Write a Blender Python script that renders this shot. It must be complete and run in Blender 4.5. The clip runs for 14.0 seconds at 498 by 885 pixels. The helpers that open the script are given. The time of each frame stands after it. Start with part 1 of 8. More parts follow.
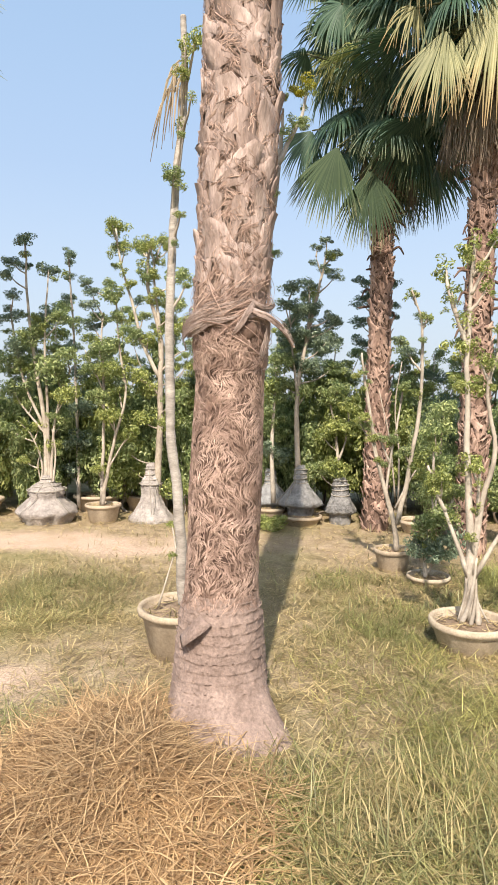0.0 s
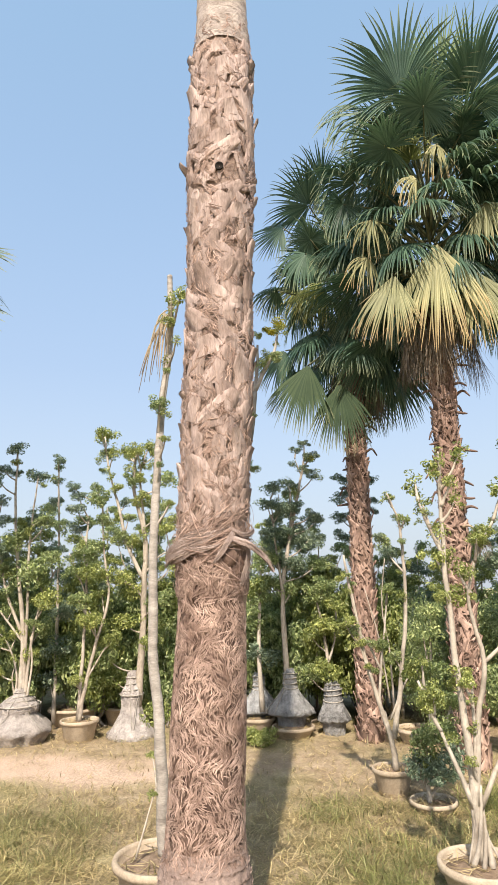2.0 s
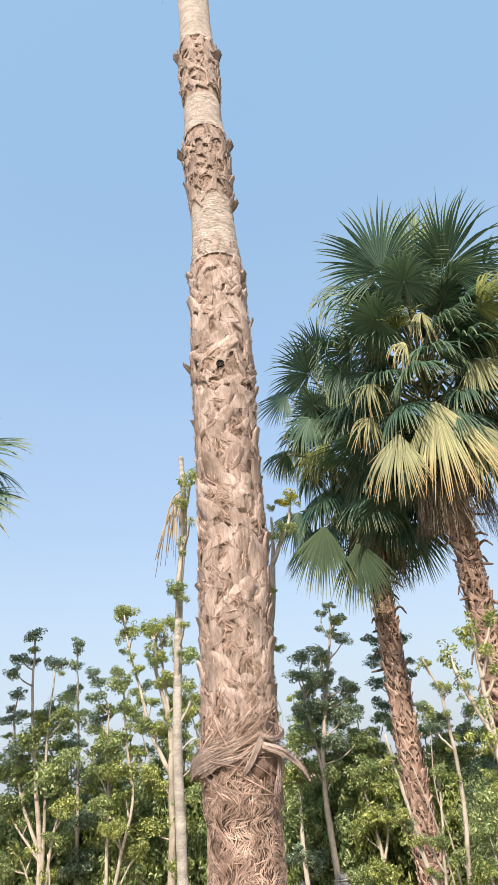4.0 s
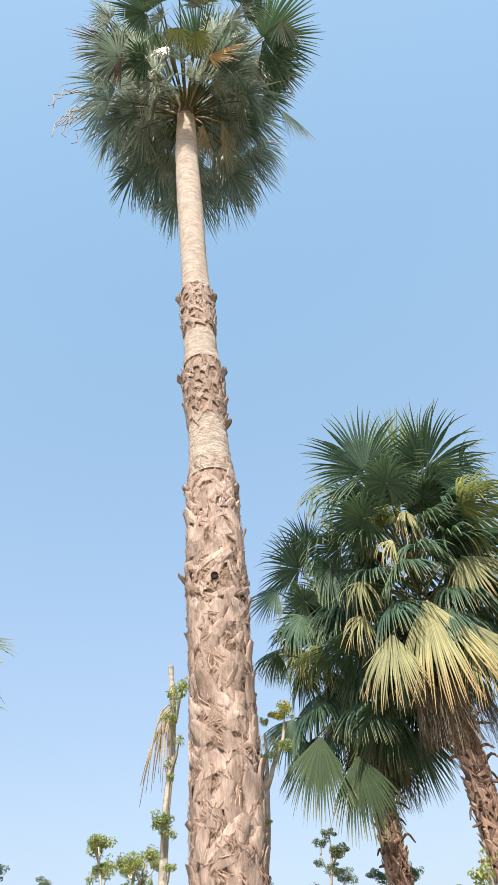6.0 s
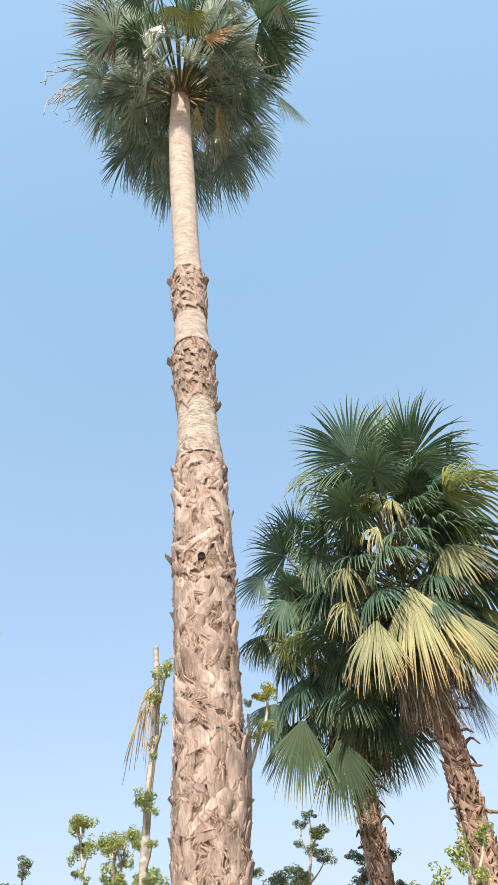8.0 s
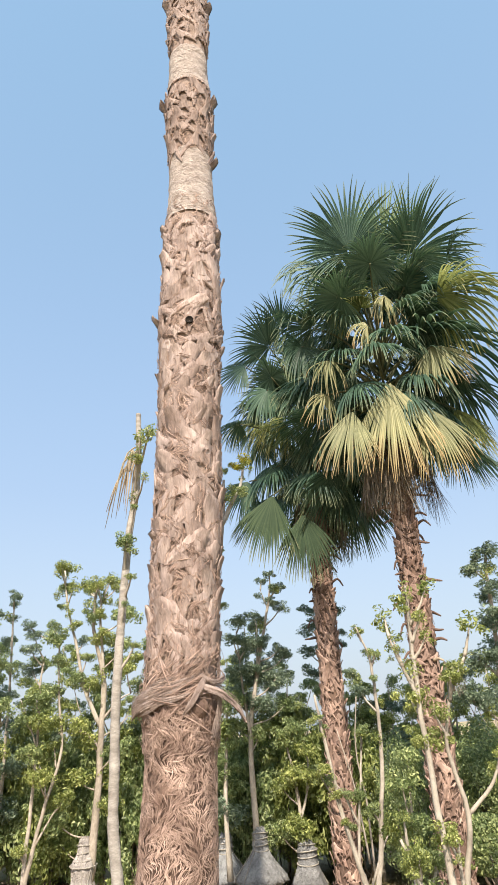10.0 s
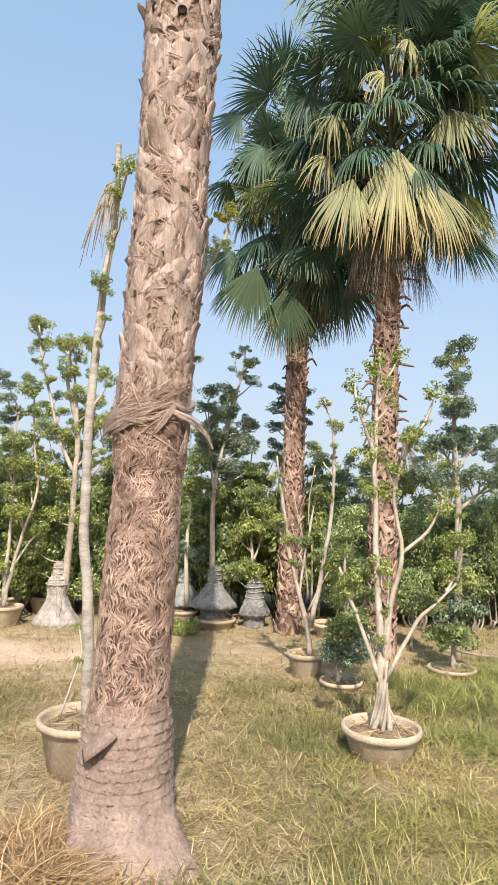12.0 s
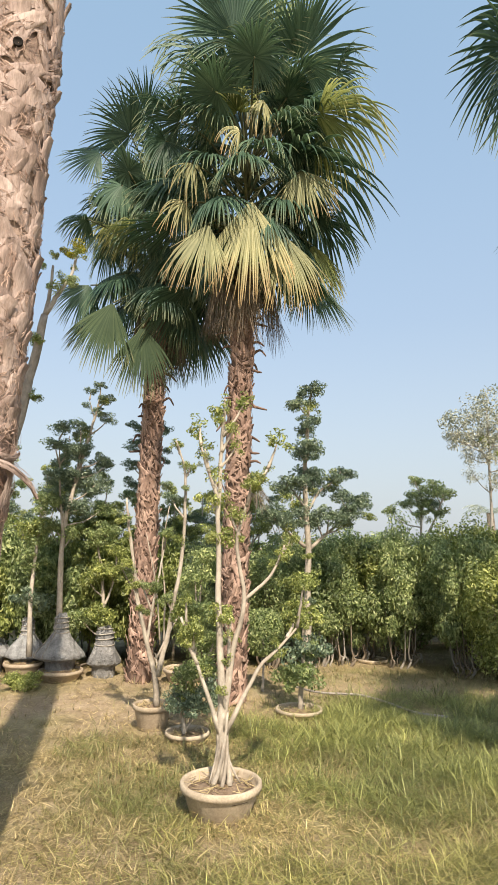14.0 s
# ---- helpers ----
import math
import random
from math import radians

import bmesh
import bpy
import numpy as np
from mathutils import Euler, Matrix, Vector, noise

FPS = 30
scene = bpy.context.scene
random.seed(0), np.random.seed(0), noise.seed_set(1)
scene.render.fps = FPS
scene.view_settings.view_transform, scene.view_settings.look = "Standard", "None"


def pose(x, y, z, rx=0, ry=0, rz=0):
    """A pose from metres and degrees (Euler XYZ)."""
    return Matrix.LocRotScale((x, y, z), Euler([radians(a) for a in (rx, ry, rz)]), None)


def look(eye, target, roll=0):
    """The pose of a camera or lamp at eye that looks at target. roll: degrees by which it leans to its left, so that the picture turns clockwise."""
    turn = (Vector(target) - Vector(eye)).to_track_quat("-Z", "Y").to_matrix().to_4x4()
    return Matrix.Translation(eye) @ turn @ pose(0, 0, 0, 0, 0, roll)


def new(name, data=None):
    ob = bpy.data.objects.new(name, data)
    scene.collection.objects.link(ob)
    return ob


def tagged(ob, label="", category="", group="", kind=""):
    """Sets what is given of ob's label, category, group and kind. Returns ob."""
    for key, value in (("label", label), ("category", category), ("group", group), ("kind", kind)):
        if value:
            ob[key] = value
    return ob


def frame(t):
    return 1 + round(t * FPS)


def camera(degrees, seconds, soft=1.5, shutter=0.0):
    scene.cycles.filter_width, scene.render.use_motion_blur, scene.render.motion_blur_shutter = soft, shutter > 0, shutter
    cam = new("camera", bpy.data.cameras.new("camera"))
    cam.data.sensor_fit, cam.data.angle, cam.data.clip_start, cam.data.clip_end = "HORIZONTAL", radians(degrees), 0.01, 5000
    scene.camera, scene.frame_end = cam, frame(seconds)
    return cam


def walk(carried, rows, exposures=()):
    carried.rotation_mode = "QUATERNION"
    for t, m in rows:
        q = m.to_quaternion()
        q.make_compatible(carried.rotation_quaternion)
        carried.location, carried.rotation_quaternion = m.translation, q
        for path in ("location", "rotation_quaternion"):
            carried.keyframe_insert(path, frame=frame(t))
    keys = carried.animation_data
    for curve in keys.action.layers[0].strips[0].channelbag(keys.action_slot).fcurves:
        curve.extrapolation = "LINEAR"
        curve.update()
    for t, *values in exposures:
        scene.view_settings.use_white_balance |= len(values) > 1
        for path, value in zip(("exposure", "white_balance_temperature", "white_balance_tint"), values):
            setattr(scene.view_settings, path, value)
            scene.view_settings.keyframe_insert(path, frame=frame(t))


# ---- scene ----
cam = camera(44.1, 14.0, 0.6)
PATH = [
    (0, (0.223, 0.004, 1.704), (0.084, 1.997, 1.594), 0.3),
    (0.5, (0.241, -0.022, 1.771), (0.106, 1.971, 1.861), -0.3),
    (1, (0.238, -0.051, 1.809), (0.094, 1.93, 2.039), 0.4),
    (1.5, (0.257, -0.071, 1.844), (0.153, 1.902, 2.151), -0.5),
    (2, (0.259, -0.13, 1.913), (0.174, 1.81, 2.391), -1.3),
    (2.5, (0.263, -0.155, 1.97), (0.176, 1.758, 2.546), -2.5),
    (3, (0.264, -0.175, 1.999), (0.159, 1.702, 2.681), -3.2),
    (3.5, (0.282, -0.176, 2.034), (0.155, 1.679, 2.77), -4.0),
    (4, (0.299, -0.188, 2.092), (0.197, 1.575, 3.031), -5.8),
    (4.2, (0.302, -0.224, 2.105), (0.199, 1.497, 3.119), -6.1),
    (6.3, (0.295, -0.447, 2.147), (0.326, 0.959, 3.569), -8.8),
    (6.5, (0.295, -0.449, 2.148), (0.327, 0.954, 3.573), -9.5),
    (7, (0.294, -0.439, 2.15), (0.334, 0.949, 3.589), -10.2),
    (7.2, (0.293, -0.45, 2.147), (0.329, 0.934, 3.59), -9.9),
    (9.3, (0.251, -0.297, 2.027), (0.337, 1.379, 3.115), -5.0),
    (9.5, (0.246, -0.289, 2.019), (0.336, 1.422, 3.051), -5.0),
    (10, (0.218, -0.217, 1.972), (0.274, 1.59, 2.826), -3.3),
    (10.5, (0.199, -0.176, 1.897), (0.173, 1.706, 2.573), -2.5),
    (11, (0.201, -0.096, 1.814), (0.174, 1.842, 2.306), -1.7),
    (11.5, (0.208, -0.032, 1.758), (0.226, 1.943, 2.076), -1.4),
    (12, (0.216, -0.06, 1.702), (0.342, 1.924, 1.92), 1.7),
    (12.5, (0.27, -0.081, 1.709), (0.569, 1.888, 1.897), 1.7),
    (12.7, (0.272, -0.098, 1.714), (0.658, 1.854, 1.908), 1.6),
    (12.8, (0.288, -0.089, 1.713), (0.707, 1.856, 1.912), 1.4),
    (13, (0.331, -0.049, 1.72), (0.807, 1.885, 1.906), 0.9),
    (13.5, (0.378, -0.033, 1.743), (0.942, 1.874, 1.963), -0.3),
    (14, (0.401, -0.027, 1.798), (0.941, 1.87, 2.135), 0.8),
]
walk(cam, [(t, look(eye, target, roll)) for t, eye, target, roll in PATH], [(0, 1.42, 6500, 10), (1.5, 1.38, 6500, 10), (3, 1.38, 6450, 9), (4.2, 1.4, 6400, 8), (6.5, 1.46, 6350, 7), (7.2, 1.5, 6350, 7), (9.5, 1.4, 6400, 8), (11, 1.38, 6450, 9), (12.5, 1.38, 6400, 9), (13.3, 1.37, 6500, 9), (14, 1.32, 6800, 8)])
# ---- world, sun and exposure ----
SUN_EL, SUN_AZ = 46.5, 182.0
world = bpy.data.worlds.new("world")
scene.world = world
world.use_nodes = True
wn = world.node_tree
sky = wn.nodes.new("ShaderNodeTexSky")
sky.sky_type = "NISHITA"
sky.sun_disc = False
sky.sun_elevation = radians(SUN_EL)
sky.sun_rotation = radians(SUN_AZ)
sky.altitude = 50
sky.air_density, sky.dust_density, sky.ozone_density = 1.0, 3.0, 1.0
haze = wn.nodes.new("ShaderNodeMix")
haze.data_type = "RGBA"
where = wn.nodes.new("ShaderNodeTexCoord")
split = wn.nodes.new("ShaderNodeSeparateXYZ")
wn.links.new(where.outputs["Generated"], split.inputs[0])
tone = wn.nodes.new("ShaderNodeValToRGB")
tone.color_ramp.elements[0].position, tone.color_ramp.elements[0].color = 0.02, (1.70, 1.84, 2.03, 1)
tone.color_ramp.elements[1].position, tone.color_ramp.elements[1].color = 0.85, (0.93, 1.52, 2.06, 1)
middle = tone.color_ramp.elements.new(0.35)
middle.color = (1.22, 1.54, 1.96, 1)
lower = tone.color_ramp.elements.new(0.17)
lower.color = (1.50, 1.72, 1.99, 1)
thick = wn.nodes.new("ShaderNodeMapRange")
thick.inputs["From Min"].default_value, thick.inputs["From Max"].default_value = 0.0, 0.6
thick.inputs["To Min"].default_value, thick.inputs["To Max"].default_value = 0.93, 0.62
wn.links.new(split.outputs["Z"], tone.inputs[0])
wn.links.new(split.outputs["Z"], thick.inputs["Value"])
wn.links.new(thick.outputs[0], haze.inputs[0])
wn.links.new(tone.outputs[0], haze.inputs[7])
wn.links.new(sky.outputs[0], haze.inputs[6])
wn.nodes["Background"].inputs[1].default_value = 0.146

wn.links.new(haze.outputs[2], wn.nodes["Background"].inputs[0])

_e, _a = radians(SUN_EL), radians(SUN_AZ)
_d = Vector((math.sin(_a) * math.cos(_e), math.cos(_a) * math.cos(_e), math.sin(_e)))
sun = new("sun", bpy.data.lights.new("sun", "SUN"))
sun.data.energy, sun.data.angle, sun.data.color = 2.87, radians(0.8), (1.0, 0.87, 0.72)
sun.matrix_world = look(_d * 60, (0, 0, 0))


# ---- materials ----
random.seed(3)


def material(name):
    m = bpy.data.materials.new(name)
    m.use_nodes = True
    nt = m.node_tree
    return m, nt, nt.nodes["Principled BSDF"], nt.nodes["Material Output"]


def noise_node(nt, scale, detail=4, rough=0.6, stretch=None, coord="Object"):
    tc = nt.nodes.new("ShaderNodeTexCoord")
    no = nt.nodes.new("ShaderNodeTexNoise")
    no.inputs["Scale"].default_value = scale
    no.inputs["Detail"].default_value = detail
    no.inputs["Roughness"].default_value = rough
    if stretch:
        mp = nt.nodes.new("ShaderNodeMapping")
        mp.inputs["Scale"].default_value = stretch
        nt.links.new(tc.outputs[coord], mp.inputs[0])
        nt.links.new(mp.outputs[0], no.inputs["Vector"])
    else:
        nt.links.new(tc.outputs[coord], no.inputs["Vector"])
    return no


def ramp(nt, fac, stops):
    r = nt.nodes.new("ShaderNodeValToRGB")
    el = r.color_ramp.elements
    while len(el) < len(stops):
        el.new(0.5)
    for e, (p, c) in zip(el, stops):
        e.position, e.color = p, (*c, 1)
    nt.links.new(fac, r.inputs[0])
    return r


def mix(nt, a, b, fac, kind="MIX"):
    m = nt.nodes.new("ShaderNodeMix")
    m.data_type, m.blend_type = "RGBA", kind
    for sock, v in ((m.inputs[6], a), (m.inputs[7], b), (m.inputs[0], fac)):
        if isinstance(v, (int, float)):
            sock.default_value = v
        elif isinstance(v, tuple):
            sock.default_value = (*v, 1)
        else:
            nt.links.new(v, sock)
    return m.outputs[2]


def bump(nt, bsdf, height, strength, dist=0.01):
    b = nt.nodes.new("ShaderNodeBump")
    b.inputs["Strength"].default_value = strength
    b.inputs["Distance"].default_value = dist
    nt.links.new(height, b.inputs["Height"])
    nt.links.new(b.outputs[0], bsdf.inputs["Normal"])


def surface(name, dark, light, scale=6, rough=0.85, stretch=None, grain=60, bumps=0.5, dist=0.006, spread=0.0, coord="Object", grain_stretch=None, island=False, depth=0.55):
    """A matt natural surface: two colours over large noise, a fine grain on top, and a change from piece to piece."""
    m, nt, bs, out = material(name)
    big = noise_node(nt, scale, 5, 0.65, stretch, coord)
    fine = noise_node(nt, grain, 6, 0.7, grain_stretch or stretch, coord)
    col = ramp(nt, big.outputs[0], [(0.3, dark), (0.68, light)]).outputs[0]
    g = ramp(nt, fine.outputs[0], [(0.25, (0.45, 0.45, 0.45)), (0.75, (1.35, 1.35, 1.35))]).outputs[0]
    col = mix(nt, col, g, depth, "MULTIPLY")
    if spread:
        if island:
            src = nt.nodes.new("ShaderNodeNewGeometry").outputs["Random Per Island"]
        else:
            src = nt.nodes.new("ShaderNodeObjectInfo").outputs["Random"]
        lo, hi = 1 - spread, 1 + spread
        v = ramp(nt, src, [(0.0, (lo, lo * 0.97, lo * 0.94)), (1.0, (hi, hi, hi))]).outputs[0]
        col = mix(nt, col, v, 1.0, "MULTIPLY")
    nt.links.new(col, bs.inputs["Base Color"])
    bs.inputs["Roughness"].default_value = rough
    bs.inputs["Specular IOR Level"].default_value = 0.3
    bump(nt, bs, fine.outputs[0], bumps, dist)
    return m


def leafy(name, dark, light, through_col, rough=0.5, amount=0.36, scale=1.5, wild=False, shine=0.3, tips=None):
    """Leaf: each blade or leaf takes its own tone, with some light coming through."""
    m, nt, bs, out = material(name)
    isl = nt.nodes.new("ShaderNodeNewGeometry").outputs["Random Per Island"]
    big = noise_node(nt, scale, 3, 0.6)
    col = ramp(nt, isl, [(0.0, tuple(0.6 * c for c in dark)), (0.45, dark), (1.0, light)]).outputs[0] if wild else mix(nt, dark, light, isl)
    if tips:
        at = nt.nodes.new("ShaderNodeAttribute")
        at.attribute_name = "along"
        col = mix(nt, col, tips[1], ramp(nt, at.outputs["Fac"], [(tips[0], (0, 0, 0)), (1.0, (1, 1, 1))]).outputs[0])
    v = ramp(nt, big.outputs[0], [(0.3, (0.7, 0.72, 0.7)), (0.7, (1.25, 1.22, 1.1))]).outputs[0]
    col = mix(nt, col, v, 1.0, "MULTIPLY")
    info = nt.nodes.new("ShaderNodeObjectInfo").outputs["Random"]
    v2 = ramp(nt, info, [(0.0, (0.82, 0.84, 0.8)), (1.0, (1.18, 1.14, 1.1))]).outputs[0]
    col = mix(nt, col, v2, 1.0, "MULTIPLY")
    nt.links.new(col, bs.inputs["Base Color"])
    bs.inputs["Roughness"].default_value = rough
    bs.inputs["Specular IOR Level"].default_value = shine
    tr = nt.nodes.new("ShaderNodeBsdfTranslucent")
    nt.links.new(mix(nt, col, through_col, 0.5), tr.inputs[0])
    ms = nt.nodes.new("ShaderNodeMixShader")
    ms.inputs[0].default_value = amount
    nt.links.new(bs.outputs[0], ms.inputs[1])
    nt.links.new(tr.outputs[0], ms.inputs[2])
    nt.links.new(ms.outputs[0], out.inputs[0])
    return m


M_BOOT = surface("palm_boot", (0.25, 0.184, 0.158), (0.515, 0.41, 0.366), 9, 0.9, (1, 1, 0.5), 75, 1.0, 0.008, 0.18, grain_stretch=(1, 1, 0.12), depth=0.8)
M_BOOT_RED = surface("palm_boot_red", (0.185, 0.112, 0.088), (0.57, 0.41, 0.335), 5, 0.8, (1, 1, 0.45), 60, 0.8, 0.006, 0.4, grain_stretch=(1, 1, 0.15))
M_PATCH = surface("palm_brown_patch", (0.13, 0.082, 0.062), (0.30, 0.205, 0.16), 9, 0.85, (1, 1, 0.5), 75, 0.8, 0.006, 0.2, grain_stretch=(1, 1, 0.12))
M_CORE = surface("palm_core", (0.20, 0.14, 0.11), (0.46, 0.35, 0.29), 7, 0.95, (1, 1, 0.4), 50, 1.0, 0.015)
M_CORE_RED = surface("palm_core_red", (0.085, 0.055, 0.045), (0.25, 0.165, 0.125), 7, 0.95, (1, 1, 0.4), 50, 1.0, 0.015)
M_FIBRE = surface("palm_fibre", (0.17, 0.108, 0.085), (0.54, 0.395, 0.325), 7, 0.95, None, 80, 0.6, 0.004, 0.3, island=True)
M_RING = surface("palm_ringed_base", (0.20, 0.145, 0.122), (0.36, 0.272, 0.232), 7, 0.95, None, 60, 1.0, 0.008, depth=0.8)
M_SMOOTH = surface("palm_smooth_trunk", (0.34, 0.275, 0.238), (0.63, 0.54, 0.48), 9, 0.9, (1, 1, 1.6), 26, 1.0, 0.03, grain_stretch=(1, 1, 2.2))
M_BARK = surface("pale_bark", (0.23, 0.20, 0.165), (0.54, 0.485, 0.41), 6, 0.85, (1, 1, 0.6), 40, 0.6, 0.006, 0.1)
M_BARK_POLE = surface("pole_bark", (0.19, 0.167, 0.145), (0.47, 0.43, 0.38), 5, 0.85, (1, 1, 2.5), 45, 0.8, 0.008, grain_stretch=(1, 1, 3))
M_BARK_GREY = surface("grey_bark", (0.18, 0.165, 0.145), (0.42, 0.39, 0.345), 6, 0.85, (1, 1, 0.6), 40, 0.6, 0.006, 0.12)
M_BARK_BROWN = surface("brown_bark", (0.10, 0.082, 0.065), (0.30, 0.25, 0.195), 6, 0.9, (1, 1, 0.6), 40, 0.6, 0.006, 0.2)
M_POT = surface("pot_clay", (0.34, 0.28, 0.21), (0.54, 0.455, 0.345), 5, 0.85, None, 60, 0.4, 0.004, 0.12)
M_SOIL = surface("pot_soil", (0.16, 0.11, 0.075), (0.36, 0.27, 0.19), 12, 1.0, None, 40, 1.0, 0.02)
M_WRAP = surface("root_ball_wrap", (0.27, 0.245, 0.23), (0.58, 0.53, 0.50), 9, 0.5, None, 26, 1.0, 0.05, 0.1)
M_WRAP_BLUE = surface("root_ball_wrap_grey", (0.20, 0.205, 0.21), (0.45, 0.46, 0.475), 9, 0.4, None, 26, 1.0, 0.05, 0.15)
M_ROPE = surface("rope", (0.26, 0.24, 0.21), (0.46, 0.43, 0.38), 20, 0.9)
M_HOLE_SHADE = surface("knot_hole", (0.008, 0.006, 0.005), (0.02, 0.016, 0.013), 20, 1.0)

M_LEAF = leafy("leaf_green", (0.22, 0.29, 0.135), (0.56, 0.62, 0.325), (0.38, 0.48, 0.18), 0.38, 0.42, wild=True, shine=0.5)
M_LEAF_LIGHT = leafy("leaf_yellow_green", (0.22, 0.27, 0.09), (0.58, 0.61, 0.25), (0.42, 0.50, 0.11), 0.4, wild=True, shine=0.5)
M_LEAF_DARK = leafy("leaf_dark", (0.15, 0.21, 0.165), (0.41, 0.495, 0.375), (0.26, 0.37, 0.20), 0.38, 0.42, wild=True, shine=0.5)
M_LEAF_GREY = leafy("leaf_grey", (0.30, 0.32, 0.29), (0.58, 0.59, 0.55), (0.2, 0.24, 0.12))
M_MOSS = leafy("leaf_olive_yellow", (0.20, 0.20, 0.02), (0.42, 0.38, 0.05), (0.4, 0.4, 0.05))
M_FROND = leafy("frond_green", (0.033, 0.075, 0.062), (0.11, 0.185, 0.135), (0.16, 0.27, 0.11), 0.45, 0.26, shine=0.3, tips=(0.72, (0.26, 0.29, 0.18)))
M_FROND_YOUNG = leafy("frond_young", (0.12, 0.18, 0.08), (0.26, 0.33, 0.15), (0.36, 0.44, 0.14), 0.4, 0.4, shine=0.5)
M_FROND_OLIVE = leafy("frond_olive", (0.042, 0.074, 0.048), (0.09, 0.13, 0.076), (0.13, 0.19, 0.085), 0.6, 0.26, shine=0.2, tips=(0.75, (0.30, 0.31, 0.2)))
M_FROND_DUSTY = leafy("frond_dusty_green", (0.12, 0.16, 0.145), (0.45, 0.50, 0.45), (0.42, 0.50, 0.40), 0.33, 0.42, shine=0.7, tips=(0.75, (0.46, 0.45, 0.38)))
M_FROND_SLATE = leafy("frond_blue_green", (0.06, 0.10, 0.10), (0.24, 0.31, 0.29), (0.24, 0.33, 0.24), 0.35, 0.36, shine=0.6, tips=(0.7, (0.34, 0.38, 0.34)))
M_FROND_GOLD = leafy("frond_yellow", (0.19, 0.205, 0.11), (0.39, 0.385, 0.225), (0.36, 0.35, 0.155), 0.5, 0.25, tips=(0.62, (0.42, 0.29, 0.16)))
M_FROND_DEAD = leafy("frond_dry", (0.10, 0.083, 0.074), (0.27, 0.225, 0.19), (0.28, 0.21, 0.14), 0.8, 0.15)
M_FROND_MIXED = leafy("frond_yellow_green", (0.10, 0.15, 0.06), (0.38, 0.41, 0.175), (0.46, 0.50, 0.16), 0.45, 0.42, tips=(0.6, (0.52, 0.47, 0.23)))
M_FROND_STRAW = leafy("frond_straw", (0.34, 0.275, 0.215), (0.70, 0.595, 0.49), (0.56, 0.46, 0.36), 0.8, 0.35)
M_FROND_PLUM = leafy("frond_plum", (0.12, 0.09, 0.10), (0.27, 0.21, 0.22), (0.2, 0.16, 0.14), 0.7, 0.15, tips=(0.6, (0.45, 0.40, 0.37)))
M_FROND_ORANGE = leafy("frond_orange", (0.26, 0.165, 0.08), (0.42, 0.29, 0.15), (0.5, 0.3, 0.1), 0.7, 0.2, tips=(0.55, (0.42, 0.36, 0.27)))
M_STALK = surface("leaf_stalk", (0.06, 0.075, 0.035), (0.17, 0.17, 0.09), 5, 0.5, (1, 1, 0.3), 40, 0.3, 0.003)
M_STALK_DRY = surface("leaf_stalk_dry", (0.26, 0.19, 0.13), (0.5, 0.4, 0.29), 5, 0.7, (1, 1, 0.3), 40, 0.4, 0.003)
M_GRASS = leafy("grass_green", (0.185, 0.192, 0.082), (0.455, 0.445, 0.22), (0.33, 0.335, 0.11), 0.45, 0.25, 0.8, True, 0.5)
M_GRASS_FRESH = leafy("grass_fresh", (0.185, 0.21, 0.075), (0.53, 0.545, 0.225), (0.39, 0.425, 0.10), 0.45, 0.28, 0.8, True, 0.5)
M_GRASS_MID = leafy("grass_mid_green", (0.23, 0.225, 0.082), (0.565, 0.54, 0.225), (0.42, 0.41, 0.12), 0.45, 0.28, 0.8, True, 0.5)
M_GRASS_PALE = leafy("grass_yellow_green", (0.225, 0.205, 0.09), (0.57, 0.52, 0.28), (0.5, 0.48, 0.2), 0.5, 0.25, 0.8, True, 0.4)
M_GRASS_DRY = leafy("grass_dry", (0.19, 0.15, 0.07), (0.56, 0.47, 0.27), (0.5, 0.4, 0.2), 0.7, 0.2, 0.8)
M_STRAW = leafy("straw", (0.33, 0.26, 0.14), (0.70, 0.575, 0.35), (0.55, 0.445, 0.26), 0.6, 0.22, 0.8, True, 0.4)
M_STRAW_RED = leafy("straw_reddish", (0.44, 0.285, 0.165), (0.84, 0.60, 0.38), (0.66, 0.45, 0.28), 0.6, 0.25, 0.8, True, 0.4)


def ground_material():
    m, nt, bs, out = material("dry_ground")
    big = noise_node(nt, 0.55, 5, 0.6)
    mid = noise_node(nt, 3.5, 6, 0.7)
    fine = noise_node(nt, 55, 6, 0.75)
    col = ramp(nt, mid.outputs[0], [(0.25, (0.23, 0.175, 0.11)), (0.5, (0.40, 0.315, 0.21)), (0.75, (0.58, 0.47, 0.33))]).outputs[0]
    green = ramp(nt, big.outputs[0], [(0.46, (0, 0, 0)), (0.62, (0.6, 0.6, 0.6))]).outputs[0]
    col = mix(nt, col, (0.30, 0.29, 0.12), green)
    at = nt.nodes.new("ShaderNodeAttribute")
    at.attribute_name = "bare"
    col = mix(nt, col, (0.62, 0.465, 0.36), at.outputs["Fac"])
    g = ramp(nt, fine.outputs[0], [(0.35, (0.4, 0.4, 0.4)), (0.65, (1.25, 1.25, 1.25))]).outputs[0]
    col = mix(nt, col, g, 0.75, "MULTIPLY")
    nt.links.new(col, bs.inputs["Base Color"])
    bs.inputs["Roughness"].default_value = 1.0
    bs.inputs["Specular IOR Level"].default_value = 0.1
    bump(nt, bs, fine.outputs[0], 0.8, 0.02)
    return m


M_GROUND = ground_material()


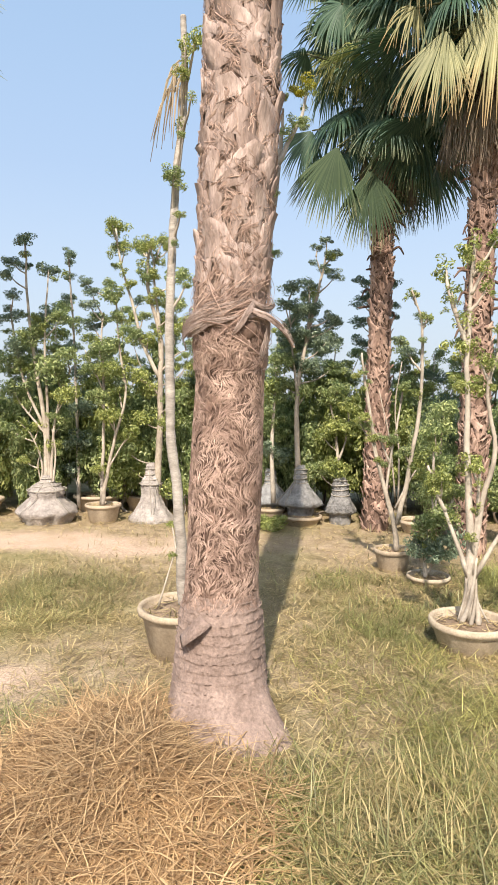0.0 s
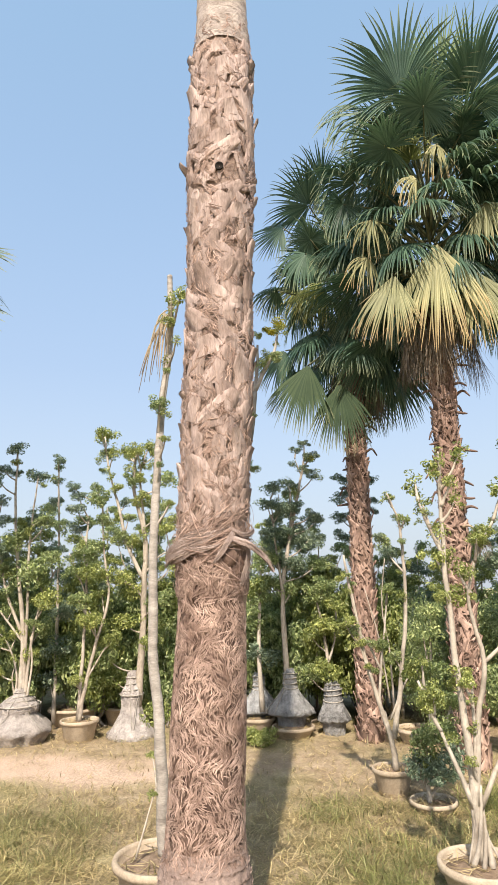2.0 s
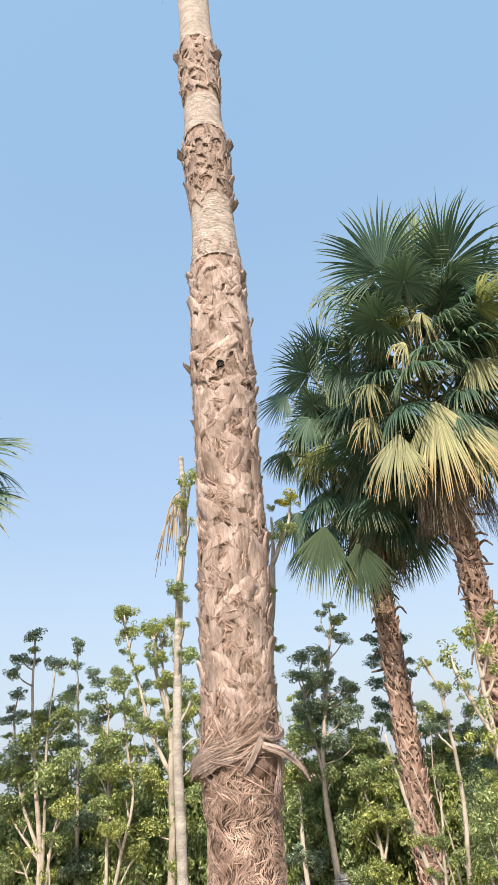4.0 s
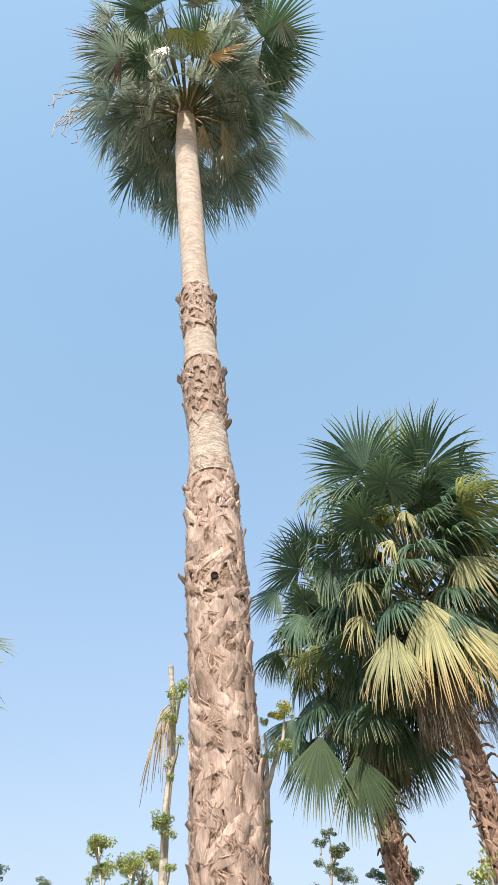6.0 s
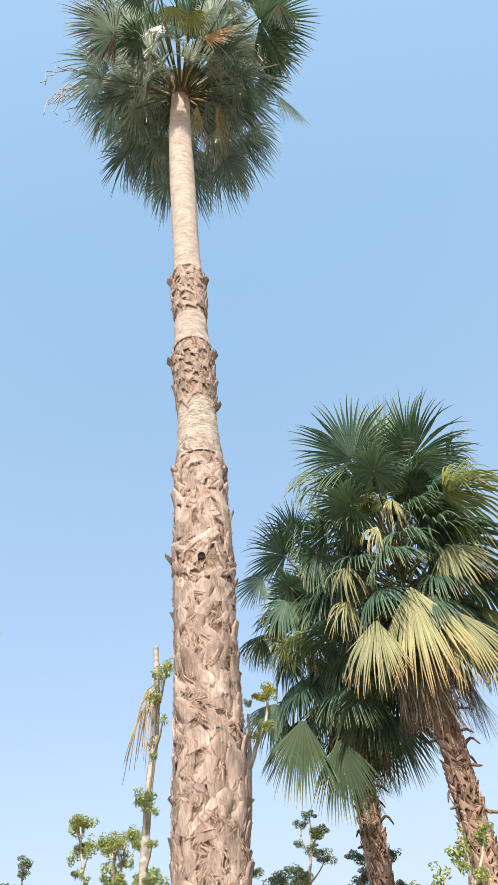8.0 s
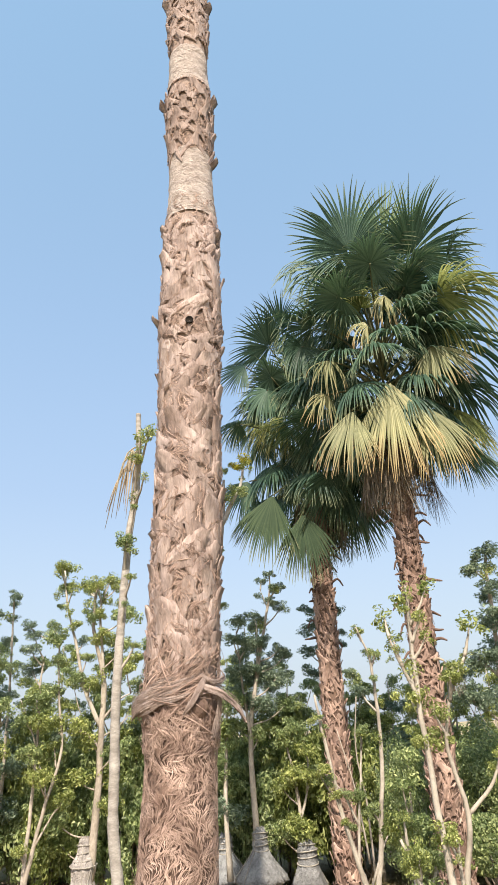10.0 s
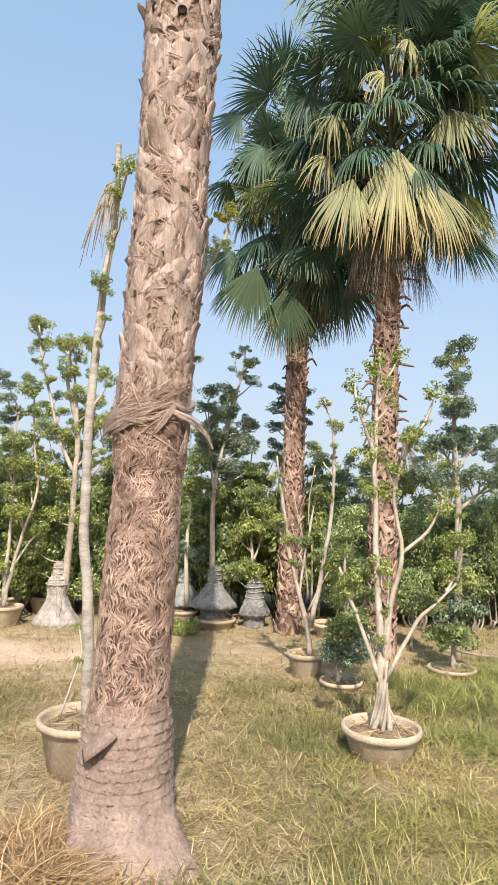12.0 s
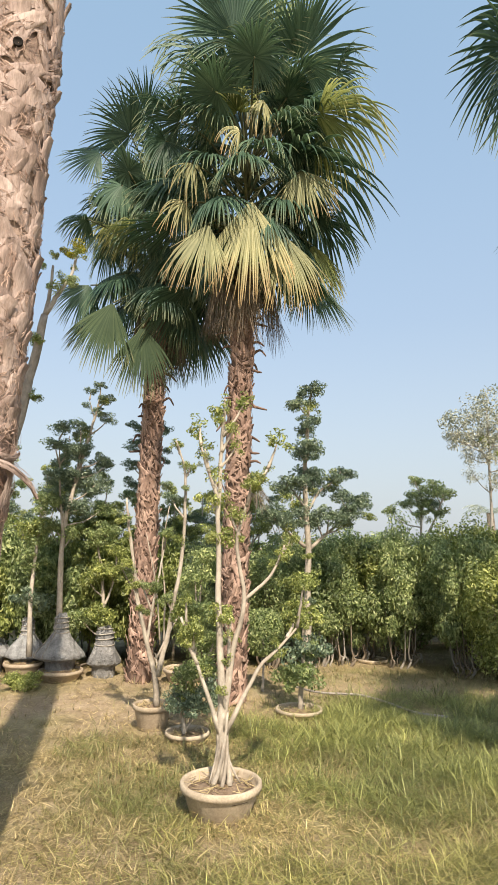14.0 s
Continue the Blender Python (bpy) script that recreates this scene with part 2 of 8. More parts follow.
# ---- building helpers ----
class Geo:
    """Collects vertices and faces of one mesh."""

    def __init__(self):
        self.v, self.f = [], []

    def add(self, verts, faces):
        n = len(self.v)
        self.v.extend(verts)
        self.f.extend([tuple(i + n for i in f) for f in faces])

    def mesh(self, name, mat, smooth=True):
        me = bpy.data.meshes.new(name)
        me.from_pydata([tuple(p) for p in self.v], [], self.f)
        me.materials.append(mat)
        if smooth:
            me.shade_smooth()
        return me


def part(name, geo, mat, parent, label="", smooth=True):
    me = geo if isinstance(geo, bpy.types.Mesh) else geo.mesh(name, mat, smooth)
    ob = new(name, me)
    ob.parent = parent
    if label:
        ob["label"] = label
    return ob


def thing(name, x, y, z, label, category, group=""):
    ob = new(name)
    ob.location = (x, y, z)
    ob.empty_display_size = 0.1
    return tagged(ob, label, category, group)


def tube(geo, pts, radii, sides=8, cap=True, wob=0.0, rnd=random):
    """A round limb along pts."""
    pts = [Vector(p) for p in pts]
    rings = []
    n0 = len(geo.v)
    for i, p in enumerate(pts):
        d = (pts[min(i + 1, len(pts) - 1)] - pts[max(i - 1, 0)]).normalized()
        a = d.orthogonal().normalized() if i == 0 else (a - d * a.dot(d)).normalized()
        b = d.cross(a)
        r = radii[i] if not isinstance(radii, (int, float)) else radii
        for k in range(sides):
            t = 2 * math.pi * k / sides
            rr = r * (1 + wob * rnd.uniform(-1, 1))
            geo.v.append(p + a * math.cos(t) * rr + b * math.sin(t) * rr)
    for i in range(len(pts) - 1):
        for k in range(sides):
            q = n0 + i * sides
            geo.f.append((q + k, q + (k + 1) % sides, q + sides + (k + 1) % sides, q + sides + k))
    if cap:
        geo.f.append(tuple(n0 + (len(pts) - 1) * sides + k for k in range(sides)))
        geo.f.append(tuple(n0 + k for k in reversed(range(sides))))


def smooth_path(pts, n=4):
    """Points on a smooth line through pts (Catmull-Rom)."""
    pts = [Vector(p) for p in pts]
    if len(pts) < 3:
        return [pts[0].lerp(pts[-1], i / (n * 2)) for i in range(n * 2 + 1)]
    full = [pts[0] * 2 - pts[1]] + pts + [pts[-1] * 2 - pts[-2]]
    res = []
    for i in range(1, len(full) - 2):
        p0, p1, p2, p3 = full[i - 1:i + 3]
        for k in range(n):
            t = k / n
            res.append(0.5 * (2 * p1 + (p2 - p0) * t + (2 * p0 - 5 * p1 + 4 * p2 - p3) * t * t + (3 * p1 - p0 - 3 * p2 + p3) * t ** 3))
    res.append(pts[-1])
    return res


def lathe(geo, profile, sides=40, squash=1.0, wob=0.0, rnd=random):
    n0 = len(geo.v)
    for r, z in profile:
        for k in range(sides):
            t = 2 * math.pi * k / sides
            q = r * (1 + wob * rnd.uniform(-1, 1))
            geo.v.append((q * math.cos(t), q * math.sin(t) * squash, z))
    for i in range(len(profile) - 1):
        for k in range(sides):
            q = n0 + i * sides
            geo.f.append((q + k, q + (k + 1) % sides, q + sides + (k + 1) % sides, q + sides + k))
    geo.f.append(tuple(n0 + (len(profile) - 1) * sides + k for k in range(sides)))
    geo.f.append(tuple(n0 + k for k in reversed(range(sides))))


def mesh_from_arrays(name, verts, quads, mat):
    """A mesh from numpy arrays of corners (n, 3) and faces (m, 3 or 4)."""
    me = bpy.data.meshes.new(name)
    k = quads.shape[1]
    me.vertices.add(len(verts))
    me.vertices.foreach_set("co", verts.astype(np.float32).ravel())
    me.loops.add(quads.size)
    me.loops.foreach_set("vertex_index", quads.astype(np.int32).ravel())
    me.polygons.add(len(quads))
    me.polygons.foreach_set("loop_start", np.arange(0, quads.size, k, dtype=np.int32))
    me.materials.append(mat)
    me.update(calc_edges=True)
    me.validate()
    return me


def leaf_cloud(name, centres, normals, size, mat, seed, narrow=0.42, jitter=0.35):
    """Many folded leaves, two triangles each."""
    r = np.random.default_rng(seed)
    n = len(centres)
    nrm = normals + r.normal(0, 0.5, (n, 3))
    nrm /= np.linalg.norm(nrm, axis=1, keepdims=True) + 1e-9
    t = r.normal(0, 1, (n, 3)) + normals * 0.5 + np.array((0, 0, 0.25))
    t -= nrm * (t * nrm).sum(1, keepdims=True)
    t /= np.linalg.norm(t, axis=1, keepdims=True) + 1e-9
    s = np.cross(nrm, t)
    L = size * r.uniform(1 - jitter, 1 + jitter, (n, 1))
    base, tip = centres - t * L * 0.5, centres + t * L * 0.5 - nrm * L * 0.12
    w = L * narrow * 0.5
    left, right = centres + s * w + nrm * L * 0.1, centres - s * w + nrm * L * 0.1
    verts = np.stack([base, left, tip, right], 1).reshape(-1, 3)
    i = np.arange(n)[:, None] * 4
    tris = np.concatenate([i + np.array([[0, 2, 1]]), i + np.array([[0, 3, 2]])], 1).reshape(-1, 3)
    return mesh_from_arrays(name, verts, tris, mat)


def clump_points(r, n, flat=0.6, lumps=7, hollow=0.45):
    """Points in an uneven pad of radius 1 made of small lumps."""
    c = r.normal(0, 1, (lumps, 3))
    c /= np.linalg.norm(c, axis=1, keepdims=True)
    c *= r.uniform(0.3, 0.78, (lumps, 1))
    c[0] *= 0.2
    which = r.integers(0, lumps, n)
    d = r.normal(0, 1, (n, 3))
    d /= np.linalg.norm(d, axis=1, keepdims=True)
    rad = r.uniform(0.25, 0.45, lumps)[which][:, None] * (hollow + (1 - hollow) * r.uniform(0, 1, (n, 1)) ** 0.5)
    p = c[which] + d * rad
    p[:, 2] *= flat
    d[:, 2] += 0.25
    return p, d


CLUMPS = {}


def clump_mesh(kind, v):
    """One of a few shared leaf pads of radius 1 for each kind of leaf."""
    if (kind, v) not in CLUMPS:
        mat, n, size, flat, lumps = {
            "green": (M_LEAF, 820, 0.165, 0.62, 14), "light": (M_LEAF_LIGHT, 760, 0.17, 0.64, 14), "dark": (M_LEAF_DARK, 860, 0.16, 0.6, 14),
            "grey": (M_LEAF_GREY, 420, 0.15, 0.9, 14), "moss": (M_MOSS, 420, 0.18, 0.6, 6), "spray": (M_LEAF_LIGHT, 150, 0.30, 1.0, 12)}[kind]
        r = np.random.default_rng(hash_of(kind) + v)
        p, d = clump_points(r, n, flat, lumps)
        CLUMPS[kind, v] = leaf_cloud("foliage_pad", p, d, size, mat, v + 5)
    return CLUMPS[kind, v]


def hash_of(s):
    return sum(ord(c) * (i + 3) for i, c in enumerate(s))


def pad(tree, x, y, z, rad, kind, rnd, tall=1.0):
    """A leaf pad at a world place, a part of its tree."""
    ob = part("foliage_pad", clump_mesh(kind, rnd.randrange(5)), None, tree)
    ob["kind"] = "stuff"
    ob.location = Vector((x, y, z)) - tree.location
    ob.rotation_euler = (rnd.uniform(-0.25, 0.25), rnd.uniform(-0.25, 0.25), rnd.uniform(0, 6.28))
    rad *= 1.18
    ob.scale = (rad * rnd.uniform(1.0, 1.3), rad * rnd.uniform(1.0, 1.3), rad * tall * rnd.uniform(1.0, 1.4))
    return ob


def limb(tree, pts, r0, r1, mat, name="stem", rnd=random, sides=8):
    """A tapering limb through world points, a part of its tree."""
    if len(pts) < 9:
        r0, r1 = r0 * 0.68, r1 * 0.5
    g = Geo()
    path = smooth_path([Vector(p) - tree.location for p in pts], 4)
    n = len(path)
    for i in range(1, n - 1):
        path[i] = path[i] + Vector((rnd.uniform(-1, 1), rnd.uniform(-1, 1), 0)) * r0 * 0.18
    tube(g, path, [r0 + (r1 - r0) * (i / (n - 1)) ** 0.8 for i in range(n)], sides, True, 0.07, rnd)
    return part(name, g, mat, tree)


def twig(tree, a, b, mat, rnd):
    """A thin side branch that carries a leaf pad."""
    a, b = Vector(a), Vector(b)
    m = a.lerp(b, 0.55) + Vector((0, 0, -0.12 * (Vector((b.x - a.x, b.y - a.y, 0)).length)))
    return limb(tree, [a, m, b], 0.022, 0.011, mat, "branch", rnd, 6)
# Fronds that can be told apart: hub of the fan, the reach from there to its middle tip, and its kind.
FANS_YELLOWING = [
    (2.01, 6.52, 8.09, -0.14, -0.24, 1.04, "up"),
    (2.61, 6.86, 8.44, 0.09, -0.32, 1.06, "young"),
    (2.86, 6.48, 7.96, 0.50, -0.44, 0.86, "up"),
    (2.15, 6.11, 7.50, 0.01, -0.44, 0.32, "disc"),
    (1.62, 6.63, 7.89, -0.67, 0.10, 0.53, "mid"),
    (1.79, 6.50, 7.25, -0.60, 0.13, 0.26, "disc"),
    (1.44, 7.01, 7.16, -0.69, 0.10, 0.35, "mid"),
    (3.10, 6.48, 7.26, 1.21, -0.23, 0.01, "mixed"),
    (3.01, 7.09, 6.90, 1.61, -0.16, -0.28, "mid"),
    (2.95, 6.62, 6.51, 0.16, -0.22, -0.76, "gold_small"),
    (2.28, 6.64, 6.00, -0.12, -0.22, -1.42, "gold"),
    (1.77, 6.71, 5.63, -0.33, -0.22, -0.97, "gold"),
    (2.72, 6.65, 5.60, 0.07, -0.22, -1.09, "gold"),
    (3.37, 7.35, 5.93, 0.41, -0.06, -0.85, "mixed_hang"),
]
FANS_YELLOWING += [
    (3.44, 7.40, 6.40, 0.87, -0.06, -0.54, "mid"),
    (2.06, 6.39, 6.71, -0.44, -0.06, -0.09, "wilt"),
    (1.57, 6.80, 6.46, -0.06, -0.06, -0.60, "wilt"),
    (1.54, 7.05, 6.07, -0.31, -0.06, -0.50, "wilt"),
    (2.37, 6.45, 7.24, -0.04, -0.06, -0.57, "wilt"),
    (1.27, 7.10, 6.90, -0.25, -0.06, -0.63, "mid"),
    (1.97, 7.32, 6.60, -0.23, -0.06, -0.71, "hang"),
    (2.78, 6.78, 7.12, 0.76, -0.21, -0.01, "mid"),
    (3.51, 7.89, 5.77, 0.10, -0.06, -0.91, "hang"),
    (2.24, 7.87, 5.80, -0.33, -0.06, -0.83, "hang"),
    (1.62, 8.03, 6.02, -0.25, -0.06, -0.94, "hang"),
    (2.37, 6.67, 7.68, 0.15, -0.13, 0.53, "up"),
    (2.12, 6.80, 7.59, -0.37, -0.04, 0.42, "up"),
    (2.80, 6.80, 7.65, 0.52, -0.23, 0.53, "up"),
]
FANS_YELLOWING += [
    (3.00, 7.60, 5.89, -0.16, -0.06, -1.00, "hang"),
    (3.07, 6.89, 7.59, 1.10, -0.19, 0.20, "mid"),
    (3.44, 6.64, 8.01, 0.25, -0.08, 0.60, "mid"),
]
FANS_DARK = [
    (0.48, 8.09, 7.24, -0.59, 0.25, 0.10, "up"),
    (0.88, 8.00, 7.54, -0.56, 0.06, 0.51, "up"),
    (0.37, 8.30, 6.32, -0.50, 0.19, -0.02, "mid"),
    (1.00, 7.88, 6.09, -0.61, 0.13, -0.10, "mixed"),
    (0.76, 7.92, 4.98, -0.26, -0.06, -1.02, "olive"),
    (1.17, 7.99, 4.71, 0.07, -0.06, -1.02, "olive"),
    (1.17, 8.20, 5.57, 0.11, -0.06, -0.70, "hang"),
    (0.46, 8.66, 5.50, -0.33, -0.06, -0.69, "hang"),
    (1.57, 8.71, 5.33, 0.24, -0.06, -0.81, "hang"),
    (2.10, 9.10, 5.29, 0.04, -0.06, -1.04, "hang"),
    (0.79, 7.87, 6.66, -0.25, -0.06, -0.60, "mid"),
    (1.33, 7.84, 6.58, 0.03, -0.06, -0.74, "mid"),
    (1.10, 8.12, 7.96, -0.44, 0.05, 0.50, "up"),
    (0.67, 8.31, 5.97, -0.33, -0.06, -0.56, "mid"),
]
FANS_DARK += [
    (0.87, 7.87, 6.88, -0.28, -0.10, 0.29, "disc"),
    (1.34, 8.04, 7.33, -0.10, -0.02, 0.55, "up"),
    (0.65, 8.53, 6.71, -0.48, 0.13, 0.09, "mid"),
    (1.10, 8.36, 5.97, -0.26, -0.06, -0.64, "mid"),
    (1.64, 8.46, 6.09, 0.13, -0.06, -0.69, "hang"),
]
FANS_TALL = [
    (-0.90, 2.25, 14.87, -0.99, -0.37, -0.01, "plum"),
    (-0.37, 1.70, 14.63, -0.59, -0.43, 0.01, "up"),
    (0.22, 1.53, 14.58, 0.17, -0.77, 0.33, "up"),
    (0.13, 1.85, 14.07, -0.16, 0.29, -0.30, "pale"),
    (0.56, 2.30, 14.05, 0.71, -0.19, -0.04, "orange"),
    (1.59, 2.35, 14.89, 1.12, -0.12, 0.05, "up"),
    (1.73, 2.80, 14.86, 0.78, 0.18, -0.04, "mid"),
    (1.92, 3.64, 15.14, 0.69, 0.58, -0.05, "slate"),
    (1.35, 4.18, 15.08, 0.54, 0.76, -0.11, "slate"),
    (0.51, 4.77, 15.41, 0.18, 1.42, -0.10, "slate"),
    (0.90, 4.52, 15.39, 0.48, 1.16, -0.12, "slate"),
    (-0.67, 4.57, 15.34, -0.42, 1.19, -0.15, "slate"),
    (-1.00, 3.98, 15.10, -0.52, 0.87, -0.16, "dusty"),
    (-1.29, 3.33, 15.07, -0.71, 0.94, -0.18, "slate"),
]
FANS_TALL += [
    (-0.93, 3.08, 14.63, -0.59, -0.14, 0.03, "dusty"),
    (0.33, 3.31, 13.96, -0.05, 0.74, -0.22, "clump"),
    (0.67, 3.35, 14.01, -0.01, 0.90, -0.26, "clump"),
    (-0.03, 2.82, 14.20, -0.30, -0.38, -0.10, "dusty"),
    (0.29, 2.67, 14.15, 0.08, -0.52, -0.16, "dusty"),
    (0.58, 2.79, 14.22, 0.44, -0.26, -0.12, "dusty"),
    (0.16, 2.30, 14.04, -0.13, -0.43, -0.09, "slate"),
    (0.61, 2.04, 14.13, 0.34, -0.28, -0.02, "dusty"),
    (-0.12, 1.80, 14.50, -0.21, -0.34, -0.01, "dusty"),
    (1.06, 2.25, 14.39, 0.32, -0.22, -0.03, "slate"),
    (-0.38, 2.66, 14.45, -0.60, 0.10, -0.04, "dusty"),
    (-0.57, 3.18, 14.71, -0.31, 0.68, -0.20, "dusty"),
    (1.06, 3.03, 14.47, 0.44, 0.38, -0.10, "dusty"),
    (1.23, 2.60, 14.50, 0.55, 0.54, -0.15, "dusty"),
]
FANS_TALL += [
    (-0.08, 2.14, 14.30, -0.49, 0.02, -0.12, "dusty"),
    (0.57, 1.65, 14.34, -0.04, -0.55, 0.16, "dusty"),
    (1.25, 1.74, 14.64, 0.61, -0.24, 0.08, "mid"),
    (1.01, 1.91, 14.38, 0.61, -0.24, 0.08, "dusty"),
    (-0.15, 1.24, 14.97, -0.26, -0.53, 0.25, "up"),
    (0.92, 1.43, 14.94, 0.34, -0.58, 0.28, "up"),
    (0.11, 4.84, 15.59, -0.35, 1.33, -0.19, "slate"),
    (1.21, 3.60, 14.83, 0.42, 0.63, -0.18, "dusty"),
    (-0.55, 2.42, 14.83, -0.63, 0.09, -0.04, "mid"),
    (-0.24, 4.44, 15.60, -0.51, 1.35, -0.20, "slate"),
    (-1.03, 1.82, 15.20, -0.40, -0.36, 0.10, "dusty"),
    (1.53, 3.27, 14.93, 0.69, 0.18, -0.04, "mid"),
    (0.41, 1.94, 14.05, 0.12, 0.38, -0.21, "pale"),
    (-0.41, 5.03, 15.63, -0.22, 1.16, -0.14, "dusty"),
]
FANS_TALL += [
    (1.05, 5.15, 15.42, 0.16, 0.75, -0.11, "dusty"),
    (1.93, 2.11, 14.86, 0.47, 0.47, -0.13, "dusty"),
    (-0.92, 3.55, 14.91, -0.54, 0.41, -0.13, "dusty"),
]


# ---- the ground ----
def bare(x, y):
    """How bare the earth is: the pale strip and patches."""
    v = min(1.25, 2.1 * max(0.0, 1 - abs(y - 7.5 - 0.14 * math.sin(x * 1.3) - 0.1 * math.sin(x * 4.1)) / 0.75)) * (1.0 if x < -0.9 else max(0.2, 1 - (x + 0.9) * 1.2))
    v = max(v, max(0.0, 1 - math.hypot((x + 1.62) / 0.5, (y - 3.55) / 0.42)) * 2.0)
    v = max(v, max(0.0, 1 - math.hypot((x + 0.55) / 1.0, (y - 7.1) / 0.35)) * 0.8)
    return min(1.0, v * (0.75 + 0.5 * noise.noise((x * 2.3, y * 2.3, 0))))


def height(x, y):
    h = 0.02 * noise.noise((x * 0.8, y * 0.8, 3)) + 0.012 * noise.noise((x * 3.1, y * 3.1, 7))
    d = math.hypot(x + 0.15, y - 3.15)
    h += 0.02 * math.exp(-(d / 0.55) ** 2) + 0.10 * math.exp(-((x + 0.5) / 0.36) ** 2 - ((y - 2.7) / 0.45) ** 2)
    return h * max(0.0, 1 - max(0.0, math.hypot(x - 1, y - 5) - 16) / 10)


def build_ground():
    def axis(lo, hi, step, far):
        a = list(np.arange(lo, hi + 1e-6, step))
        g, left, right = step, [], []
        x = lo
        while x > -far:
            g *= 1.5
            x -= g
            left.append(x)
        g, x = step, hi
        while x < far:
            g *= 1.5
            x += g
            right.append(x)
        return left[::-1] + a + right
    xs, ys = axis(-6, 9, 0.09, 2500), axis(-1.5, 12.5, 0.09, 2500)
    geo = Geo()
    geo.v = [(x, y, height(x, y)) for y in ys for x in xs]
    w = len(xs)
    geo.f = [(j * w + i, j * w + i + 1, (j + 1) * w + i + 1, (j + 1) * w + i) for j in range(len(ys) - 1) for i in range(w - 1)]
    me = geo.mesh("ground", M_GROUND)
    at = me.attributes.new("bare", "FLOAT", "POINT")
    at.data.foreach_set("value", [bare(p[0], p[1]) for p in geo.v])
    tagged(new("ground", me), "dry earth ground with cut straw and bare patches", "ground", kind="structure")


build_ground()


# ---- palms ----
def boot_plate(seed, length, low, top, lift, thick, legs=0.45):
    """An old leaf base as a flat plate (x across, y outward, z up), split into two legs below, lifting a little at its torn top."""
    r = random.Random(seed)
    g = Geo()
    rows, cols = 6, 5
    skew = r.uniform(-0.3, 0.3)
    tops = [r.uniform(0.8, 1.1) for _ in range(cols)]
    for back in (0, 1):
        for j in range(rows):
            v = j / (rows - 1)
            for i in range(cols):
                u = i / (cols - 1) * 2 - 1
                x = u * (low + (top - low) * v ** 0.7) * 0.5 + skew * length * v * 0.5
                z = length * v * (tops[i] if v > 0.7 else 1)
                if v < 0.3:
                    z += legs * length * (0.3 - v) / 0.3 * (1 - abs(u)) ** 1.2
                y = lift * v ** 1.6 + 0.006 * (1 - u * u) + r.uniform(-0.002, 0.002)
                edge = 1 - 0.75 * max(abs(u) ** 4, (1 - v) ** 4)
                g.v.append(Vector((x, y + (-0.5 if back else 0.5) * thick * edge, z)))
    n = rows * cols
    for j in range(rows - 1):
        for i in range(cols - 1):
            q = j * cols + i
            g.f.append((q, q + cols, q + cols + 1, q + 1))
            g.f.append((n + q, n + q + 1, n + q + cols + 1, n + q + cols))
    rim = [i for i in range(cols)] + [j * cols + cols - 1 for j in range(1, rows)] + [(rows - 1) * cols + i for i in range(cols - 2, -1, -1)] + [j * cols for j in range(rows - 2, 0, -1)]
    for k in range(len(rim)):
        q, w = rim[k], rim[(k + 1) % len(rim)]
        g.f.append((q, w, n + w, n + q))
    return g


def split_boot(seed, wide=0.11, high=0.22, strap=0.05, tongue=0.09, thick=0.008):
    """An old leaf base that has torn in two below: a tongue above and two straps that part downwards; their edges sink into the trunk."""
    r = random.Random(seed)
    g = Geo()

    def ribbon(pts, widths, lift):
        n0 = len(g.v)
        for k, ((x, z), w, h) in enumerate(zip(pts, widths, lift)):
            a, b = pts[max(k - 1, 0)], pts[min(k + 1, len(pts) - 1)]
            d = Vector((b[0] - a[0], b[1] - a[1])).normalized()
            nx, nz = -d.y, d.x
            for u, q in ((-1.0, -0.006), (-0.88, 1.1), (-0.3, 0.6), (0.3, 0.5), (0.88, 1.0), (1.0, -0.006)):
                jit = r.uniform(-0.14, 0.14)
                g.v.append(Vector((x + nx * w * (u + jit), h + (thick * q * r.uniform(0.7, 1.2) if q > 0 else q), z + nz * w * (u + jit))))
        for k in range(len(pts) - 1):
            for c in range(5):
                q = n0 + k * 6 + c
                g.f.append((q, q + 1, q + 7, q + 6))
    for sgn in (-1, 1):
        ex, ez = sgn * wide * r.uniform(0.7, 1.25), -high * r.uniform(0.7, 1.15)
        bow = r.uniform(0.1, 0.35)
        pts = [(ex * (t ** (1 + bow)) + sgn * strap * 0.35, ez * t + 0.02) for t in (0, 0.25, 0.5, 0.75, 1.0)]
        ribbon(pts, [strap * 0.55, strap * 0.5, strap * 0.46, strap * 0.38, strap * 0.16], [0.004, 0.003, 0.002, 0.0, -0.004])
    lean = r.uniform(-0.35, 0.35)
    tip = r.uniform(0.004, 0.03)
    ribbon([(lean * tongue * t, -0.03 + (tongue + 0.03) * t) for t in (0, 0.35, 0.7, 1.0)], [strap * 0.9, strap * 0.85, strap * r.uniform(0.55, 0.8), strap * r.uniform(0.2, 0.55)], [0.005, 0.007, 0.007 + tip * 0.4, 0.006 + tip])
    return g


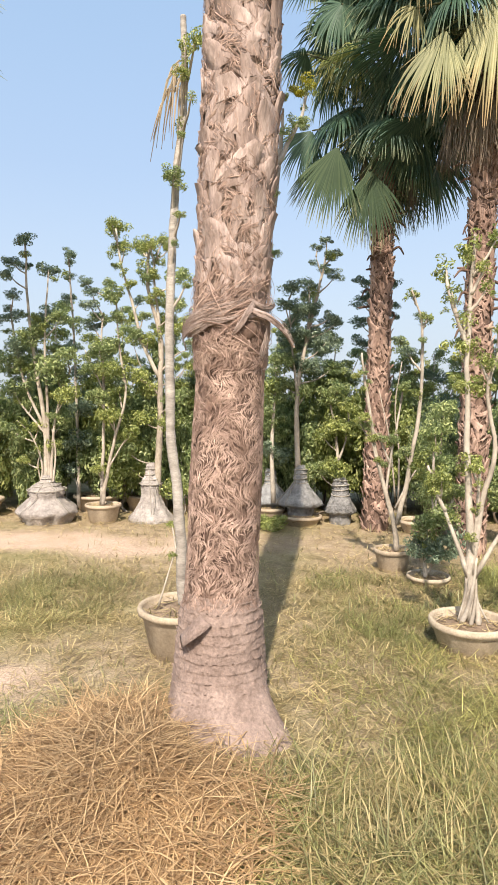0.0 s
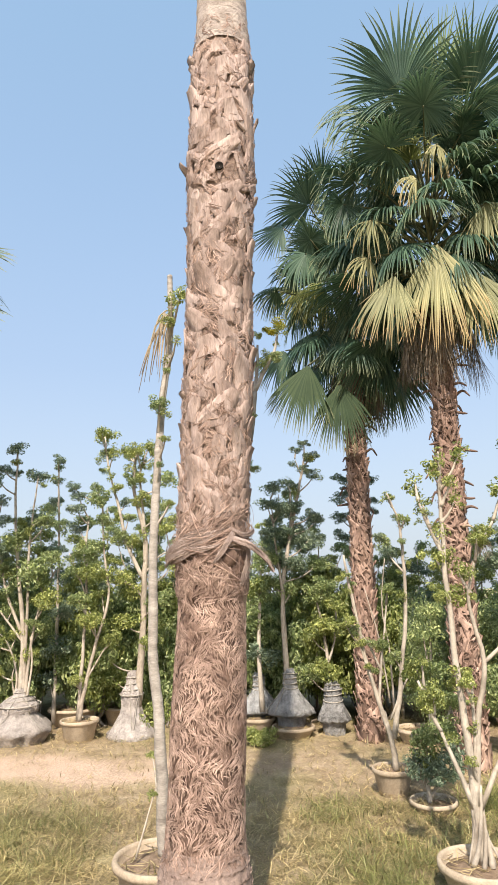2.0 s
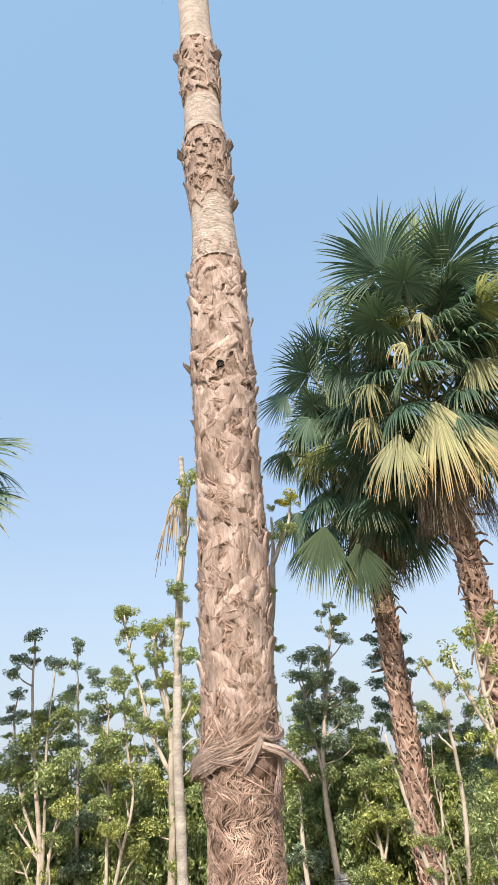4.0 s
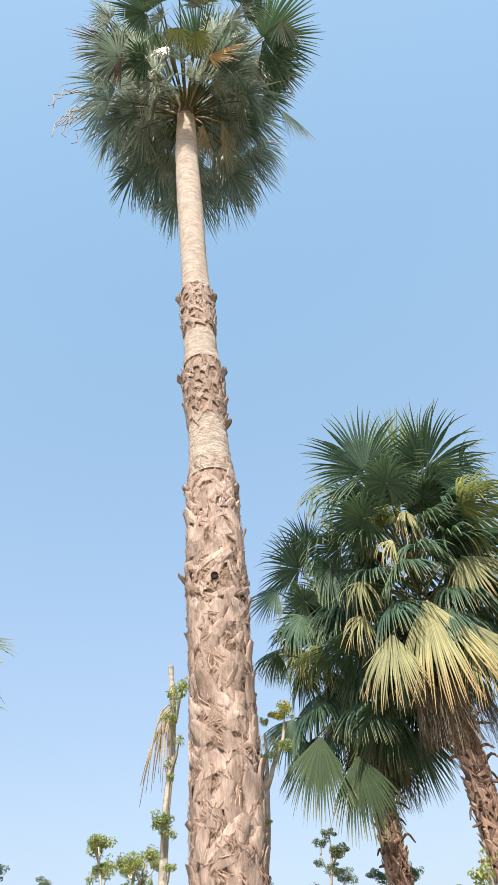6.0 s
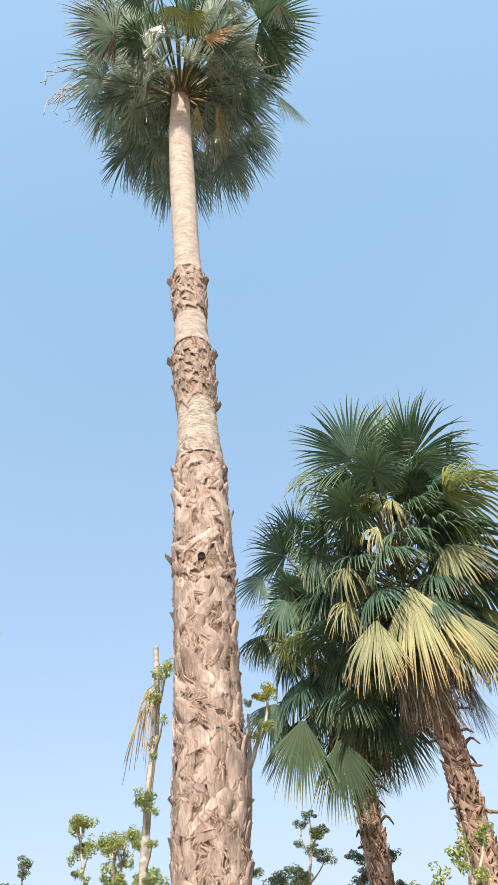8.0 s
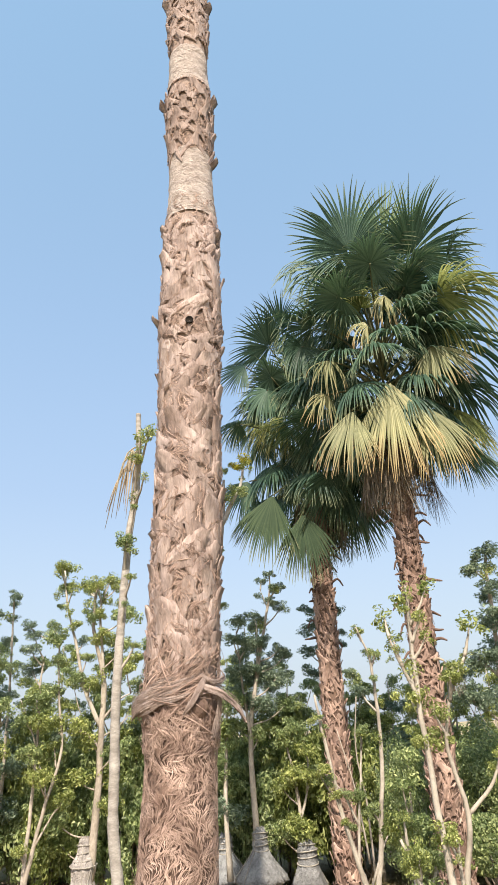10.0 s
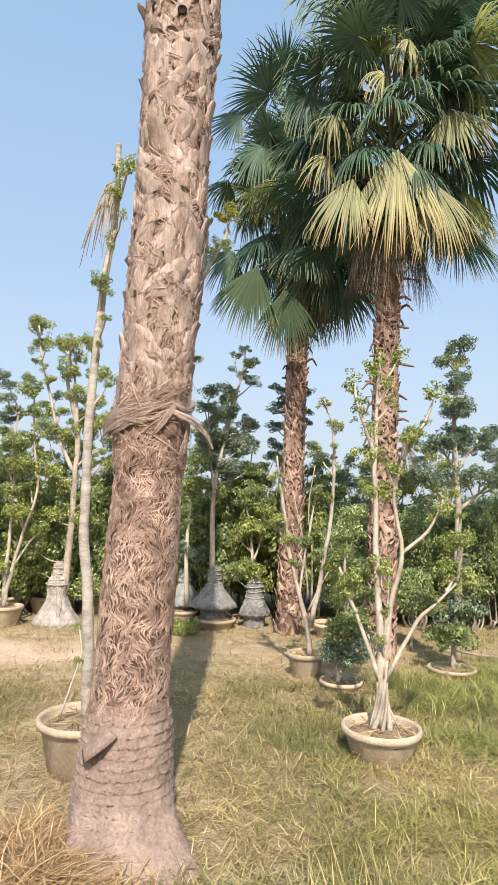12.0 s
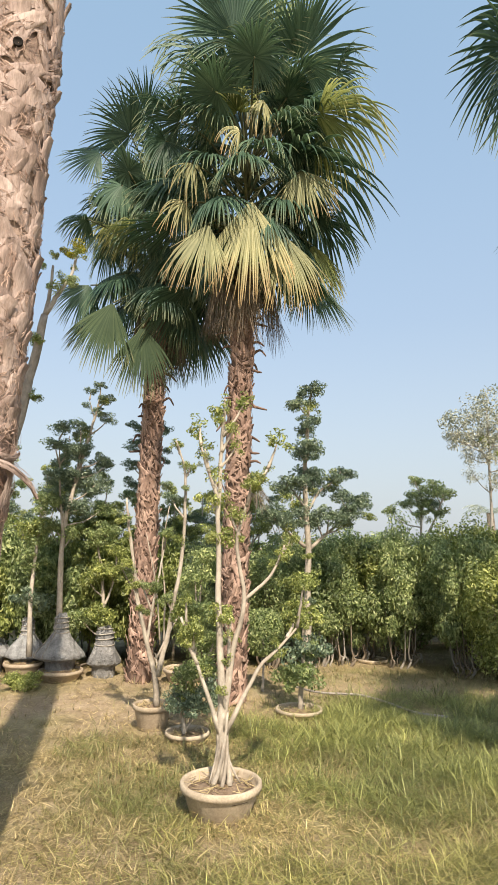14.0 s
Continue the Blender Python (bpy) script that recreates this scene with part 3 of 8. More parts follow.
# kind of fan: material, segments, half spread in degrees, joined share, hang of the tips, torn, fold
FAN_KINDS = {
    "up": (M_FROND, 56, 122, 0.50, 0.55, 0.10, 0.30), "young": (M_FROND_YOUNG, 54, 62, 0.50, 0.20, 0.05, 0.30), "disc": (M_FROND, 60, 158, 0.48, 0.9, 0.10, 0.15),
    "mid": (M_FROND, 54, 108, 0.46, 2.2, 0.20, 0.40), "hang": (M_FROND, 52, 58, 0.56, 0.8, 0.20, 0.16), "mixed": (M_FROND_MIXED, 52, 96, 0.46, 2.2, 0.30, 0.45),
    "olive": (M_FROND_OLIVE, 46, 44, 0.58, 0.8, 0.10, 0.12), "mixed_hang": (M_FROND_MIXED, 46, 50, 0.52, 1.2, 0.30, 0.35), "gold": (M_FROND_GOLD, 44, 42, 0.56, 0.8, 0.28, 0.14), "gold_small": (M_FROND_GOLD, 36, 60, 0.5, 1.0, 0.30, 0.15),
    "wilt": (M_FROND_GOLD, 22, 85, 0.26, 3.0, 0.9, 0.3), "dead": (M_FROND_DEAD, 40, 26, 0.35, 0.6, 0.60, 0.3),     "dusty": (M_FROND_DUSTY, 50, 95, 0.38, 2.8, 0.5, 0.45), "slate": (M_FROND_SLATE, 52, 74, 0.42, 1.8, 0.40, 0.35), "clump": (M_FROND_STRAW, 60, 34, 0.22, 1.0, 0.7, 0.4), "pale": (M_FROND_MIXED, 46, 95, 0.45, 2.0, 0.30, 0.4), "orange": (M_FROND_ORANGE, 48, 80, 0.48, 1.3, 0.35, 0.35), "plum": (M_FROND_PLUM, 50, 92, 0.48, 1.7, 0.35, 0.35)}


def blade_mesh(seed, hub, way, n, size, kind):
    """The pleated, split blade of a fan leaf; its free tips bend down under their own weight."""
    mat, count, spread, joined, hang, torn, fold = FAN_KINDS[kind]
    r = np.random.default_rng(seed)
    x, n = np.array(way), np.array(n)
    y = np.cross(n, x)
    wide = math.radians(spread) * r.uniform(0.92, 1.06)
    a = -wide + 2 * wide * (np.arange(count) + 0.5) / count
    a, da = a[r.uniform(0, 1, count) > torn * 0.22], 2 * wide / count
    m = len(a)
    length = size * (1.0 - 0.24 * (np.abs(a) / wide) ** 2) * r.uniform(0.9, 1.06, m)
    length *= np.where(r.uniform(0, 1, m) < torn * 0.3, r.uniform(0.65, 0.95, m), 1)
    d0 = np.cos(a)[:, None] * x + np.sin(a)[:, None] * y - (fold * np.abs(np.sin(a)))[:, None] * n
    d0 /= np.linalg.norm(d0, axis=1, keepdims=True)
    split = joined * r.uniform(0.86, 1.14, m)
    pull = hang * r.uniform(0.35, 1.6, m)
    twist = r.normal(0, 0.05 + 0.22 * torn, (m, 3))
    st = np.array([0.03, 0.22, 0.42, 0.56, 0.68, 0.80, 0.91, 1.0])
    p = np.array(hub) + d0 * (st[0] * length)[:, None]
    rows, last = [], st[0]
    for s in st:
        free = np.clip(s - 0.8 * split, 0, None)
        d = d0 + np.array((0, 0, -1.0)) * (pull * 1.9 * free ** 1.25 + 0.10 * hang * s * s)[:, None] + twist * (free * 2)[:, None]
        d /= np.linalg.norm(d, axis=1, keepdims=True)
        p = p + d * ((s - last) * length)[:, None]
        last = s
        side = np.cross(n, d)
        side /= np.linalg.norm(side, axis=1, keepdims=True) + 1e-9
        up = np.cross(d, side)
        w = np.where(s <= split, s, split * np.clip(1 - (s - split) / (1 - split), 0, 1) ** 0.85) * length * math.tan(da / 2) * 1.02 + 0.0012
        rows.append(np.stack([p - side * w[:, None] - up * (0.42 * w)[:, None], p + up * (0.42 * w)[:, None], p + side * w[:, None] - up * (0.42 * w)[:, None]], 1))
    v = np.stack(rows, 1)
    k = len(st)
    base = (np.arange(m) * k * 3)[:, None, None] + (np.arange(k - 1) * 3)[None, :, None]
    q = np.concatenate([base[..., None, :] + np.array([[0, 1, 4, 3]]), base[..., None, :] + np.array([[1, 2, 5, 4]])], 2).reshape(-1, 4)
    me = mesh_from_arrays("fan_blade", v.reshape(-1, 3), q, mat)
    along = me.attributes.new("along", "FLOAT", "POINT")
    along.data.foreach_set("value", np.tile(np.repeat(st, 3), m).astype(np.float32))
    return me


FAN_LABEL = {"gold": "yellowed hanging fan leaf with brown tips", "gold_small": "small yellowed fan leaf", "dead": "withered brown fan leaf", "clump": "straw-coloured clump of dry leaf strands", "slate": "dull blue-green hanging fan leaf", "orange": "orange dried fan leaf", "mixed": "yellow-green drooping fan leaf", "mixed_hang": "yellow-green hanging fan leaf", "pale": "pale yellow-green fan leaf", "wilt": "small wilted yellow fan leaf", "plum": "dull purple-brown fan leaf", "young": "young pale green folded fan leaf", "olive": "olive-green hanging fan leaf"}


def fan(palm, root, hub, way, size, kind, rnd, face=None):
    """One frond: a stalk from the crown's middle to the hub, and the blade there, pointing along way."""
    root, hub, x = Vector(root), Vector(hub), Vector(way).normalized()
    g = Geo()
    span = (hub - root).length
    mid = root.lerp(hub, 0.55) + Vector((0, 0, 0.14 * span))
    path = smooth_path([p - palm.location for p in (root, mid, hub)], 4)
    tube(g, path, [0.022 - 0.012 * i / (len(path) - 1) for i in range(len(path))], 5)
    dry = kind in ("dead", "orange", "plum", "clump")
    ob = part("frond", g.mesh("frond", M_STALK_DRY if dry else M_STALK), None, palm, FAN_LABEL.get(kind, ""))
    n = Vector(face) if face else Vector((rnd.uniform(-0.35, 0.35), -0.85, rnd.uniform(0.1, 0.6)))
    n = n - x * n.dot(x)
    n = n.normalized() if n.length > 0.05 else x.orthogonal().normalized()
    part("fan_blade", blade_mesh(rnd.randrange(10 ** 6), hub - palm.location, x, n, size, kind), None, ob)
    return ob


def named_fans(palm, rows, root, top, rnd, face, under=(0, 0.5, 0.8)):
    """The fronds of a list; each stalk leaves the crown's shaft at a height that suits its hub."""
    for hx, hy, hz, wx, wy, wz, kind in rows:
        z = min(top, max(root[2], root[2] + 0.55 * (hz - root[2]) - 0.2))
        f = Vector(face if kind not in ("up", "disc", "mid", "mixed") or rnd.random() < 0.2 else under) + Vector((rnd.uniform(-0.4, 0.4), rnd.uniform(-0.2, 0.2), rnd.uniform(-0.15, 0.45)))
        fan(palm, (root[0], root[1], z), (hx, hy, hz), (wx, wy, wz), Vector((wx, wy, wz)).length, kind, rnd, f)


def crown(palm, x, y, z0, z1, rnd, count, size=1.0, golden=0.1, clear=None, deads=8, stalk=1.0, droop=118, gap=62, kinds=("up", "mid", "hang")):
    """Fronds all round, from the young upright ones to the hanging ones; none where clear (degrees) is taken by named fronds."""
    a = rnd.uniform(0, 360)
    for i in range(count):
        a += 137.5 + rnd.uniform(-9, 9)
        t = (i + 0.5) / count
        if clear is not None and abs((a - clear + 180) % 360 - 180) < gap:
            continue
        el = radians(80 - droop * t + rnd.uniform(-8, 8))
        out = Vector((math.cos(radians(a)), math.sin(radians(a)), 0))
        root = Vector((x, y, z1 + (z0 - z1) * t)) + out * 0.08
        hub = root + (out * math.cos(el) + Vector((0, 0, math.sin(el)))) * stalk * rnd.uniform(0.85, 1.15)
        dip = el - radians(12 + 22 * t)
        way = out * math.cos(dip) + Vector((0, 0, math.sin(dip)))
        kind = kinds[0] if t < 0.3 else ("mixed" if rnd.random() < golden else kinds[1]) if t < 0.65 else kinds[2]
        fan(palm, root, hub, way, size * rnd.uniform(0.9, 1.1), kind, rnd, out * math.sin(-dip) + Vector((0, 0, math.cos(dip))) + Vector((rnd.uniform(-0.3, 0.3), rnd.uniform(-0.3, 0.3), 0)))
    skirt(palm, x, y, z0, rnd, deads, size)


def skirt(palm, x, y, z, rnd, count, size, kind="dead", off=0.28):
    """Withered fronds hanging close to the trunk."""
    a = rnd.uniform(0, 360)
    for i in range(count):
        a += 137.5
        out = Vector((math.cos(radians(a)), math.sin(radians(a)), 0))
        root = Vector((x, y, z)) + out * 0.1
        fan(palm, root, root + out * off * rnd.uniform(0.7, 1.3) + Vector((0, 0, -0.1 - 0.3 * rnd.random())), out * 0.55 * off + Vector((0, 0, -1)), size * rnd.uniform(0.7, 1.0), kind, rnd, out)


def trunk_core(axis, radius, z0, z1, step, sides=40, rough=0.03, seed=0):
    g = Geo()
    n = int((z1 - z0) / step) + 1
    for j in range(n):
        z = z0 + (z1 - z0) * j / (n - 1)
        c = axis(z)
        for k in range(sides):
            t = 2 * math.pi * k / sides
            q = radius(z, t) * (1 + rough * noise.noise((math.cos(t) * 3, math.sin(t) * 3, z * 6 + seed)))
            g.v.append((c[0] + q * math.cos(t), c[1] + q * math.sin(t), z))
    for j in range(n - 1):
        for k in range(sides):
            q = j * sides
            g.f.append((q + k, q + (k + 1) % sides, q + sides + (k + 1) % sides, q + sides + k))
    g.f.append(tuple((n - 1) * sides + k for k in range(sides)))
    return g


def put_boots(palm, plates, mat, axis, radius, z0, z1, dz, rnd, limit, size=(0.8, 1.15), tilt=0.8, lean=0.0, sink=0.0, free=None):
    """Leaf bases up a trunk in a spiral, each bent to the trunk; those up to limit are single pieces, the rest one joined mesh."""
    rest = Geo()
    ang, z, count = rnd.uniform(0, 6), z0, 0
    while z < z1:
        plate = rnd.choice(plates)
        sc, a, ta, zz = rnd.uniform(*size), ang + rnd.uniform(-0.18, 0.18), rnd.uniform(-tilt, tilt), z + rnd.uniform(-0.02, 0.02)
        ln = lean * rnd.random()
        if free and abs(zz - free[0]) < 0.10 and abs((a - free[1] + math.pi) % (2 * math.pi) - math.pi) < 0.55:
            zz += 0.14 if zz > free[0] else -0.16
        ca, sa = math.cos(ta), math.sin(ta)
        verts = []
        for p in plate.v:
            x, h, v = p.x * sc, p.y * sc, p.z * sc
            x, v = x * ca + v * sa, -x * sa + v * ca
            r = radius(zz + v, a)
            t = a - x / r
            q = r + h - sink + ln * max(0, v)
            c = axis(zz + v)
            verts.append(Vector((c[0] + q * math.cos(t), c[1] + q * math.sin(t), zz + v)))
        if count < limit:
            g = Geo()
            g.add(verts, plate.f)
            part("leaf_base", g, mat, palm)
        else:
            rest.add(verts, plate.f)
        count += 1
        ang += 2.39996
        z += dz * rnd.uniform(0.8, 1.2)
    if rest.v:
        part("leaf_bases_above", rest, mat, palm)["kind"] = "stuff"


def strand(g, p, along, out, length, width, curl, rnd):
    """A thin flat fibre."""
    side = along.cross(out).normalized()
    n0 = len(g.v)
    for i in range(4):
        t = i / 3
        c = p + along * length * (t - 0.5) + out * (0.004 + curl * t * t) + side * 0.2 * length * (t - 0.5) ** 2 * rnd.choice((-1, 1))
        w = width * (1 - 0.8 * abs(t - 0.4))
        g.v += [c - side * w, c + out * w * 0.6, c + side * w]
    for i in range(3):
        q = n0 + i * 3
        g.f += [(q, q + 1, q + 4, q + 3), (q + 1, q + 2, q + 5, q + 4)]


def swirl(u, z):
    """The way the trunk's fibres run, in radians from the horizontal, at u metres round and z up: patches that lean to either side."""
    k = noise.noise((u * 9, z * 15, 2.0)) + 0.3 * noise.noise((u * 22, z * 31, 5.0))
    return math.pi / 2 - 0.95 * math.tanh(5.5 * k)


def trunk_strand(g, axis, radius, t, z, length, width, lift, rnd, slope=None, steps=4):
    """A fibre that lies on the trunk and follows the swirl."""
    n0 = len(g.v)
    ds = length / (steps - 1)
    stray = rnd.gauss(0, 0.36)
    for i in range(steps):
        r = radius(z, t)
        f = swirl(t * r, z) + stray if slope is None else slope
        out = Vector((math.cos(t), math.sin(t), 0))
        tang = Vector((-out.y, out.x, 0))
        al = tang * math.cos(f) + Vector((0, 0, math.sin(f)))
        side = al.cross(out)
        k = i / (steps - 1)
        c = Vector((*axis(z), z)) + out * (r + lift * math.sin(math.pi * (0.15 + 0.75 * k)))
        w = width * (0.35 + 0.65 * math.sin(math.pi * (0.12 + 0.8 * k)))
        g.v += [c - side * w, c + out * w * 0.75, c + side * w]
        t += ds * math.cos(f) / r
        z += ds * math.sin(f)
    for i in range(steps - 1):
        q = n0 + i * 3
        g.f += [(q, q + 1, q + 4, q + 3), (q + 1, q + 2, q + 5, q + 4)]


def main_palm():
    rnd = random.Random(11)
    X, Y = -0.15, 3.30
    palm = thing("fan_palm", X, Y, 0, "tall fan palm with shaggy cross-hatched trunk and ringed grey base", "palm tree")
    zs = [0, 0.4, 0.67, 1.2, 1.8, 2.2, 2.7, 3.3, 4.5, 5.6, 7.0, 9.0, 12.7, 15.0]
    xs = [-0.165, -0.16, -0.155, -0.137, -0.112, -0.105, -0.085, -0.06, -0.036, -0.012, -0.02, -0.02, -0.008, 0.06]
    rz = [-0.1, 0.0, 0.12, 0.39, 0.6, 0.7, 0.95, 1.24, 1.54, 1.84, 2.1, 2.4, 2.7, 3.0, 3.4, 3.7, 4.15, 4.5, 5.0, 5.4, 5.55, 5.92, 6.17, 6.4, 6.8, 7.1, 7.43, 7.7, 8.2, 8.4, 8.8, 9.5, 10.4, 11.5, 13, 14.6]
    rr = [0.31, 0.285, 0.268, 0.245, 0.226, 0.198, 0.190, 0.193, 0.187, 0.178, 0.192, 0.188, 0.188, 0.196, 0.195, 0.190, 0.194, 0.208, 0.198, 0.196, 0.180, 0.170, 0.172, 0.186, 0.196, 0.172, 0.166, 0.176, 0.184, 0.160, 0.154, 0.160, 0.172, 0.178, 0.172, 0.16]

    def axis(z):
        return (float(np.interp(z, zs, xs)) - X, 0.0)

    def radius(z, t):
        return float(np.interp(z, rz, rr))

    def ringed(z, t):
        r0 = radius(z, t)
        k = z * 20.5 + 0.18 * noise.noise((math.cos(t) * 2, math.sin(t) * 2, z * 3))
        low = max(0, 0.34 - z) / 0.34
        flare = 0.06 * low * noise.noise((math.cos(t) * 2.2, math.sin(t) * 2.2, 5)) + 0.19 * low ** 1.5 * math.exp(-(((t + 0.62 + math.pi) % (2 * math.pi) - math.pi) / 0.42) ** 2) + 0.24 * low ** 1.6 * math.exp(-(((t + 1.5 + math.pi) % (2 * math.pi) - math.pi) / 0.62) ** 2)
        fringe = 0.6 + 0.9 * noise.noise((math.cos(t) * 14, math.sin(t) * 14, int(k) * 3.1))
        return r0 + 0.0065 * (1 - (k % 1.0)) ** 3 * fringe * min(1, max(0.15, (z - 0.12) / 0.2)) + 0.006 * noise.noise((math.cos(t) * 9, math.sin(t) * 9, z * 22)) + 0.003 * noise.noise((math.cos(t) * 26, math.sin(t) * 26, z * 60)) + flare
    part("ringed_base", trunk_core(axis, ringed, -0.08, 0.72, 0.005, 150, 0.008), M_RING, palm, "grey ringed swollen trunk base")
    g = Geo()
    for ring in range(4, 15):
        for k in range(62):
            if rnd.random() < 0.30 + 0.5 * max(0, 12 - ring) / 9:
                continue
            t, z = 2 * math.pi * (k + rnd.uniform(-0.3, 0.3)) / 62, (ring + rnd.uniform(-0.12, 0.12)) / 20.5 + 0.003
            q, hw, tall, off = ringed(z, t), rnd.uniform(0.004, 0.011), rnd.uniform(0.006, 0.015), rnd.uniform(0.004, 0.011)
            out, tang = Vector((math.cos(t), math.sin(t), 0)), Vector((-math.sin(t), math.cos(t), 0))
            c = Vector((*axis(z), z)) + out * q
            n0 = len(g.v)
            up = Vector((0, 0, 1))
            g.v += [c - tang * hw, c + tang * hw, c + tang * hw * rnd.uniform(-0.6, 0.6) + up * tall + out * off, c - up * 0.006 - out * 0.004 + out * off * 0.2, c + up * tall * 0.5 - out * 0.003]
            g.f += [(n0, n0 + 3, n0 + 2), (n0 + 3, n0 + 1, n0 + 2), (n0, n0 + 2, n0 + 4), (n0 + 2, n0 + 1, n0 + 4)]
    part("ring_fringe", g.mesh("ring_fringe", M_RING, False), None, palm, "rows of short torn leaf scars")["kind"] = "stuff"
    # the torn flap: a sheet held along its upper left edge, its free edge standing off over a hollow
    g = Geo()
    for k in range(9):
        u = k / 8
        rows = []
        for w in (0.0, 0.5, 1.0):
            a, z = radians(-148 + 34 * u + 19 * w), 0.50 + 0.135 * u - 0.035 * w
            out = Vector((math.cos(a), math.sin(a), 0))
            off = 0.004 + 0.058 * w ** 1.3 * math.sin(math.pi * (0.22 + 0.70 * u)) + 0.003 * noise.noise((u * 6, w * 4, 1))
            rows.append((Vector((*axis(z), z)) + out * (radius(z, a) + off), out))
        g.v += [p for p, o in rows] + [p - o * 0.006 for p, o in reversed(rows)]
    for i in range(8):
        for k in range(6):
            g.f.append((i * 6 + k, i * 6 + (k + 1) % 6, i * 6 + 6 + (k + 1) % 6, i * 6 + 6 + k))
    g.f += [tuple(range(48, 54)), tuple(range(5, -1, -1))]
    part("bark_flap", g, M_RING, palm, "torn dry flap standing off the ringed base")
    part("trunk", trunk_core(axis, lambda z, t: radius(z, t) - 0.012, 2.08, 8.4, 0.04, 40, 0.05), M_CORE, palm)
    # Darker core colour here puts shade into the gaps between the fibres.
    part("lower_trunk", trunk_core(axis, lambda z, t: radius(z, t) - 0.012, 0.70, 2.10, 0.04, 40, 0.05, 3), M_CORE_RED, palm, "lower trunk core, coloured dark as shade between the fibres")

    def smooth_ring(z, t):
        k = z * 11 + 0.6 * noise.noise((math.cos(t) * 2, math.sin(t) * 2, z * 3))
        scar = 0.010 * max(0.0, 1 - abs((k % 1.0) - 0.5) / 0.13) * max(0, 0.4 + 1.5 * noise.noise((math.cos(t) * 2, math.sin(t) * 2, int(k) * 1.7)))
        return radius(z, t) + 0.005 * (1 - (k % 1.0)) ** 2 - scar + 0.006 * noise.noise((math.cos(t) * 6, math.sin(t) * 6, z * 14))
    part("smooth_trunk", trunk_core(axis, smooth_ring, 8.3, 14.6, 0.02, 32, 0.02), M_SMOOTH, palm, "pale smooth ringed upper trunk")
    part("smooth_band", trunk_core(axis, lambda z, t: smooth_ring(z, t) - 0.002, 5.45, 6.15, 0.015, 36, 0.035), M_SMOOTH, palm, "pale ringed bark band")
    part("smooth_band", trunk_core(axis, lambda z, t: smooth_ring(z, t) - 0.002, 6.95, 7.42, 0.015, 36, 0.035), M_SMOOTH, palm, "pale ringed bark band")
    torn = [split_boot(100 + i, rnd.uniform(0.07, 0.13), rnd.uniform(0.13, 0.25), rnd.uniform(0.04, 0.068), rnd.uniform(0.05, 0.11), rnd.uniform(0.0035, 0.0065)) for i in range(18)]
    flat = [boot_plate(160 + i, rnd.uniform(0.11, 0.19), rnd.uniform(0.10, 0.17), rnd.uniform(0.05, 0.10), rnd.uniform(-0.002, 0.006), 0.006, 0.5) for i in range(8)]
    thin = [split_boot(180 + i, rnd.uniform(0.06, 0.10), rnd.uniform(0.10, 0.17), rnd.uniform(0.03, 0.045), rnd.uniform(0.04, 0.09), 0.006) for i in range(8)]
    hole = (4.44, -1.53)
    put_boots(palm, flat, M_PATCH, axis, radius, 0.85, 2.02, 0.03, rnd, 40, (0.5, 0.95), 1.6, 0.0, 0.0045)
    put_boots(palm, flat, M_BOOT, axis, radius, 2.25, 5.35, 0.042, rnd, 70, (0.7, 1.1), 1.0, 0.0, 0.001, hole)
    put_boots(palm, torn, M_BOOT, axis, radius, 2.35, 5.38, 0.0125, rnd, 200, (0.6, 1.25), 0.75, 0.0, 0.0, hole)
    for z0, z1 in ((6.15, 6.88), (7.55, 8.25)):
        put_boots(palm, thin, M_BOOT, axis, radius, z0, z1, 0.012, rnd, 0, (0.7, 1.2), 0.6, 0.0, 0.0)
    # loose fibres, in crossing directions
    g = Geo()
    for i in range(11500):
        trunk_strand(g, axis, radius, rnd.uniform(0, 6.283), rnd.uniform(0.64, 2.1), rnd.uniform(0.035, 0.08), rnd.uniform(0.0010, 0.0028), rnd.uniform(-0.001, 0.0065), rnd)
    for i in range(9000):
        trunk_strand(g, axis, radius, rnd.uniform(0, 6.283), 1.9 + 3.5 * rnd.random() ** 1.6, rnd.uniform(0.04, 0.12), rnd.choice((0.001, 0.0015, 0.002, 0.003)), rnd.uniform(0.004, 0.019), rnd)
    for z0, z1, n in ((5.35, 5.6, 200), (6.1, 6.95, 1100), (7.5, 8.3, 1100)):
        for i in range(n):
            trunk_strand(g, axis, radius, rnd.uniform(0, 6.283), rnd.uniform(z0, z1), rnd.uniform(0.03, 0.09), rnd.choice((0.002, 0.003, 0.004)), rnd.uniform(0.003, 0.014), rnd)
    for i in range(300):
        z, t = rnd.gauss(2.16, 0.06), rnd.uniform(0, 6.283)
        if -1.35 < t - 6.283 < -0.2 and z < 2.19:
            continue
        trunk_strand(g, axis, radius, t, z, rnd.uniform(0.10, 0.32), rnd.choice((0.001, 0.0015, 0.002, 0.003)), rnd.uniform(0.006, 0.04), rnd, rnd.gauss(0.3, 0.55), 8)
    part("trunk_fibre", g.mesh("trunk_fibre", M_FIBRE), None, palm, "loose tan trunk fibres")["kind"] = "stuff"
    # the collar of torn sheaths at two metres: fibrous straps, a broad flap and a curled loop
    def strap(pts, widths, label, thick=0.0035, fibres=46, stray=1.0):
        """A flat curved sheath with loose fibres along it: pts are (degrees round, height, off the trunk)."""
        ps = smooth_path([Vector((*axis(z), z)) + Vector((math.cos(radians(a)), math.sin(radians(a)), 0)) * (radius(z, 0) + o) for a, z, o in pts], 5)
        last = len(ps) - 1
        across, frame3 = (-1.0, -0.7, -0.4, -0.1, 0.2, 0.5, 0.78, 1.0), []
        ridge = [rnd.uniform(0.2, 1.6) if k % 2 else rnd.uniform(-0.6, 0.3) for k in range(8)]
        g = Geo()
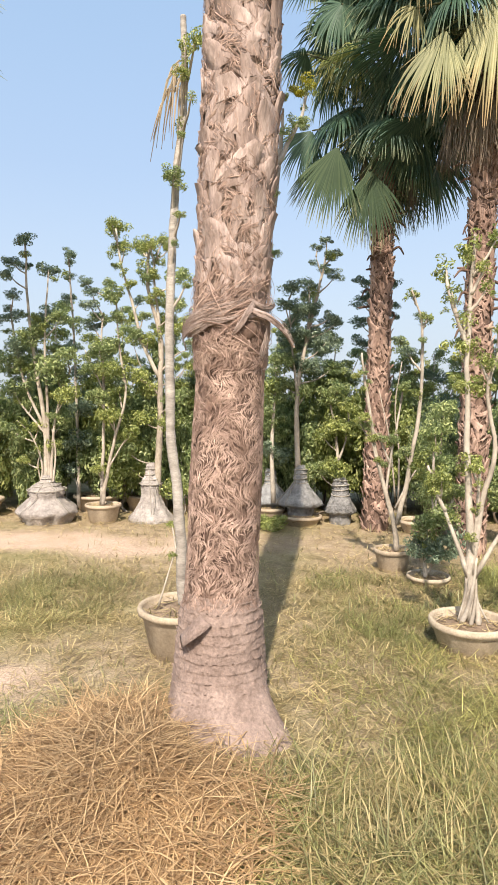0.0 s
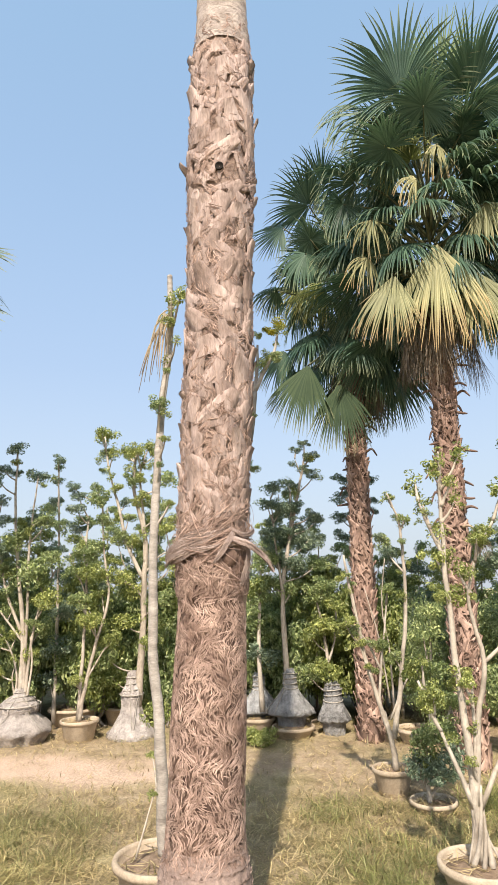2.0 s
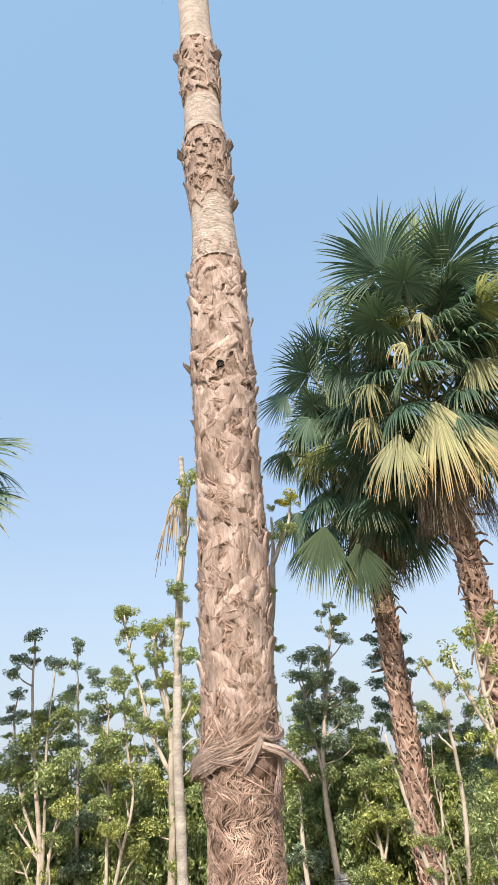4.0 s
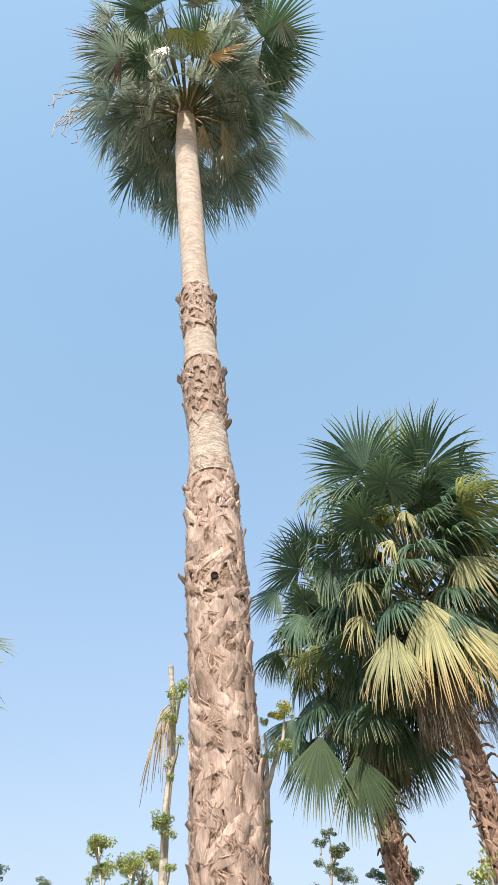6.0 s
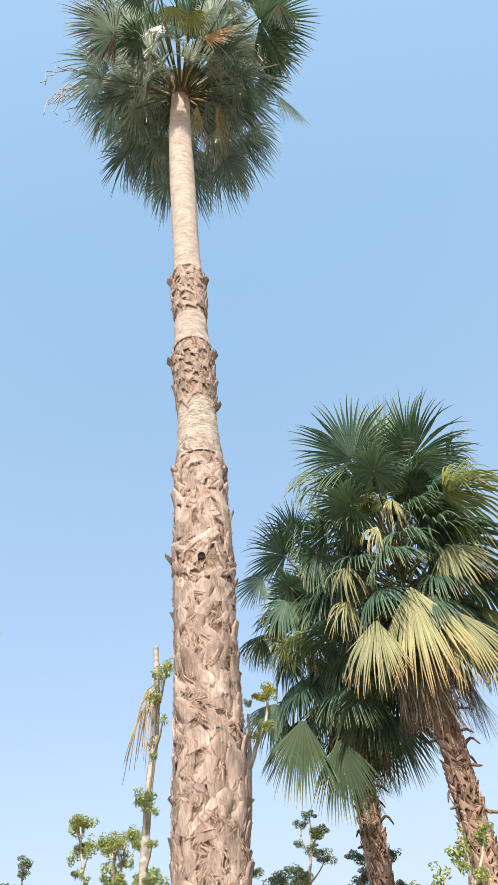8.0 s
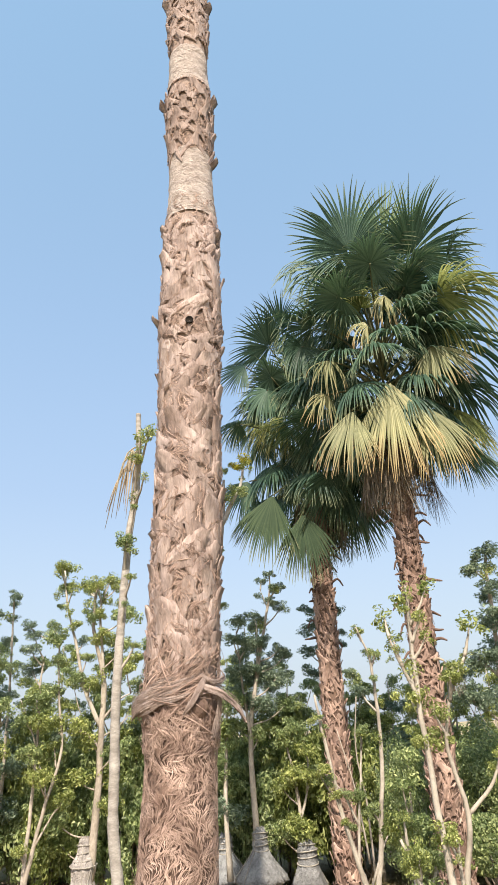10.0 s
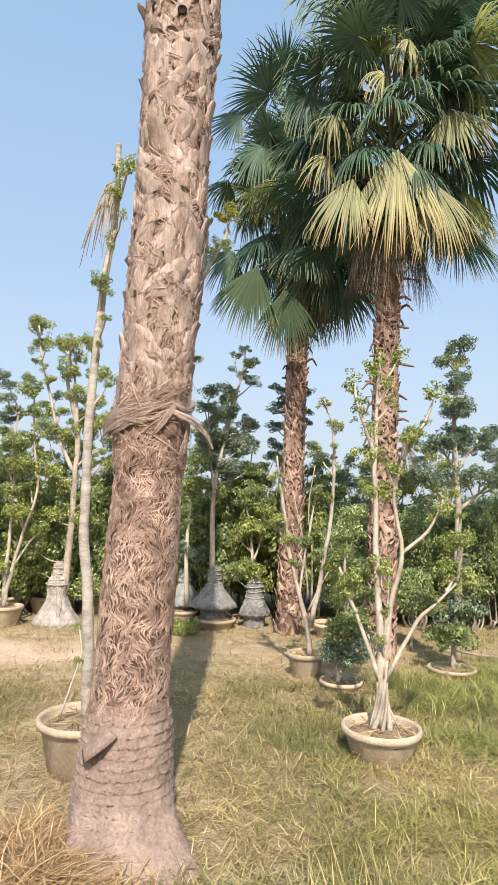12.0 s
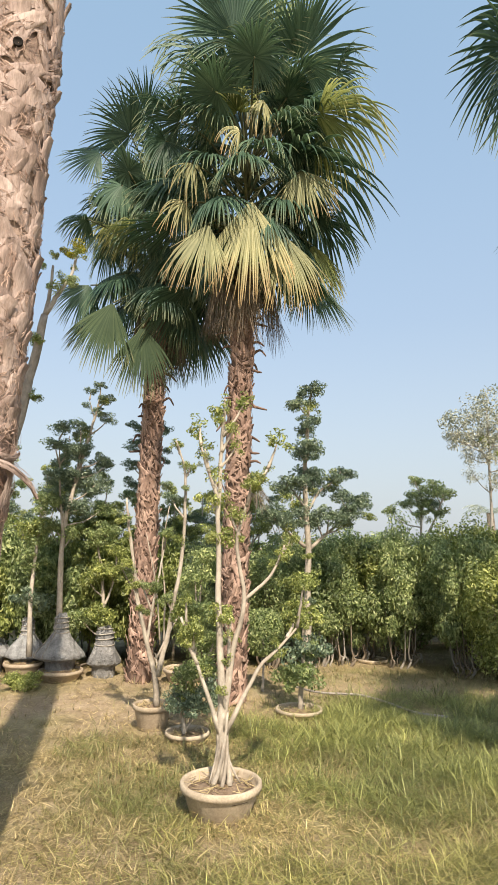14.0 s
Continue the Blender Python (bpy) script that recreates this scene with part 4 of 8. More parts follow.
        for i, p in enumerate(ps):
            d = (ps[min(i + 1, last)] - ps[max(i - 1, 0)]).normalized()
            c = Vector((*axis(p.z), p.z))
            out = Vector((p.x - c.x, p.y - c.y, 0)).normalized()
            side = d.cross(out).normalized()
            nrm = side.cross(d).normalized()
            w = float(np.interp(i / last, np.linspace(0, 1, len(widths)), widths))
            frame3.append((p, side, nrm, w))
            g.v += [p + side * w * (u + rnd.uniform(-0.12, 0.12)) + nrm * thick * ridge[k] for k, u in enumerate(across)] + [p - nrm * thick * 1.2]
        for i in range(last):
            for k in range(9):
                g.f.append((i * 9 + k, i * 9 + (k + 1) % 9, i * 9 + 9 + (k + 1) % 9, i * 9 + 9 + k))
        g.f += [tuple(last * 9 + k for k in range(9)), tuple(range(8, -1, -1))]
        for k in range(fibres):
            a = rnd.randrange(0, max(1, last - 5))
            b = min(last, a + rnd.randrange(4, 10))
            u, du, lift, fw = rnd.uniform(-1.1, 1.1), rnd.gauss(0, 0.25 * stray), rnd.uniform(0.001, 0.010), rnd.uniform(0.0008, 0.0022)
            n0 = len(g.v)
            for i in range(a, b + 1):
                p, side, nrm, w = frame3[i]
                t = (i - a) / (b - a)
                c = p + side * w * (u + du * t) + nrm * (thick + lift * math.sin(math.pi * t) + rnd.uniform(0, 0.001))
                q = fw * (1 - 0.7 * t)
                g.v += [c - side * q, c + nrm * q, c + side * q]
            for i in range(b - a):
                q = n0 + i * 3
                g.f += [(q, q + 1, q + 4, q + 3), (q + 1, q + 2, q + 5, q + 4)]
        part("dry_stalk", g, M_BOOT, palm, label)
    strap([(-180, 2.095, 0.066), (-164, 2.125, 0.046), (-132, 2.16, 0.028), (-98, 2.20, 0.018), (-67, 2.245, 0.012)], [0.042, 0.046, 0.038, 0.022, 0.008], "broad dry fibrous flap round the trunk", 0.0035, 120)
    strap([(-178, 2.085, 0.040), (-140, 2.10, 0.020), (-112, 2.135, 0.020), (-90, 2.15, 0.020), (-74, 2.17, 0.014)], [0.008, 0.017, 0.016, 0.012, 0.005], "twisted dry stalk wrapped round the trunk")
    strap([(-82, 2.07, 0.012), (-71, 2.13, 0.030), (-62, 2.19, 0.034), (-50, 2.25, 0.012)], [0.005, 0.014, 0.016, 0.007], "twisted dry stalk wrapped round the trunk")
    strap([(-60, 2.165, 0.018), (-40, 2.18, 0.034), (-27, 2.135, 0.034), (-27, 2.07, 0.030), (-31, 2.00, 0.018), (-37, 1.935, 0.008)], [0.010, 0.018, 0.026, 0.031, 0.024, 0.006], "dry strap that curls over and hangs down", 0.003, 30)
    strap([(-60, 2.205, 0.020), (-34, 2.165, 0.062), (-16, 2.095, 0.112), (-7, 2.03, 0.150)], [0.015, 0.024, 0.025, 0.017], "dry stalk stub that stands off the trunk and droops", 0.009, 18, 0.3)
    strap([(-152, 2.205, 0.010), (-118, 2.22, 0.014), (-86, 2.26, 0.008)], [0.005, 0.014, 0.005], "twisted dry stalk wrapped round the trunk")
    strap([(-60, 2.26, 0.012), (-36, 2.22, 0.020), (-10, 2.24, 0.028), (8, 2.27, 0.035)], [0.006, 0.014, 0.012, 0.004], "twisted dry stalk wrapped round the trunk")
    # Dark lump on the surface; its brown colour supplies the hollow's shade.
    part("dark_cavity", trunk_core(lambda z: (axis(z)[0] + 0.092, -0.138), lambda z, t: 0.056 * math.sin(math.pi * min(1, max(0, (z - 2.02) / 0.16))) + 0.004, 2.02, 2.18, 0.02, 16, 0.2), M_CORE_RED, palm, "dark bulge standing in for the shaded hollow under the strap")
    # stalk stubs standing off the trunk
    for z, t, ln, w, up in ((6.02, -0.25, 0.10, 0.04, 0.6), (4.5, -2.9, 0.10, 0.05, 0.6), (4.4, -0.2, 0.07, 0.05, 0.6), (6.7, -2.9, 0.10, 0.06, 0.6), (6.72, -0.3, 0.09, 0.06, 0.7), (8.1, -2.8, 0.10, 0.06, 0.5), (8.05, -0.3, 0.10, 0.06, 0.6), (5.25, -0.4, 0.08, 0.05, 0.6), (5.3, -2.7, 0.08, 0.05, 0.6), (2.98, -2.6, 0.07, 0.05, 0.6)):
        mat = M_BOOT
        g = Geo()
        out = Vector((math.cos(t), math.sin(t), 0))
        tang = Vector((-out.y, out.x, 0))
        p = Vector((*axis(z), z)) + out * (radius(z, t) - 0.02)
        for i in range(5):
            k = i / 4
            c = p + out * ln * (k * 0.75) + Vector((0, 0, up * ln * (k + 0.4 * k * k)))
            hw = w * (1 - 0.3 * k + 0.12 * math.sin(5 * k + z * 7))
            g.v += [c - tang * hw, c + out * 0.004 + Vector((0, 0, 0.005)), c + tang * hw, c - Vector((0, 0, 0.006))]
        for i in range(4):
            for k in range(4):
                g.f.append((i * 4 + k, i * 4 + (k + 1) % 4, i * 4 + 4 + (k + 1) % 4, i * 4 + 4 + k))
        g.f += [(16, 17, 18, 19), (3, 2, 1, 0)]
        part("stalk_stub", g, mat, palm, "dry stalk stub standing off the trunk")
    # the round hole: a shallow bowl, its inner shade put into the black colour
    g = Geo()
    lathe(g, [(0.026, -0.03), (0.0255, -0.001), (0.021, -0.006), (0.002, -0.012)], 22, 1.0, 0.06, rnd)
    hollow = part("knot_hole", g, M_HOLE_SHADE, palm, "round hole in the trunk, its inner shade coloured black")
    hollow.matrix_basis = Matrix.Translation((axis(4.44)[0] + 0.012, -radius(4.44, 0) - 0.020, 4.44)) @ Matrix.Rotation(radians(90), 4, "X")
    # crown
    cr = random.Random(5)
    crown(palm, 0.05, 3.30, 14.3, 15.6, cr, 46, 1.1, 0.1, -90, 0, 1.2, 100, 22, ("up", "dusty", "slate"))
    crown(palm, 0.05, 3.30, 14.3, 15.0, cr, 26, 0.95, 0.1, -90, 0, 0.75, 84, 30, ("dusty", "dusty", "slate"))
    named_fans(palm, FANS_TALL, (0.05, 3.28, 14.4), 15.3, cr, (0, -0.6, -0.35))
    skirt(palm, 0.05, 3.30, 14.5, cr, 9, 1.0, "dusty", 0.75)
    skirt(palm, 0.05, 3.30, 14.9, cr, 11, 0.75, "dusty", 0.6)
    heart = Geo()
    lathe(heart, [(0.15, 14.2), (0.19, 14.4), (0.25, 14.6), (0.30, 14.85), (0.29, 15.1), (0.22, 15.4), (0.10, 15.7)], 22, 1.0, 0.07, cr)
    heart.v = [Vector(p) + Vector((0.2, 0, 0)) for p in heart.v]
    part("crown_heart", heart, M_CORE_RED, palm, "brown fibrous heart between the leaf stalks")
    # thin dry flower stalks that hang out of the crown
    for sx, n in ((-1, 9), (1, 4)):
        for k in range(n):
            g = Geo()
            end = Vector((sx * cr.uniform(1.75, 2.25), cr.uniform(-0.7, 0.1), cr.uniform(-0.3, 0.4)))
            pts = smooth_path([Vector((0.2, 0, 14.8)), Vector((sx * 1.2, end.y * 0.5, 15.4 + cr.uniform(-0.2, 0.2))), Vector((end.x, end.y, 14.9 + end.z)), Vector((end.x + sx * 0.12, end.y, 14.1 + end.z))], 5)
            for i in range(8, len(pts)):
                pts[i] = pts[i] + Vector((cr.uniform(-0.06, 0.06), cr.uniform(-0.06, 0.06), 0))
            tube(g, pts, [0.014 - 0.008 * i / len(pts) for i in range(len(pts))], 4)
            part("flower_stalk", g, M_STALK_DRY, palm, "thin dry hanging flower stalk")
    return palm


def back_palm(name_label, x, y, lean, ztop, z0, z1, seed, r0=0.20, r1=0.165, size=1.0, count=28, deads=8, golden=0.1, clear=None, single=170, droop=118, stalk=1.0, gap=62):
    rnd = random.Random(seed)
    palm = thing("fan_palm", x, y, 0, name_label, "palm tree")

    def axis(z):
        return (lean[0] * z, lean[1] * z)

    def radius(z, t):
        return r0 + (r1 - r0) * min(1, z / ztop) + 0.05 * max(0, 0.35 - z)
    part("trunk", trunk_core(axis, lambda z, t: radius(z, t) - 0.012, -0.05, z0 + 0.7, 0.06, 24, 0.06, seed), M_CORE_RED, palm)
    ms = [split_boot(seed * 50 + i, rnd.uniform(0.05, 0.09), rnd.uniform(0.10, 0.18), rnd.uniform(0.03, 0.05), rnd.uniform(0.06, 0.14), 0.008) for i in range(8)]
    ms += [boot_plate(seed * 50 + 20 + i, rnd.uniform(0.10, 0.20), rnd.uniform(0.05, 0.09), rnd.uniform(0.02, 0.045), rnd.uniform(0.0, 0.03), 0.008, 0.4) for i in range(6)]
    put_boots(palm, ms, M_BOOT_RED, axis, radius, 0.02, ztop + 0.6, 0.0105, rnd, single, (0.65, 1.1), 0.9, 0.2)
    g = Geo()
    for i in range(900):
        trunk_strand(g, axis, radius, rnd.uniform(0, 6.283), rnd.uniform(0.1, ztop + 0.6), rnd.uniform(0.06, 0.18), rnd.uniform(0.003, 0.007), rnd.uniform(0.005, 0.03), rnd)
    part("trunk_fibre", g.mesh("trunk_fibre", M_BOOT_RED), None, palm, "loose brown trunk fibres")["kind"] = "stuff"
    cx, cy = x + lean[0] * z0, y + lean[1] * z0
    crown(palm, cx, cy, z0, z1, rnd, count, size, golden, clear, deads, stalk, droop, gap)
    return palm
# ---- topiary trees and shrubs ----
T = thing("topiary_tree", -0.53, 4.25, 0, "tall thin pole tree with small tufts and hanging dry leaves", "tree", "")
rt = random.Random(3)
pole = smooth_path([Vector(p) - T.location for p in [(-0.53, 4.25, 0.32), (-0.55, 4.25, 0.76), (-0.59, 4.3, 1.12), (-0.65, 4.4, 1.55), (-0.68, 4.5, 2.21), (-0.68, 4.55, 2.63), (-0.67, 4.6, 3.06), (-0.65, 4.65, 3.49), (-0.61, 4.7, 3.96), (-0.61, 4.75, 4.32), (-0.63, 4.8, 4.68)]], 22)
ring, node = [], 0.0
for i, p in enumerate(pole):
    if i % rt.choice((5, 7, 9)) == 0:
        node = rt.uniform(0.0, 0.13)
    node *= 0.55
    ring.append((0.041 - 0.018 * i / len(pole)) * (1 + node + 0.05 * noise.noise((0, 1, p.z * 6)) - 0.05 * (rt.random() < 0.08)))
    pole[i] = p + Vector((noise.noise((p.z * 3, 0, 0)), noise.noise((0, p.z * 3, 4)), 0)) * 0.012
g = Geo()
tube(g, pole, ring, 14, True, 0.05, rt)
part("stem", g, M_BARK_POLE, T, "pale pole-like stem with ring scars")
limb(T, [(-0.69, 4.15, 0.33), (-0.62, 4.18, 0.58), (-0.56, 4.25, 0.78)], 0.012, 0.006, M_BARK, rnd=rt)
limb(T, [(-0.61, 4.75, 4.32), (-0.55, 4.7, 4.37), (-0.52, 4.7, 4.48)], 0.012, 0.006, M_BARK, rnd=rt)
for a, b in [((-0.57, 4.28, 0.94), (-0.61, 4.48, 1.14)), ((-0.64, 4.38, 1.44), (-0.68, 4.5, 1.6)), ((-0.67, 4.61, 3.17), (-0.65, 4.49, 3.39)), ((-0.67, 4.59, 2.95), (-0.6, 4.51, 3.11)), ((-0.68, 4.53, 2.42), (-0.56, 4.51, 2.6)), ((-0.61, 4.71, 4.05), (-0.48, 4.47, 4.33)), ((-0.61, 4.7, 3.96), (-0.55, 4.46, 4.25)), ((-0.62, 4.69, 3.84), (-0.59, 4.53, 4.11)), ((-0.63, 4.68, 3.73), (-0.51, 4.48, 3.93)), ((-0.68, 4.56, 2.74), (-0.64, 4.48, 2.9)), ((-0.54, 4.25, 0.54), (-0.67, 4.54, 0.83)), ((-0.66, 4.64, 3.38), (-0.59, 4.5, 3.67))]:
    twig(T, a, b, M_BARK, rt)
for px, py, pz, pr, pk in [(-0.61, 4.48, 1.14, 0.116, "light"), (-0.68, 4.5, 1.6, 0.078, "light"), (-0.65, 4.49, 3.39, 0.095, "green"), (-0.6, 4.51, 3.11, 0.043, "light"), (-0.56, 4.51, 2.6, 0.038, "light"), (-0.48, 4.47, 4.33, 0.074, "spray"), (-0.55, 4.46, 4.25, 0.056, "spray"), (-0.59, 4.53, 4.11, 0.057, "light"), (-0.51, 4.48, 3.93, 0.042, "spray"), (-0.64, 4.48, 2.9, 0.029, "green"), (-0.67, 4.54, 0.83, 0.04, "light"), (-0.59, 4.5, 3.67, 0.042, "green"), (-0.59, 4.74, 4.37, 0.05, "spray"), (-0.59, 4.48, 3.3, 0.044, "spray"), (-0.59, 4.69, 4.27, 0.049, "spray"), (-0.67, 4.67, 3.33, 0.029, "spray"), (-0.69, 4.66, 2.94, 0.047, "light"), (-0.63, 4.66, 3.8, 0.049, "spray")]:
    pad(T, px, py, pz, pr, pk, rt)
for px, py, pz, pr, pk in [(-0.56, 4.3, 0.76, 0.046, "spray"), (-0.62, 4.23, 0.66, 0.027, "spray"), (-0.6, 4.21, 0.68, 0.028, "light"), (-0.51, 4.76, 4.46, 0.036, "green"), (-0.49, 4.71, 4.45, 0.033, "light"), (-0.62, 4.77, 4.43, 0.033, "spray")]:
    pad(T, px, py, pz, pr, pk, rt)

T = thing("topiary_tree", -0.04, 5.0, 0, "grey forked tree with yellow-green moss ball on its tip", "tree", "")
rt = random.Random(4)
limb(T, [(-0.47, 4.9, -0.2), (-0.29, 4.95, 1.25), (-0.08, 5.0, 2.55), (0.03, 5.0, 3.24), (0.09, 5.0, 3.63)], 0.09, 0.06, M_BARK_GREY, rnd=rt)
limb(T, [(0.09, 5.0, 3.63), (0.19, 5.0, 3.84), (0.27, 5.0, 3.99), (0.31, 5.0, 4.18)], 0.035, 0.02, M_BARK_GREY, rnd=rt)
limb(T, [(0.09, 5.0, 3.62), (0.12, 5.0, 3.83), (0.13, 5.0, 4.07)], 0.03, 0.02, M_BARK_GREY, rnd=rt)
for px, py, pz, pr, pk in [(0.3, 4.99, 4.24, 0.114, "moss"), (0.23, 4.98, 4.19, 0.072, "moss"), (0.06, 5.0, 2.94, 0.058, "green"), (0.05, 4.98, 4.05, 0.035, "green"), (0.13, 4.98, 4.16, 0.041, "light"), (0.02, 5.1, 3.02, 0.035, "green"), (0.03, 5.08, 3.43, 0.047, "green"), (0.04, 4.93, 3.42, 0.047, "light"), (-0.04, 5.08, 3.0, 0.037, "spray"), (-0.05, 5.05, 2.55, 0.032, "spray"), (0.08, 4.95, 3.39, 0.036, "green"), (0.28, 4.95, 3.95, 0.053, "green"), (0.3, 5.04, 4.08, 0.038, "spray"), (0.22, 5.03, 3.96, 0.044, "light"), (0.29, 4.96, 3.91, 0.043, "green"), (0.21, 4.96, 3.93, 0.029, "spray"), (0.33, 4.95, 4.16, 0.053, "spray"), (0.19, 4.98, 4.0, 0.032, "spray")]:
    pad(T, px, py, pz, pr, pk, rt)
for px, py, pz, pr, pk in [(0.12, 4.91, 3.85, 0.035, "green"), (0.17, 4.97, 3.88, 0.052, "spray")]:
    pad(T, px, py, pz, pr, pk, rt)

T = thing("topiary_tree", 1.5, 4.4, 0, "multi-stemmed pale potted tree with sparse yellow-green tufts", "tree", "")
rt = random.Random(5)
limb(T, [(1.5, 4.4, 0.2), (1.49, 4.4, 0.56), (1.46, 4.4, 1.25), (1.44, 4.4, 1.75), (1.44, 4.4, 2.26), (1.46, 4.4, 2.74), (1.47, 4.4, 2.91)], 0.05, 0.016, M_BARK, rnd=rt)
limb(T, [(1.5, 4.4, 0.54), (1.56, 4.4, 1.05), (1.64, 4.4, 1.42), (1.58, 4.4, 1.8), (1.65, 4.4, 2.1), (1.81, 4.4, 2.39)], 0.036, 0.016, M_BARK, rnd=rt)
limb(T, [(1.48, 4.4, 0.52), (1.35, 4.4, 0.88), (1.18, 4.4, 1.31)], 0.03, 0.018, M_BARK, rnd=rt)
limb(T, [(1.52, 4.4, 0.52), (1.75, 4.4, 0.93), (1.9, 4.4, 1.07), (2.05, 4.4, 1.22)], 0.028, 0.016, M_BARK, rnd=rt)
limb(T, [(1.64, 4.4, 1.42), (1.82, 4.4, 1.57), (1.9, 4.4, 1.7), (1.95, 4.4, 1.82)], 0.022, 0.014, M_BARK, rnd=rt)
limb(T, [(1.44, 4.4, 2.13), (1.33, 4.4, 2.41), (1.28, 4.4, 2.6)], 0.022, 0.014, M_BARK, rnd=rt)
limb(T, [(1.51, 4.4, 0.56), (1.53, 4.4, 1.01), (1.54, 4.4, 1.3)], 0.026, 0.018, M_BARK, rnd=rt)
limb(T, [(1.49, 4.4, 0.52), (1.45, 4.4, 0.34), (1.41, 4.4, 0.2)], 0.02, 0.01, M_BARK, rnd=rt)
limb(T, [(1.5, 4.4, 0.52), (1.55, 4.4, 0.34), (1.63, 4.4, 0.19)], 0.02, 0.01, M_BARK, rnd=rt)
limb(T, [(1.49, 4.4, 0.52), (1.48, 4.4, 0.34), (1.47, 4.4, 0.17)], 0.018, 0.01, M_BARK, rnd=rt)
limb(T, [(1.49, 4.4, 0.6), (1.52, 4.4, 0.34), (1.55, 4.4, 0.17)], 0.018, 0.01, M_BARK, rnd=rt)
for a, b in [((1.46, 4.4, 2.62), (1.46, 4.42, 2.83)), ((1.46, 4.4, 2.62), (1.63, 4.44, 2.9)), ((1.29, 4.4, 2.55), (1.29, 4.45, 2.69)), ((1.44, 4.4, 2.0), (1.39, 4.47, 2.15)), ((1.36, 4.4, 2.34), (1.33, 4.44, 2.52)), ((1.44, 4.4, 1.75), (1.47, 4.47, 1.88)), ((1.65, 4.4, 2.1), (1.66, 4.32, 2.26)), ((1.81, 4.4, 2.39), (1.88, 4.39, 2.58)), ((1.73, 4.4, 2.25), (1.84, 4.47, 2.4)), ((1.91, 4.4, 1.73), (2.0, 4.42, 1.86)), ((1.97, 4.4, 1.15), (2.07, 4.46, 1.3)), ((2.05, 4.4, 1.22), (2.08, 4.34, 1.54)), ((1.54, 4.4, 1.16), (1.48, 4.4, 1.32)), ((1.27, 4.4, 1.09), (1.28, 4.36, 1.23))]:
    twig(T, a, b, M_BARK, rt)
for a, b in [((1.44, 4.4, 2.38), (1.55, 4.41, 2.53)), ((1.41, 4.4, 2.2), (1.41, 4.41, 2.35)), ((1.52, 4.4, 0.67), (1.47, 4.32, 0.82)), ((1.22, 4.4, 1.2), (1.21, 4.35, 1.42)), ((1.45, 4.4, 2.5), (1.53, 4.36, 2.69)), ((1.69, 4.4, 2.17), (1.73, 4.47, 2.33)), ((1.6, 4.4, 1.88), (1.54, 4.44, 2.03)), ((1.31, 4.4, 0.99), (1.21, 4.35, 1.17))]:
    twig(T, a, b, M_BARK, rt)
for px, py, pz, pr, pk in [(1.46, 4.42, 2.83, 0.092, "spray"), (1.63, 4.44, 2.9, 0.078, "spray"), (1.29, 4.45, 2.69, 0.091, "spray"), (1.39, 4.47, 2.15, 0.122, "light"), (1.33, 4.44, 2.52, 0.071, "spray"), (1.47, 4.47, 1.88, 0.122, "light"), (1.66, 4.32, 2.26, 0.075, "light"), (1.88, 4.39, 2.58, 0.094, "spray"), (1.84, 4.47, 2.4, 0.047, "spray"), (2.0, 4.42, 1.86, 0.068, "light"), (2.07, 4.46, 1.3, 0.099, "light"), (2.08, 4.34, 1.54, 0.061, "light"), (1.48, 4.4, 1.32, 0.109, "light"), (1.28, 4.36, 1.23, 0.106, "light"), (1.55, 4.41, 2.53, 0.061, "spray"), (1.41, 4.41, 2.35, 0.071, "spray"), (1.47, 4.32, 0.82, 0.043, "light"), (1.21, 4.35, 1.42, 0.048, "spray")]:
    pad(T, px, py, pz, pr, pk, rt)
for px, py, pz, pr, pk in [(1.53, 4.36, 2.69, 0.051, "spray"), (1.73, 4.47, 2.33, 0.062, "light"), (1.54, 4.44, 2.03, 0.071, "spray"), (1.21, 4.35, 1.17, 0.067, "light"), (1.46, 4.31, 2.8, 0.026, "spray"), (1.45, 4.51, 2.83, 0.042, "light"), (1.49, 4.33, 2.68, 0.036, "spray"), (1.37, 4.31, 1.88, 0.041, "light"), (1.41, 4.3, 2.73, 0.038, "spray"), (1.48, 4.34, 1.86, 0.026, "light"), (1.72, 4.37, 2.25, 0.043, "spray"), (1.73, 4.31, 2.31, 0.036, "spray"), (1.6, 4.47, 1.99, 0.028, "light"), (1.74, 4.3, 2.32, 0.051, "spray"), (1.59, 4.35, 2.04, 0.045, "spray"), (1.61, 4.4, 1.86, 0.037, "light"), (1.36, 4.42, 0.95, 0.051, "spray"), (1.24, 4.47, 1.15, 0.042, "spray")]:
    pad(T, px, py, pz, pr, pk, rt)
for px, py, pz, pr, pk in [(1.19, 4.31, 1.24, 0.036, "spray"), (2.14, 4.48, 1.21, 0.036, "spray"), (1.91, 4.39, 1.07, 0.043, "spray"), (1.86, 4.36, 1.12, 0.036, "spray"), (2.05, 4.47, 1.15, 0.046, "spray"), (1.9, 4.4, 1.03, 0.035, "light"), (1.87, 4.48, 0.99, 0.039, "light"), (1.98, 4.44, 1.79, 0.053, "spray"), (1.89, 4.5, 1.68, 0.053, "spray"), (1.87, 4.41, 1.7, 0.029, "spray"), (1.93, 4.38, 1.73, 0.038, "light"), (1.96, 4.47, 1.73, 0.043, "spray"), (1.92, 4.32, 1.77, 0.052, "spray"), (1.3, 4.49, 2.4, 0.028, "spray"), (1.32, 4.37, 2.47, 0.036, "spray"), (1.39, 4.51, 2.46, 0.028, "spray"), (1.51, 4.3, 1.19, 0.034, "spray"), (1.53, 4.38, 1.02, 0.041, "spray")]:
    pad(T, px, py, pz, pr, pk, rt)
